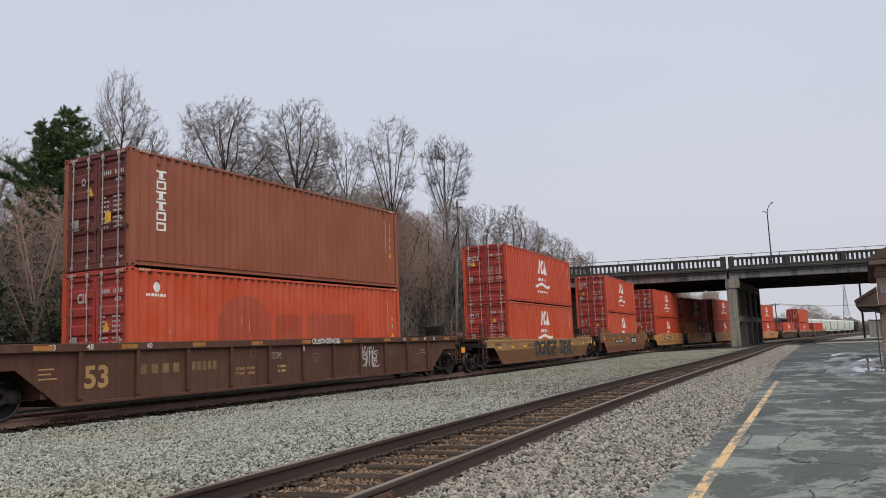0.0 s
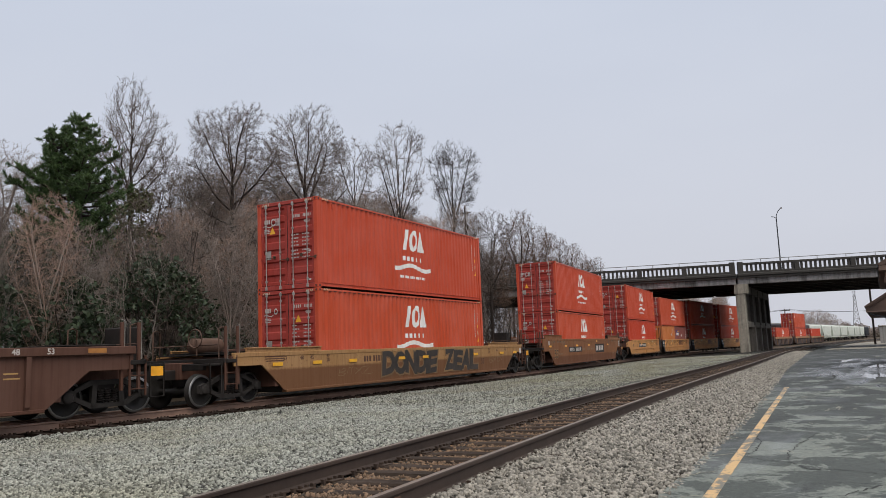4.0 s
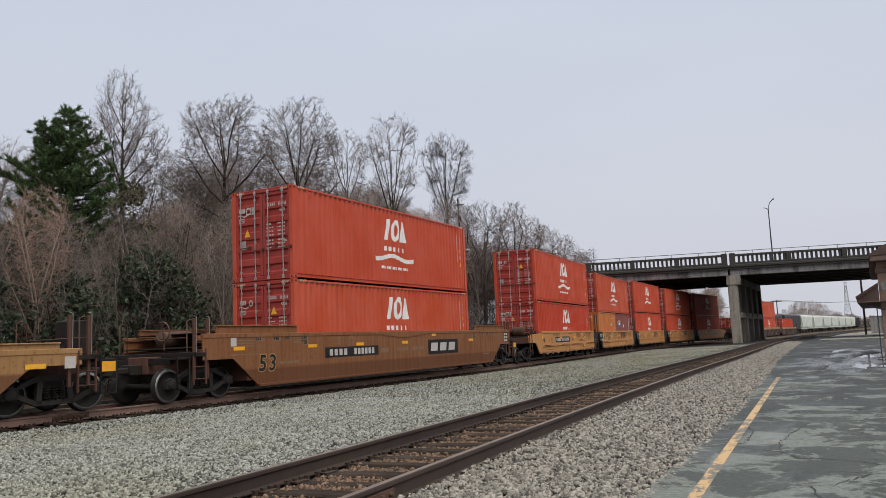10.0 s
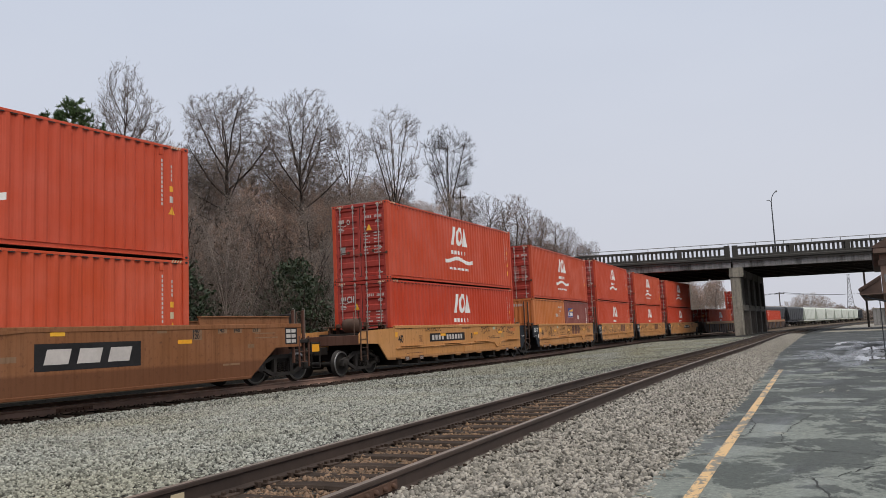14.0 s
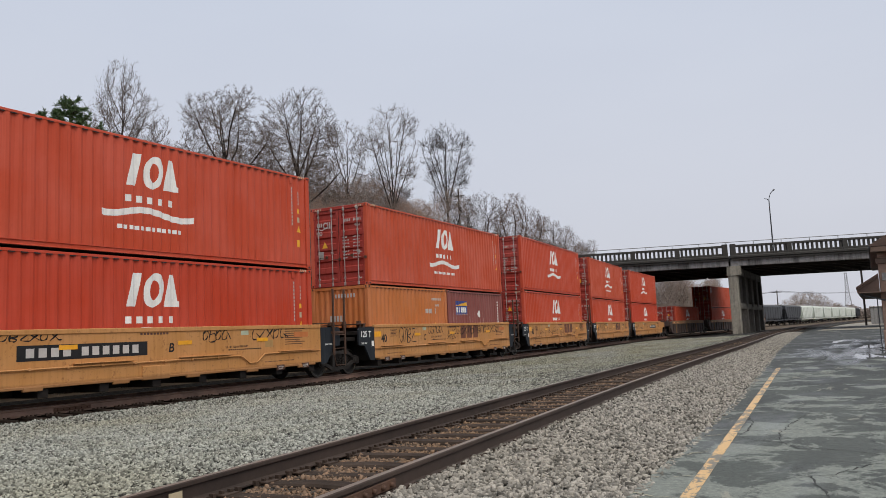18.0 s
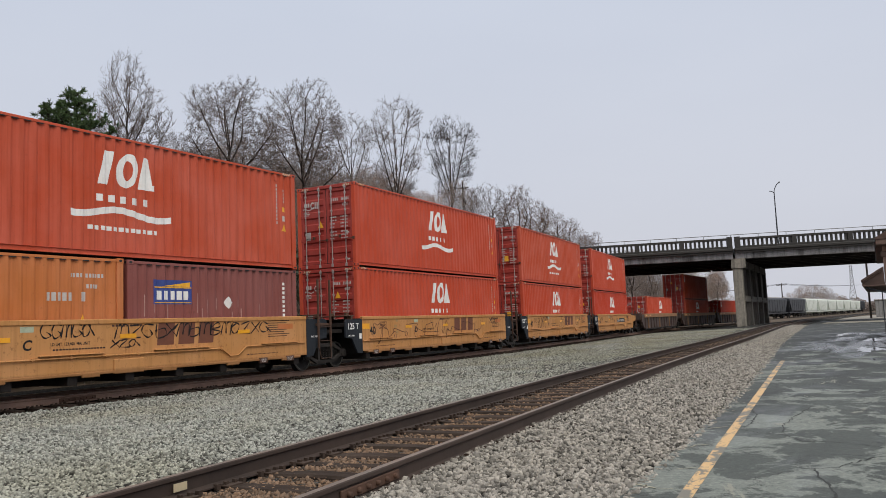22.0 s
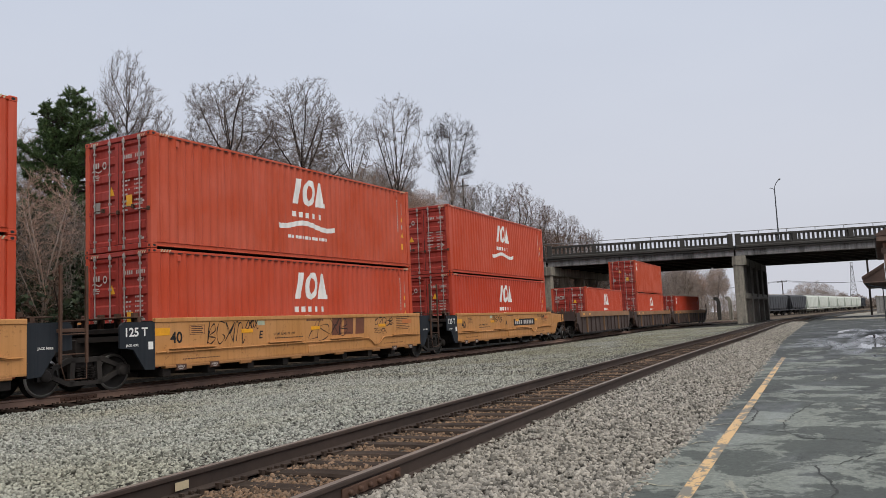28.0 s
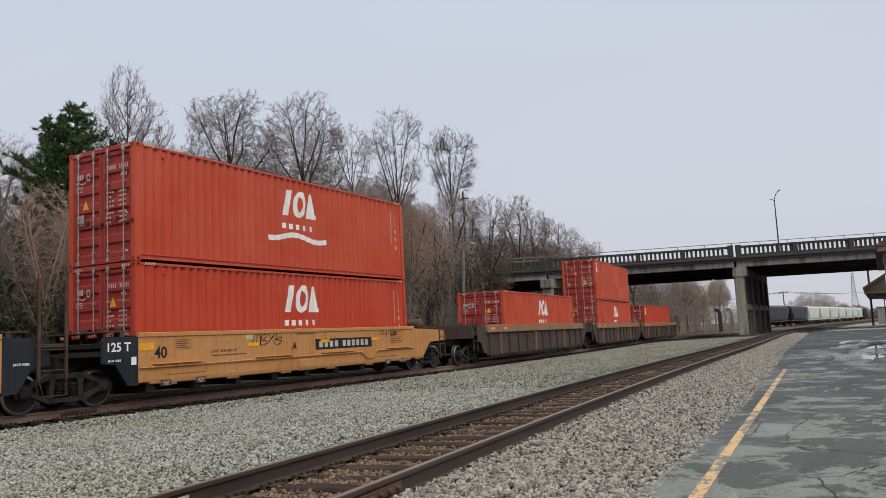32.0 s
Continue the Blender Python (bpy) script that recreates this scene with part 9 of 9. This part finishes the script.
def beyond():
    hopper_car(176.0, HOPPER_GREY, "dark grey covered hopper wagon standing on a siding", 16.9)
    hopper_car(194.4, HOPPER_GREY, "dark grey covered hopper wagon standing on a siding", 16.9)
    for k in range(7):
        hopper_car(213.0 + 18.5 * k, HOPPER_WHITE, "pale greenish-white covered hopper wagon on a siding", 16.9)
    hopper_car(342.6, SLATE, "dark hopper wagon at the end of the row", 16.9)
    st = []
    for y in range(150, 386, 6):
        st.append((hopper_x(y), float(y), 0.06, math.atan2(hopper_x(y + 1) - hopper_x(y - 1), 2.0)))
    t = empty("siding_track")
    tagged(t, "rusty siding track under standing wagons", "railway track", kind="structure")
    for s in (-1, 1):
        rail(st, s * 0.755, RAIL_TOP, t)
    # lattice pylon
    p = empty("transmission_tower", pose(-11.5, 450, 0))
    tagged(p, "grey steel lattice transmission tower in the distance", "pylon")
    m = Mesh()
    hgt = 23.6
    for sx in (-1, 1):
        for sy in (-1, 1):
            m.tube([(sx * 2.3, sy * 2.3, 0), (sx * 0.95, sy * 0.95, 13), (sx * 0.35, sy * 0.35, hgt)], 0.10, 4)
    lv = [0, 3.6, 6.8, 9.6, 12, 14, 16, 18, 20, 22]
    for a, b in zip(lv, lv[1:]):
        def half(z):
            return 2.3 - 1.35 * z / 13 if z < 13 else 0.95 - 0.60 * (z - 13) / (hgt - 13)
        for s in (-1, 1):
            m.tube([(-half(a), s * half(a), a), (half(b), s * half(b), b)], 0.07, 3)
            m.tube([(half(a), s * half(a), a), (-half(b), s * half(b), b)], 0.07, 3)
            m.tube([(-half(b), s * half(b), b), (half(b), s * half(b), b)], 0.07, 3)
    part("lattice", m, POLE_GREY, p)
    for z in (21.0, 23.2):
        m = Mesh()
        m.tube([(-0.9, 0, z), (0, 0, z + 0.4), (0.9, 0, z)], 0.07, 4)
        m.tube([(-0.9, 0, z), (0.9, 0, z)], 0.07, 4)
        part("cross_arm", m, POLE_GREY, p)
    # utility poles and wires
    for x, y, h in ((-22.9, 230, 9.2), (9.0, 260, 9.5)):
        u = empty("utility_pole", pose(x, y, 0))
        tagged(u, "timber utility pole with a cross-arm", "utility pole", "utility poles")
        part("pole", Mesh().tube([(0, 0, 0), (0, 0, h)], [0.18, 0.12], 8), POLE_WOOD, u)
        m = Mesh()
        m.box(-1.3, 1.3, -0.07, 0.07, h - 0.6, h - 0.42)
        for k in (-1.2, -0.5, 0.5, 1.2):
            m.box(k - 0.05, k + 0.05, -0.05, 0.05, h - 0.42, h - 0.2)
        part("cross_arm", m, POLE_WOOD, u)
    w = Mesh()
    for dx in (-1.2, 0.5, 1.2):
        pts = [(-22.9 + dx + (31.9) * t, 230 + 30 * t, 9.0 + 0.3 * t - 1.2 * 4 * t * (1 - t)) for t in [k / 12 for k in range(13)]]
        w.tube(pts, 0.03, 3)
        pts = [(-22.9 + dx - 60 * t, 230 + 10 * t, 9.0 - 1.5 * 4 * t * (1 - t)) for t in [k / 12 for k in range(13)]]
        w.tube(pts, 0.03, 3)
    tagged(part("overhead_wire", w, POLE_DARK), "thin dark overhead wires", "cable")
    # leaning dark pole, pale cabinet and posts near the depot
    u = empty("timber_pole", pose(-1.16, 120, 0))
    tagged(u, "dark timber pole beyond the bridge", "pole")
    part("pole", Mesh().tube([(0, 0, 0), (0.02, 0, 9.5)], [0.14, 0.12], 8), POLE_WOOD, u)
    u = empty("relay_cabinet", pose(0.25, 135, 0.06))
    tagged(u, "pale concrete equipment cabinet", "cabinet")
    part("body", Mesh().box(-0.85, 0.95, -0.5, 0.5, 0, 2.5, 0.04), CONCRETE_PALE, u)
    part("lid", Mesh().box(-0.95, 1.05, -0.6, 0.6, 2.5, 2.62, 0.03), CONCRETE, u)
    for k, x in enumerate((-23.9, -22.2)):
        u = empty("stone_post", pose(x, 138 + k, 0.0))
        tagged(u, "short weathered concrete post with a hooked top", "post", "posts beyond the bridge")
        m = Mesh()
        m.prism([(-0.3, -0.5), (0.3, -0.5), (0.27, 3.1), (-0.1, 3.9), (-0.75, 3.9), (-0.75, 3.5), (-0.3, 3.2)], "y", -0.25, 0.25)
        part("shaft", m, CONCRETE_DARK if k == 0 else CONCRETE, u)
    # lamp and tall pole behind the train
    u = empty("street_lamp", pose(-26.5, 50.0, 0))
    tagged(u, "pale grey street lamp with a short arm at the wood edge", "street lamp")
    part("pole", Mesh().tube([(0, 0, -0.2), (0.36, 0, 7.7)], [0.14, 0.10], 8), CONCRETE_PALE, u)
    part("arm", Mesh().tube([(0.36, 0, 7.6), (0.5, 0.1, 7.95), (0.9, 0.3, 8.08)], 0.04, 6), POLE_GREY, u)
    hd = Mesh()
    hd.lathe([(0.0, 0.14), (0.10, 0.13), (0.22, 0.02), (0.20, -0.06), (0.0, -0.09)], 12, "z", 0, (1.0, 0.35, 8.06))
    part("lamp_head", hd, CONCRETE_PALE, u)
    u = empty("utility_pole", pose(-33, 63.7, 0))
    tagged(u, "tall dark pole among bare trees", "utility pole", "utility poles")
    part("pole", Mesh().tube([(0, 0, 0), (0, 0, 14.8)], [0.12, 0.07], 8), POLE_WOOD, u)
    part("cross_arm", Mesh().box(-0.5, 0.6, -0.05, 0.05, 14.1, 14.2), POLE_WOOD, u)


def depot():
    """The corner of the station building: brick pier, hipped bay roof and a low platform canopy."""
    d = empty("depot_building", pose(0, 0, 0))
    tagged(d, "tan brick depot corner with brown eaves and canopy", "building")
    part("wall", Mesh().box(0.75, 9.0, 35.2, 48.0, 0.05, 3.84, 0.02), BRICK, d)
    part("corner_pier", Mesh().box(0.26, 0.72, 34.6, 35.1, 0.85, 3.84, 0.02), BRICK, d, "tan brick pier")
    part("pier_base", Mesh().box(0.22, 0.76, 34.55, 35.15, 0.05, 0.85, 0.03), BRICK, d, "stepped brick base of the pier")
    part("wall_cap", Mesh().box(0.20, 0.78, 34.52, 35.18, 3.40, 3.62, 0.02), EAVE, d)
    r = Mesh()
    r.prism([(0.03, 4.06), (0.03, 4.12), (0.60, 4.45), (3.5, 5.7), (9.5, 5.9), (9.5, 4.06)], "y", 34.0, 48.5)
    part("roof", r, ROOF, d)
    part("eave", Mesh().box(0.05, 9.5, 34.02, 48.5, 3.84, 4.055, 0.02), EAVE, d)
    part("gutter", Mesh().box(0.00, 0.045, 34.0, 48.5, 3.97, 4.10, 0.01), POLE_DARK, d)
    c = Mesh()
    c.prism([(-0.56, 2.46), (-0.56, 2.53), (0.24, 3.02), (0.24, 2.95)], "y", 33.96, 47.0)
    c.prism([(-0.50, 2.43), (-0.50, 2.485), (0.24, 2.94), (0.24, 2.875)], "y", 34.0, 47.0)
    part("canopy_roof", c, ROOF, d)
    c = Mesh()
    c.prism([(-0.50, 2.33), (-0.50, 2.425), (0.24, 2.87), (0.24, 2.33)], "y", 34.06, 46.9)
    part("canopy_end", c, ROOF, d, "dark boarded end of the canopy")
    part("fascia", Mesh().box(-0.53, -0.505, 34.0, 47.0, 2.31, 2.44, 0.005), EAVE, d)
    part("soffit_board", Mesh().box(-0.52, 0.7, 34.02, 47.0, 2.285, 2.325, 0.005), EAVE, d)
    part("brace", Mesh().tube([(-0.42, 34.2, 2.27), (-0.30, 34.2, 2.19), (0.40, 34.2, 1.98)], 0.034, 6), POLE_DARK, d)
    part("post", Mesh().tube([(0.12, 34.3, 0.1), (0.12, 34.3, 2.06)], 0.022, 6), POLE_DARK, d)
    part("sign_board", Mesh().box(0.36, 0.58, 34.57, 34.595, 2.75, 3.05, 0.005), CONCRETE_PALE, d, "small pale notice on the pier")


# ---- build ----
ground()


def blob(cx, cy, rx, ry, seed, n=90):
    """An uneven closed outline for standing water."""
    r = random.Random(seed)
    ph = [r.uniform(0, 6.28) for _ in range(5)]
    out = []
    for k in range(n):
        a = 2 * math.pi * k / n
        q = 1 + 0.28 * math.sin(2 * a + ph[0]) + 0.20 * math.sin(3 * a + ph[1]) + 0.16 * math.sin(5 * a + ph[2]) + 0.12 * math.sin(9 * a + ph[3]) + 0.09 * math.sin(14 * a + ph[4]) + 0.06 * math.sin(23 * a + ph[1])
        out.append((cx + rx * q * math.cos(a), cy + ry * q * math.sin(a)))
    return out


for spot in ((-1.9, 47.0, 0.22, 2.2, 2), (-0.40, 38.2, 0.22, 2.2, 3), (-0.45, 29.3, 0.30, 1.9, 4), (0.65, 28.5, 0.55, 2.6, 5)):
    puddle(blob(*spot))
near_track = track("near_track", "rusty railway track on dark timber ties in ballast", [near_station(y) for y in [-14 + 2.0 * k for k in range(125)]], RAIL_TOP, [-6 + 0.53 * k for k in range(215)], near_station)
joint_bar(near_track, *near_station(5.05), 1)
joint_bar(near_track, *near_station(4.6), -1)
main_track = track("main_track", "railway track that the freight train runs on", [main_line(s) for s in [-40 + 2.0 * k for k in range(180)]], RAIL_POLISHED, [2 + 0.55 * k for k in range(190)], main_line)
for y, side in ((4.52, -1),):
    x0, y0, z0, h0 = near_station(y)
    mk = Mesh()
    mk.box(0.0385, 0.0415, -0.075, 0.075, 0.050, 0.115)
    ob = part("paint_mark", mk, YELLOW_PALE, near_track, "pale painted mark on the rail web")
    ob.matrix_basis = Matrix.Translation((x0 + math.cos(h0) * side * 0.755, y0, z0 - RAIL_H)) @ Matrix.Rotation(-h0, 4, "Z")
joint_bar(main_track, *main_line(11.3), 1)
build_train()
bridge()
beyond()
depot()
woods()

# stones of the ballast, densest where the camera stands near


def bed_spots(n, y0, y1, power, x_of, seed):
    r = np.random.RandomState(seed)
    out = []
    for u, v, w in zip(r.random_sample(n), r.random_sample(n), r.random_sample(n)):
        y = y0 + (y1 - y0) * u**power
        p = x_of(y, v)
        if p is not None:
            out.append((p[0], y, p[1] + 0.022 * w))
    return np.array(out)


def shoulder(y, v):
    n, e = near_x(y), edge_x(y)
    x = n + 0.82 + v * max(0.3, e + 0.10 - n - 0.82)
    t = (x - n - 1.55) / max(0.2, e - n - 1.55)
    return x, (NEAR_TOP - RAIL_H - 0.02 + (0.02 if x < n + 1.0 else 0)) if t < 0 else (NEAR_TOP - RAIL_H - 0.02) * (1 - t) + 0.075 * t


def between(y, v):
    n = near_x(y)
    tx, ty, tz, th = main_line(y)
    x = n - 0.88 + v * (tx + 1.26 + 0.10 * math.sin(y * 5.3) - n + 0.88)
    return x, NEAR_TOP - RAIL_H - 0.035 + (tz - NEAR_TOP) * v - (0.03 if v > 0.93 else 0)


def inside(y, v):
    return near_x(y) - 0.66 + 1.32 * v, NEAR_TOP - RAIL_H - 0.048


crushed_stones("shoulder_stones", bed_spots(56000, 4.0, 80, 2.0, shoulder, 1), STONE_WARM, "pale crushed stones on the track shoulder", 0.0205, 1)
crushed_stones("yard_stones", bed_spots(118000, 3.5, 75, 1.65, between, 2), STONE, "grey crushed stones between the tracks", 0.0175, 2)
crushed_stones("verge_stones", bed_spots(42000, 3.5, 17, 1.3, lambda y, v: between(y, 0.75 * v), 5), STONE, "grey crushed stones beside the near rail", 0.0172, 5)
crushed_stones("track_stones", bed_spots(26000, 3.5, 50, 1.9, inside, 3), STONE_RUSTY, "rust-stained stones between the ties", 0.020, 3)
crushed_stones("rear_shoulder_stones", bed_spots(14000, -11, 4.2, 1.0, shoulder, 11), STONE_WARM, "pale crushed stones on the track shoulder", 0.0225, 11)
crushed_stones("rear_yard_stones", bed_spots(52000, -11, 3.7, 1.0, between, 12), STONE, "grey crushed stones between the tracks", 0.0240, 12)
crushed_stones("rear_track_stones", bed_spots(9000, -11, 3.7, 1.0, inside, 13), STONE_RUSTY, "rust-stained stones between the ties", 0.023, 13)


# ---- the train's run ----
RUN = ((0, 0.0), (6, 24.67), (9, 36.79), (13, 53.10), (19, 77.95), (23, 94.13), (24, 98.13), (28, 114.13), (30, 122.08), (32, 130.12))
run_of = smooth_line(RUN)


def riding(place, height, t):
    """Pose of a thing whose middle is at a place along the train, at a time."""
    s = place - run_of(t)
    a, b = main_line(s - 5.5), main_line(s + 5.5)
    h = math.atan2(b[0] - a[0], b[1] - a[1])
    return pose((a[0] + b[0]) / 2, (a[1] + b[1]) / 2, (a[2] + b[2]) / 2 + height, 0, 0, -math.degrees(h))


def motions():
    for thing, place, height in RIDES:
        walk(thing, [(float(t), riding(place, height, t)) for t in range(33)])
    steps = [k * 0.15 for k in range(213)] + [32.0]
    for w, a in WHEELSETS:
        walk(w, [(t, pose(0, a, 0.42, math.degrees(run_of(t) / 0.42))) for t in steps])


motions()
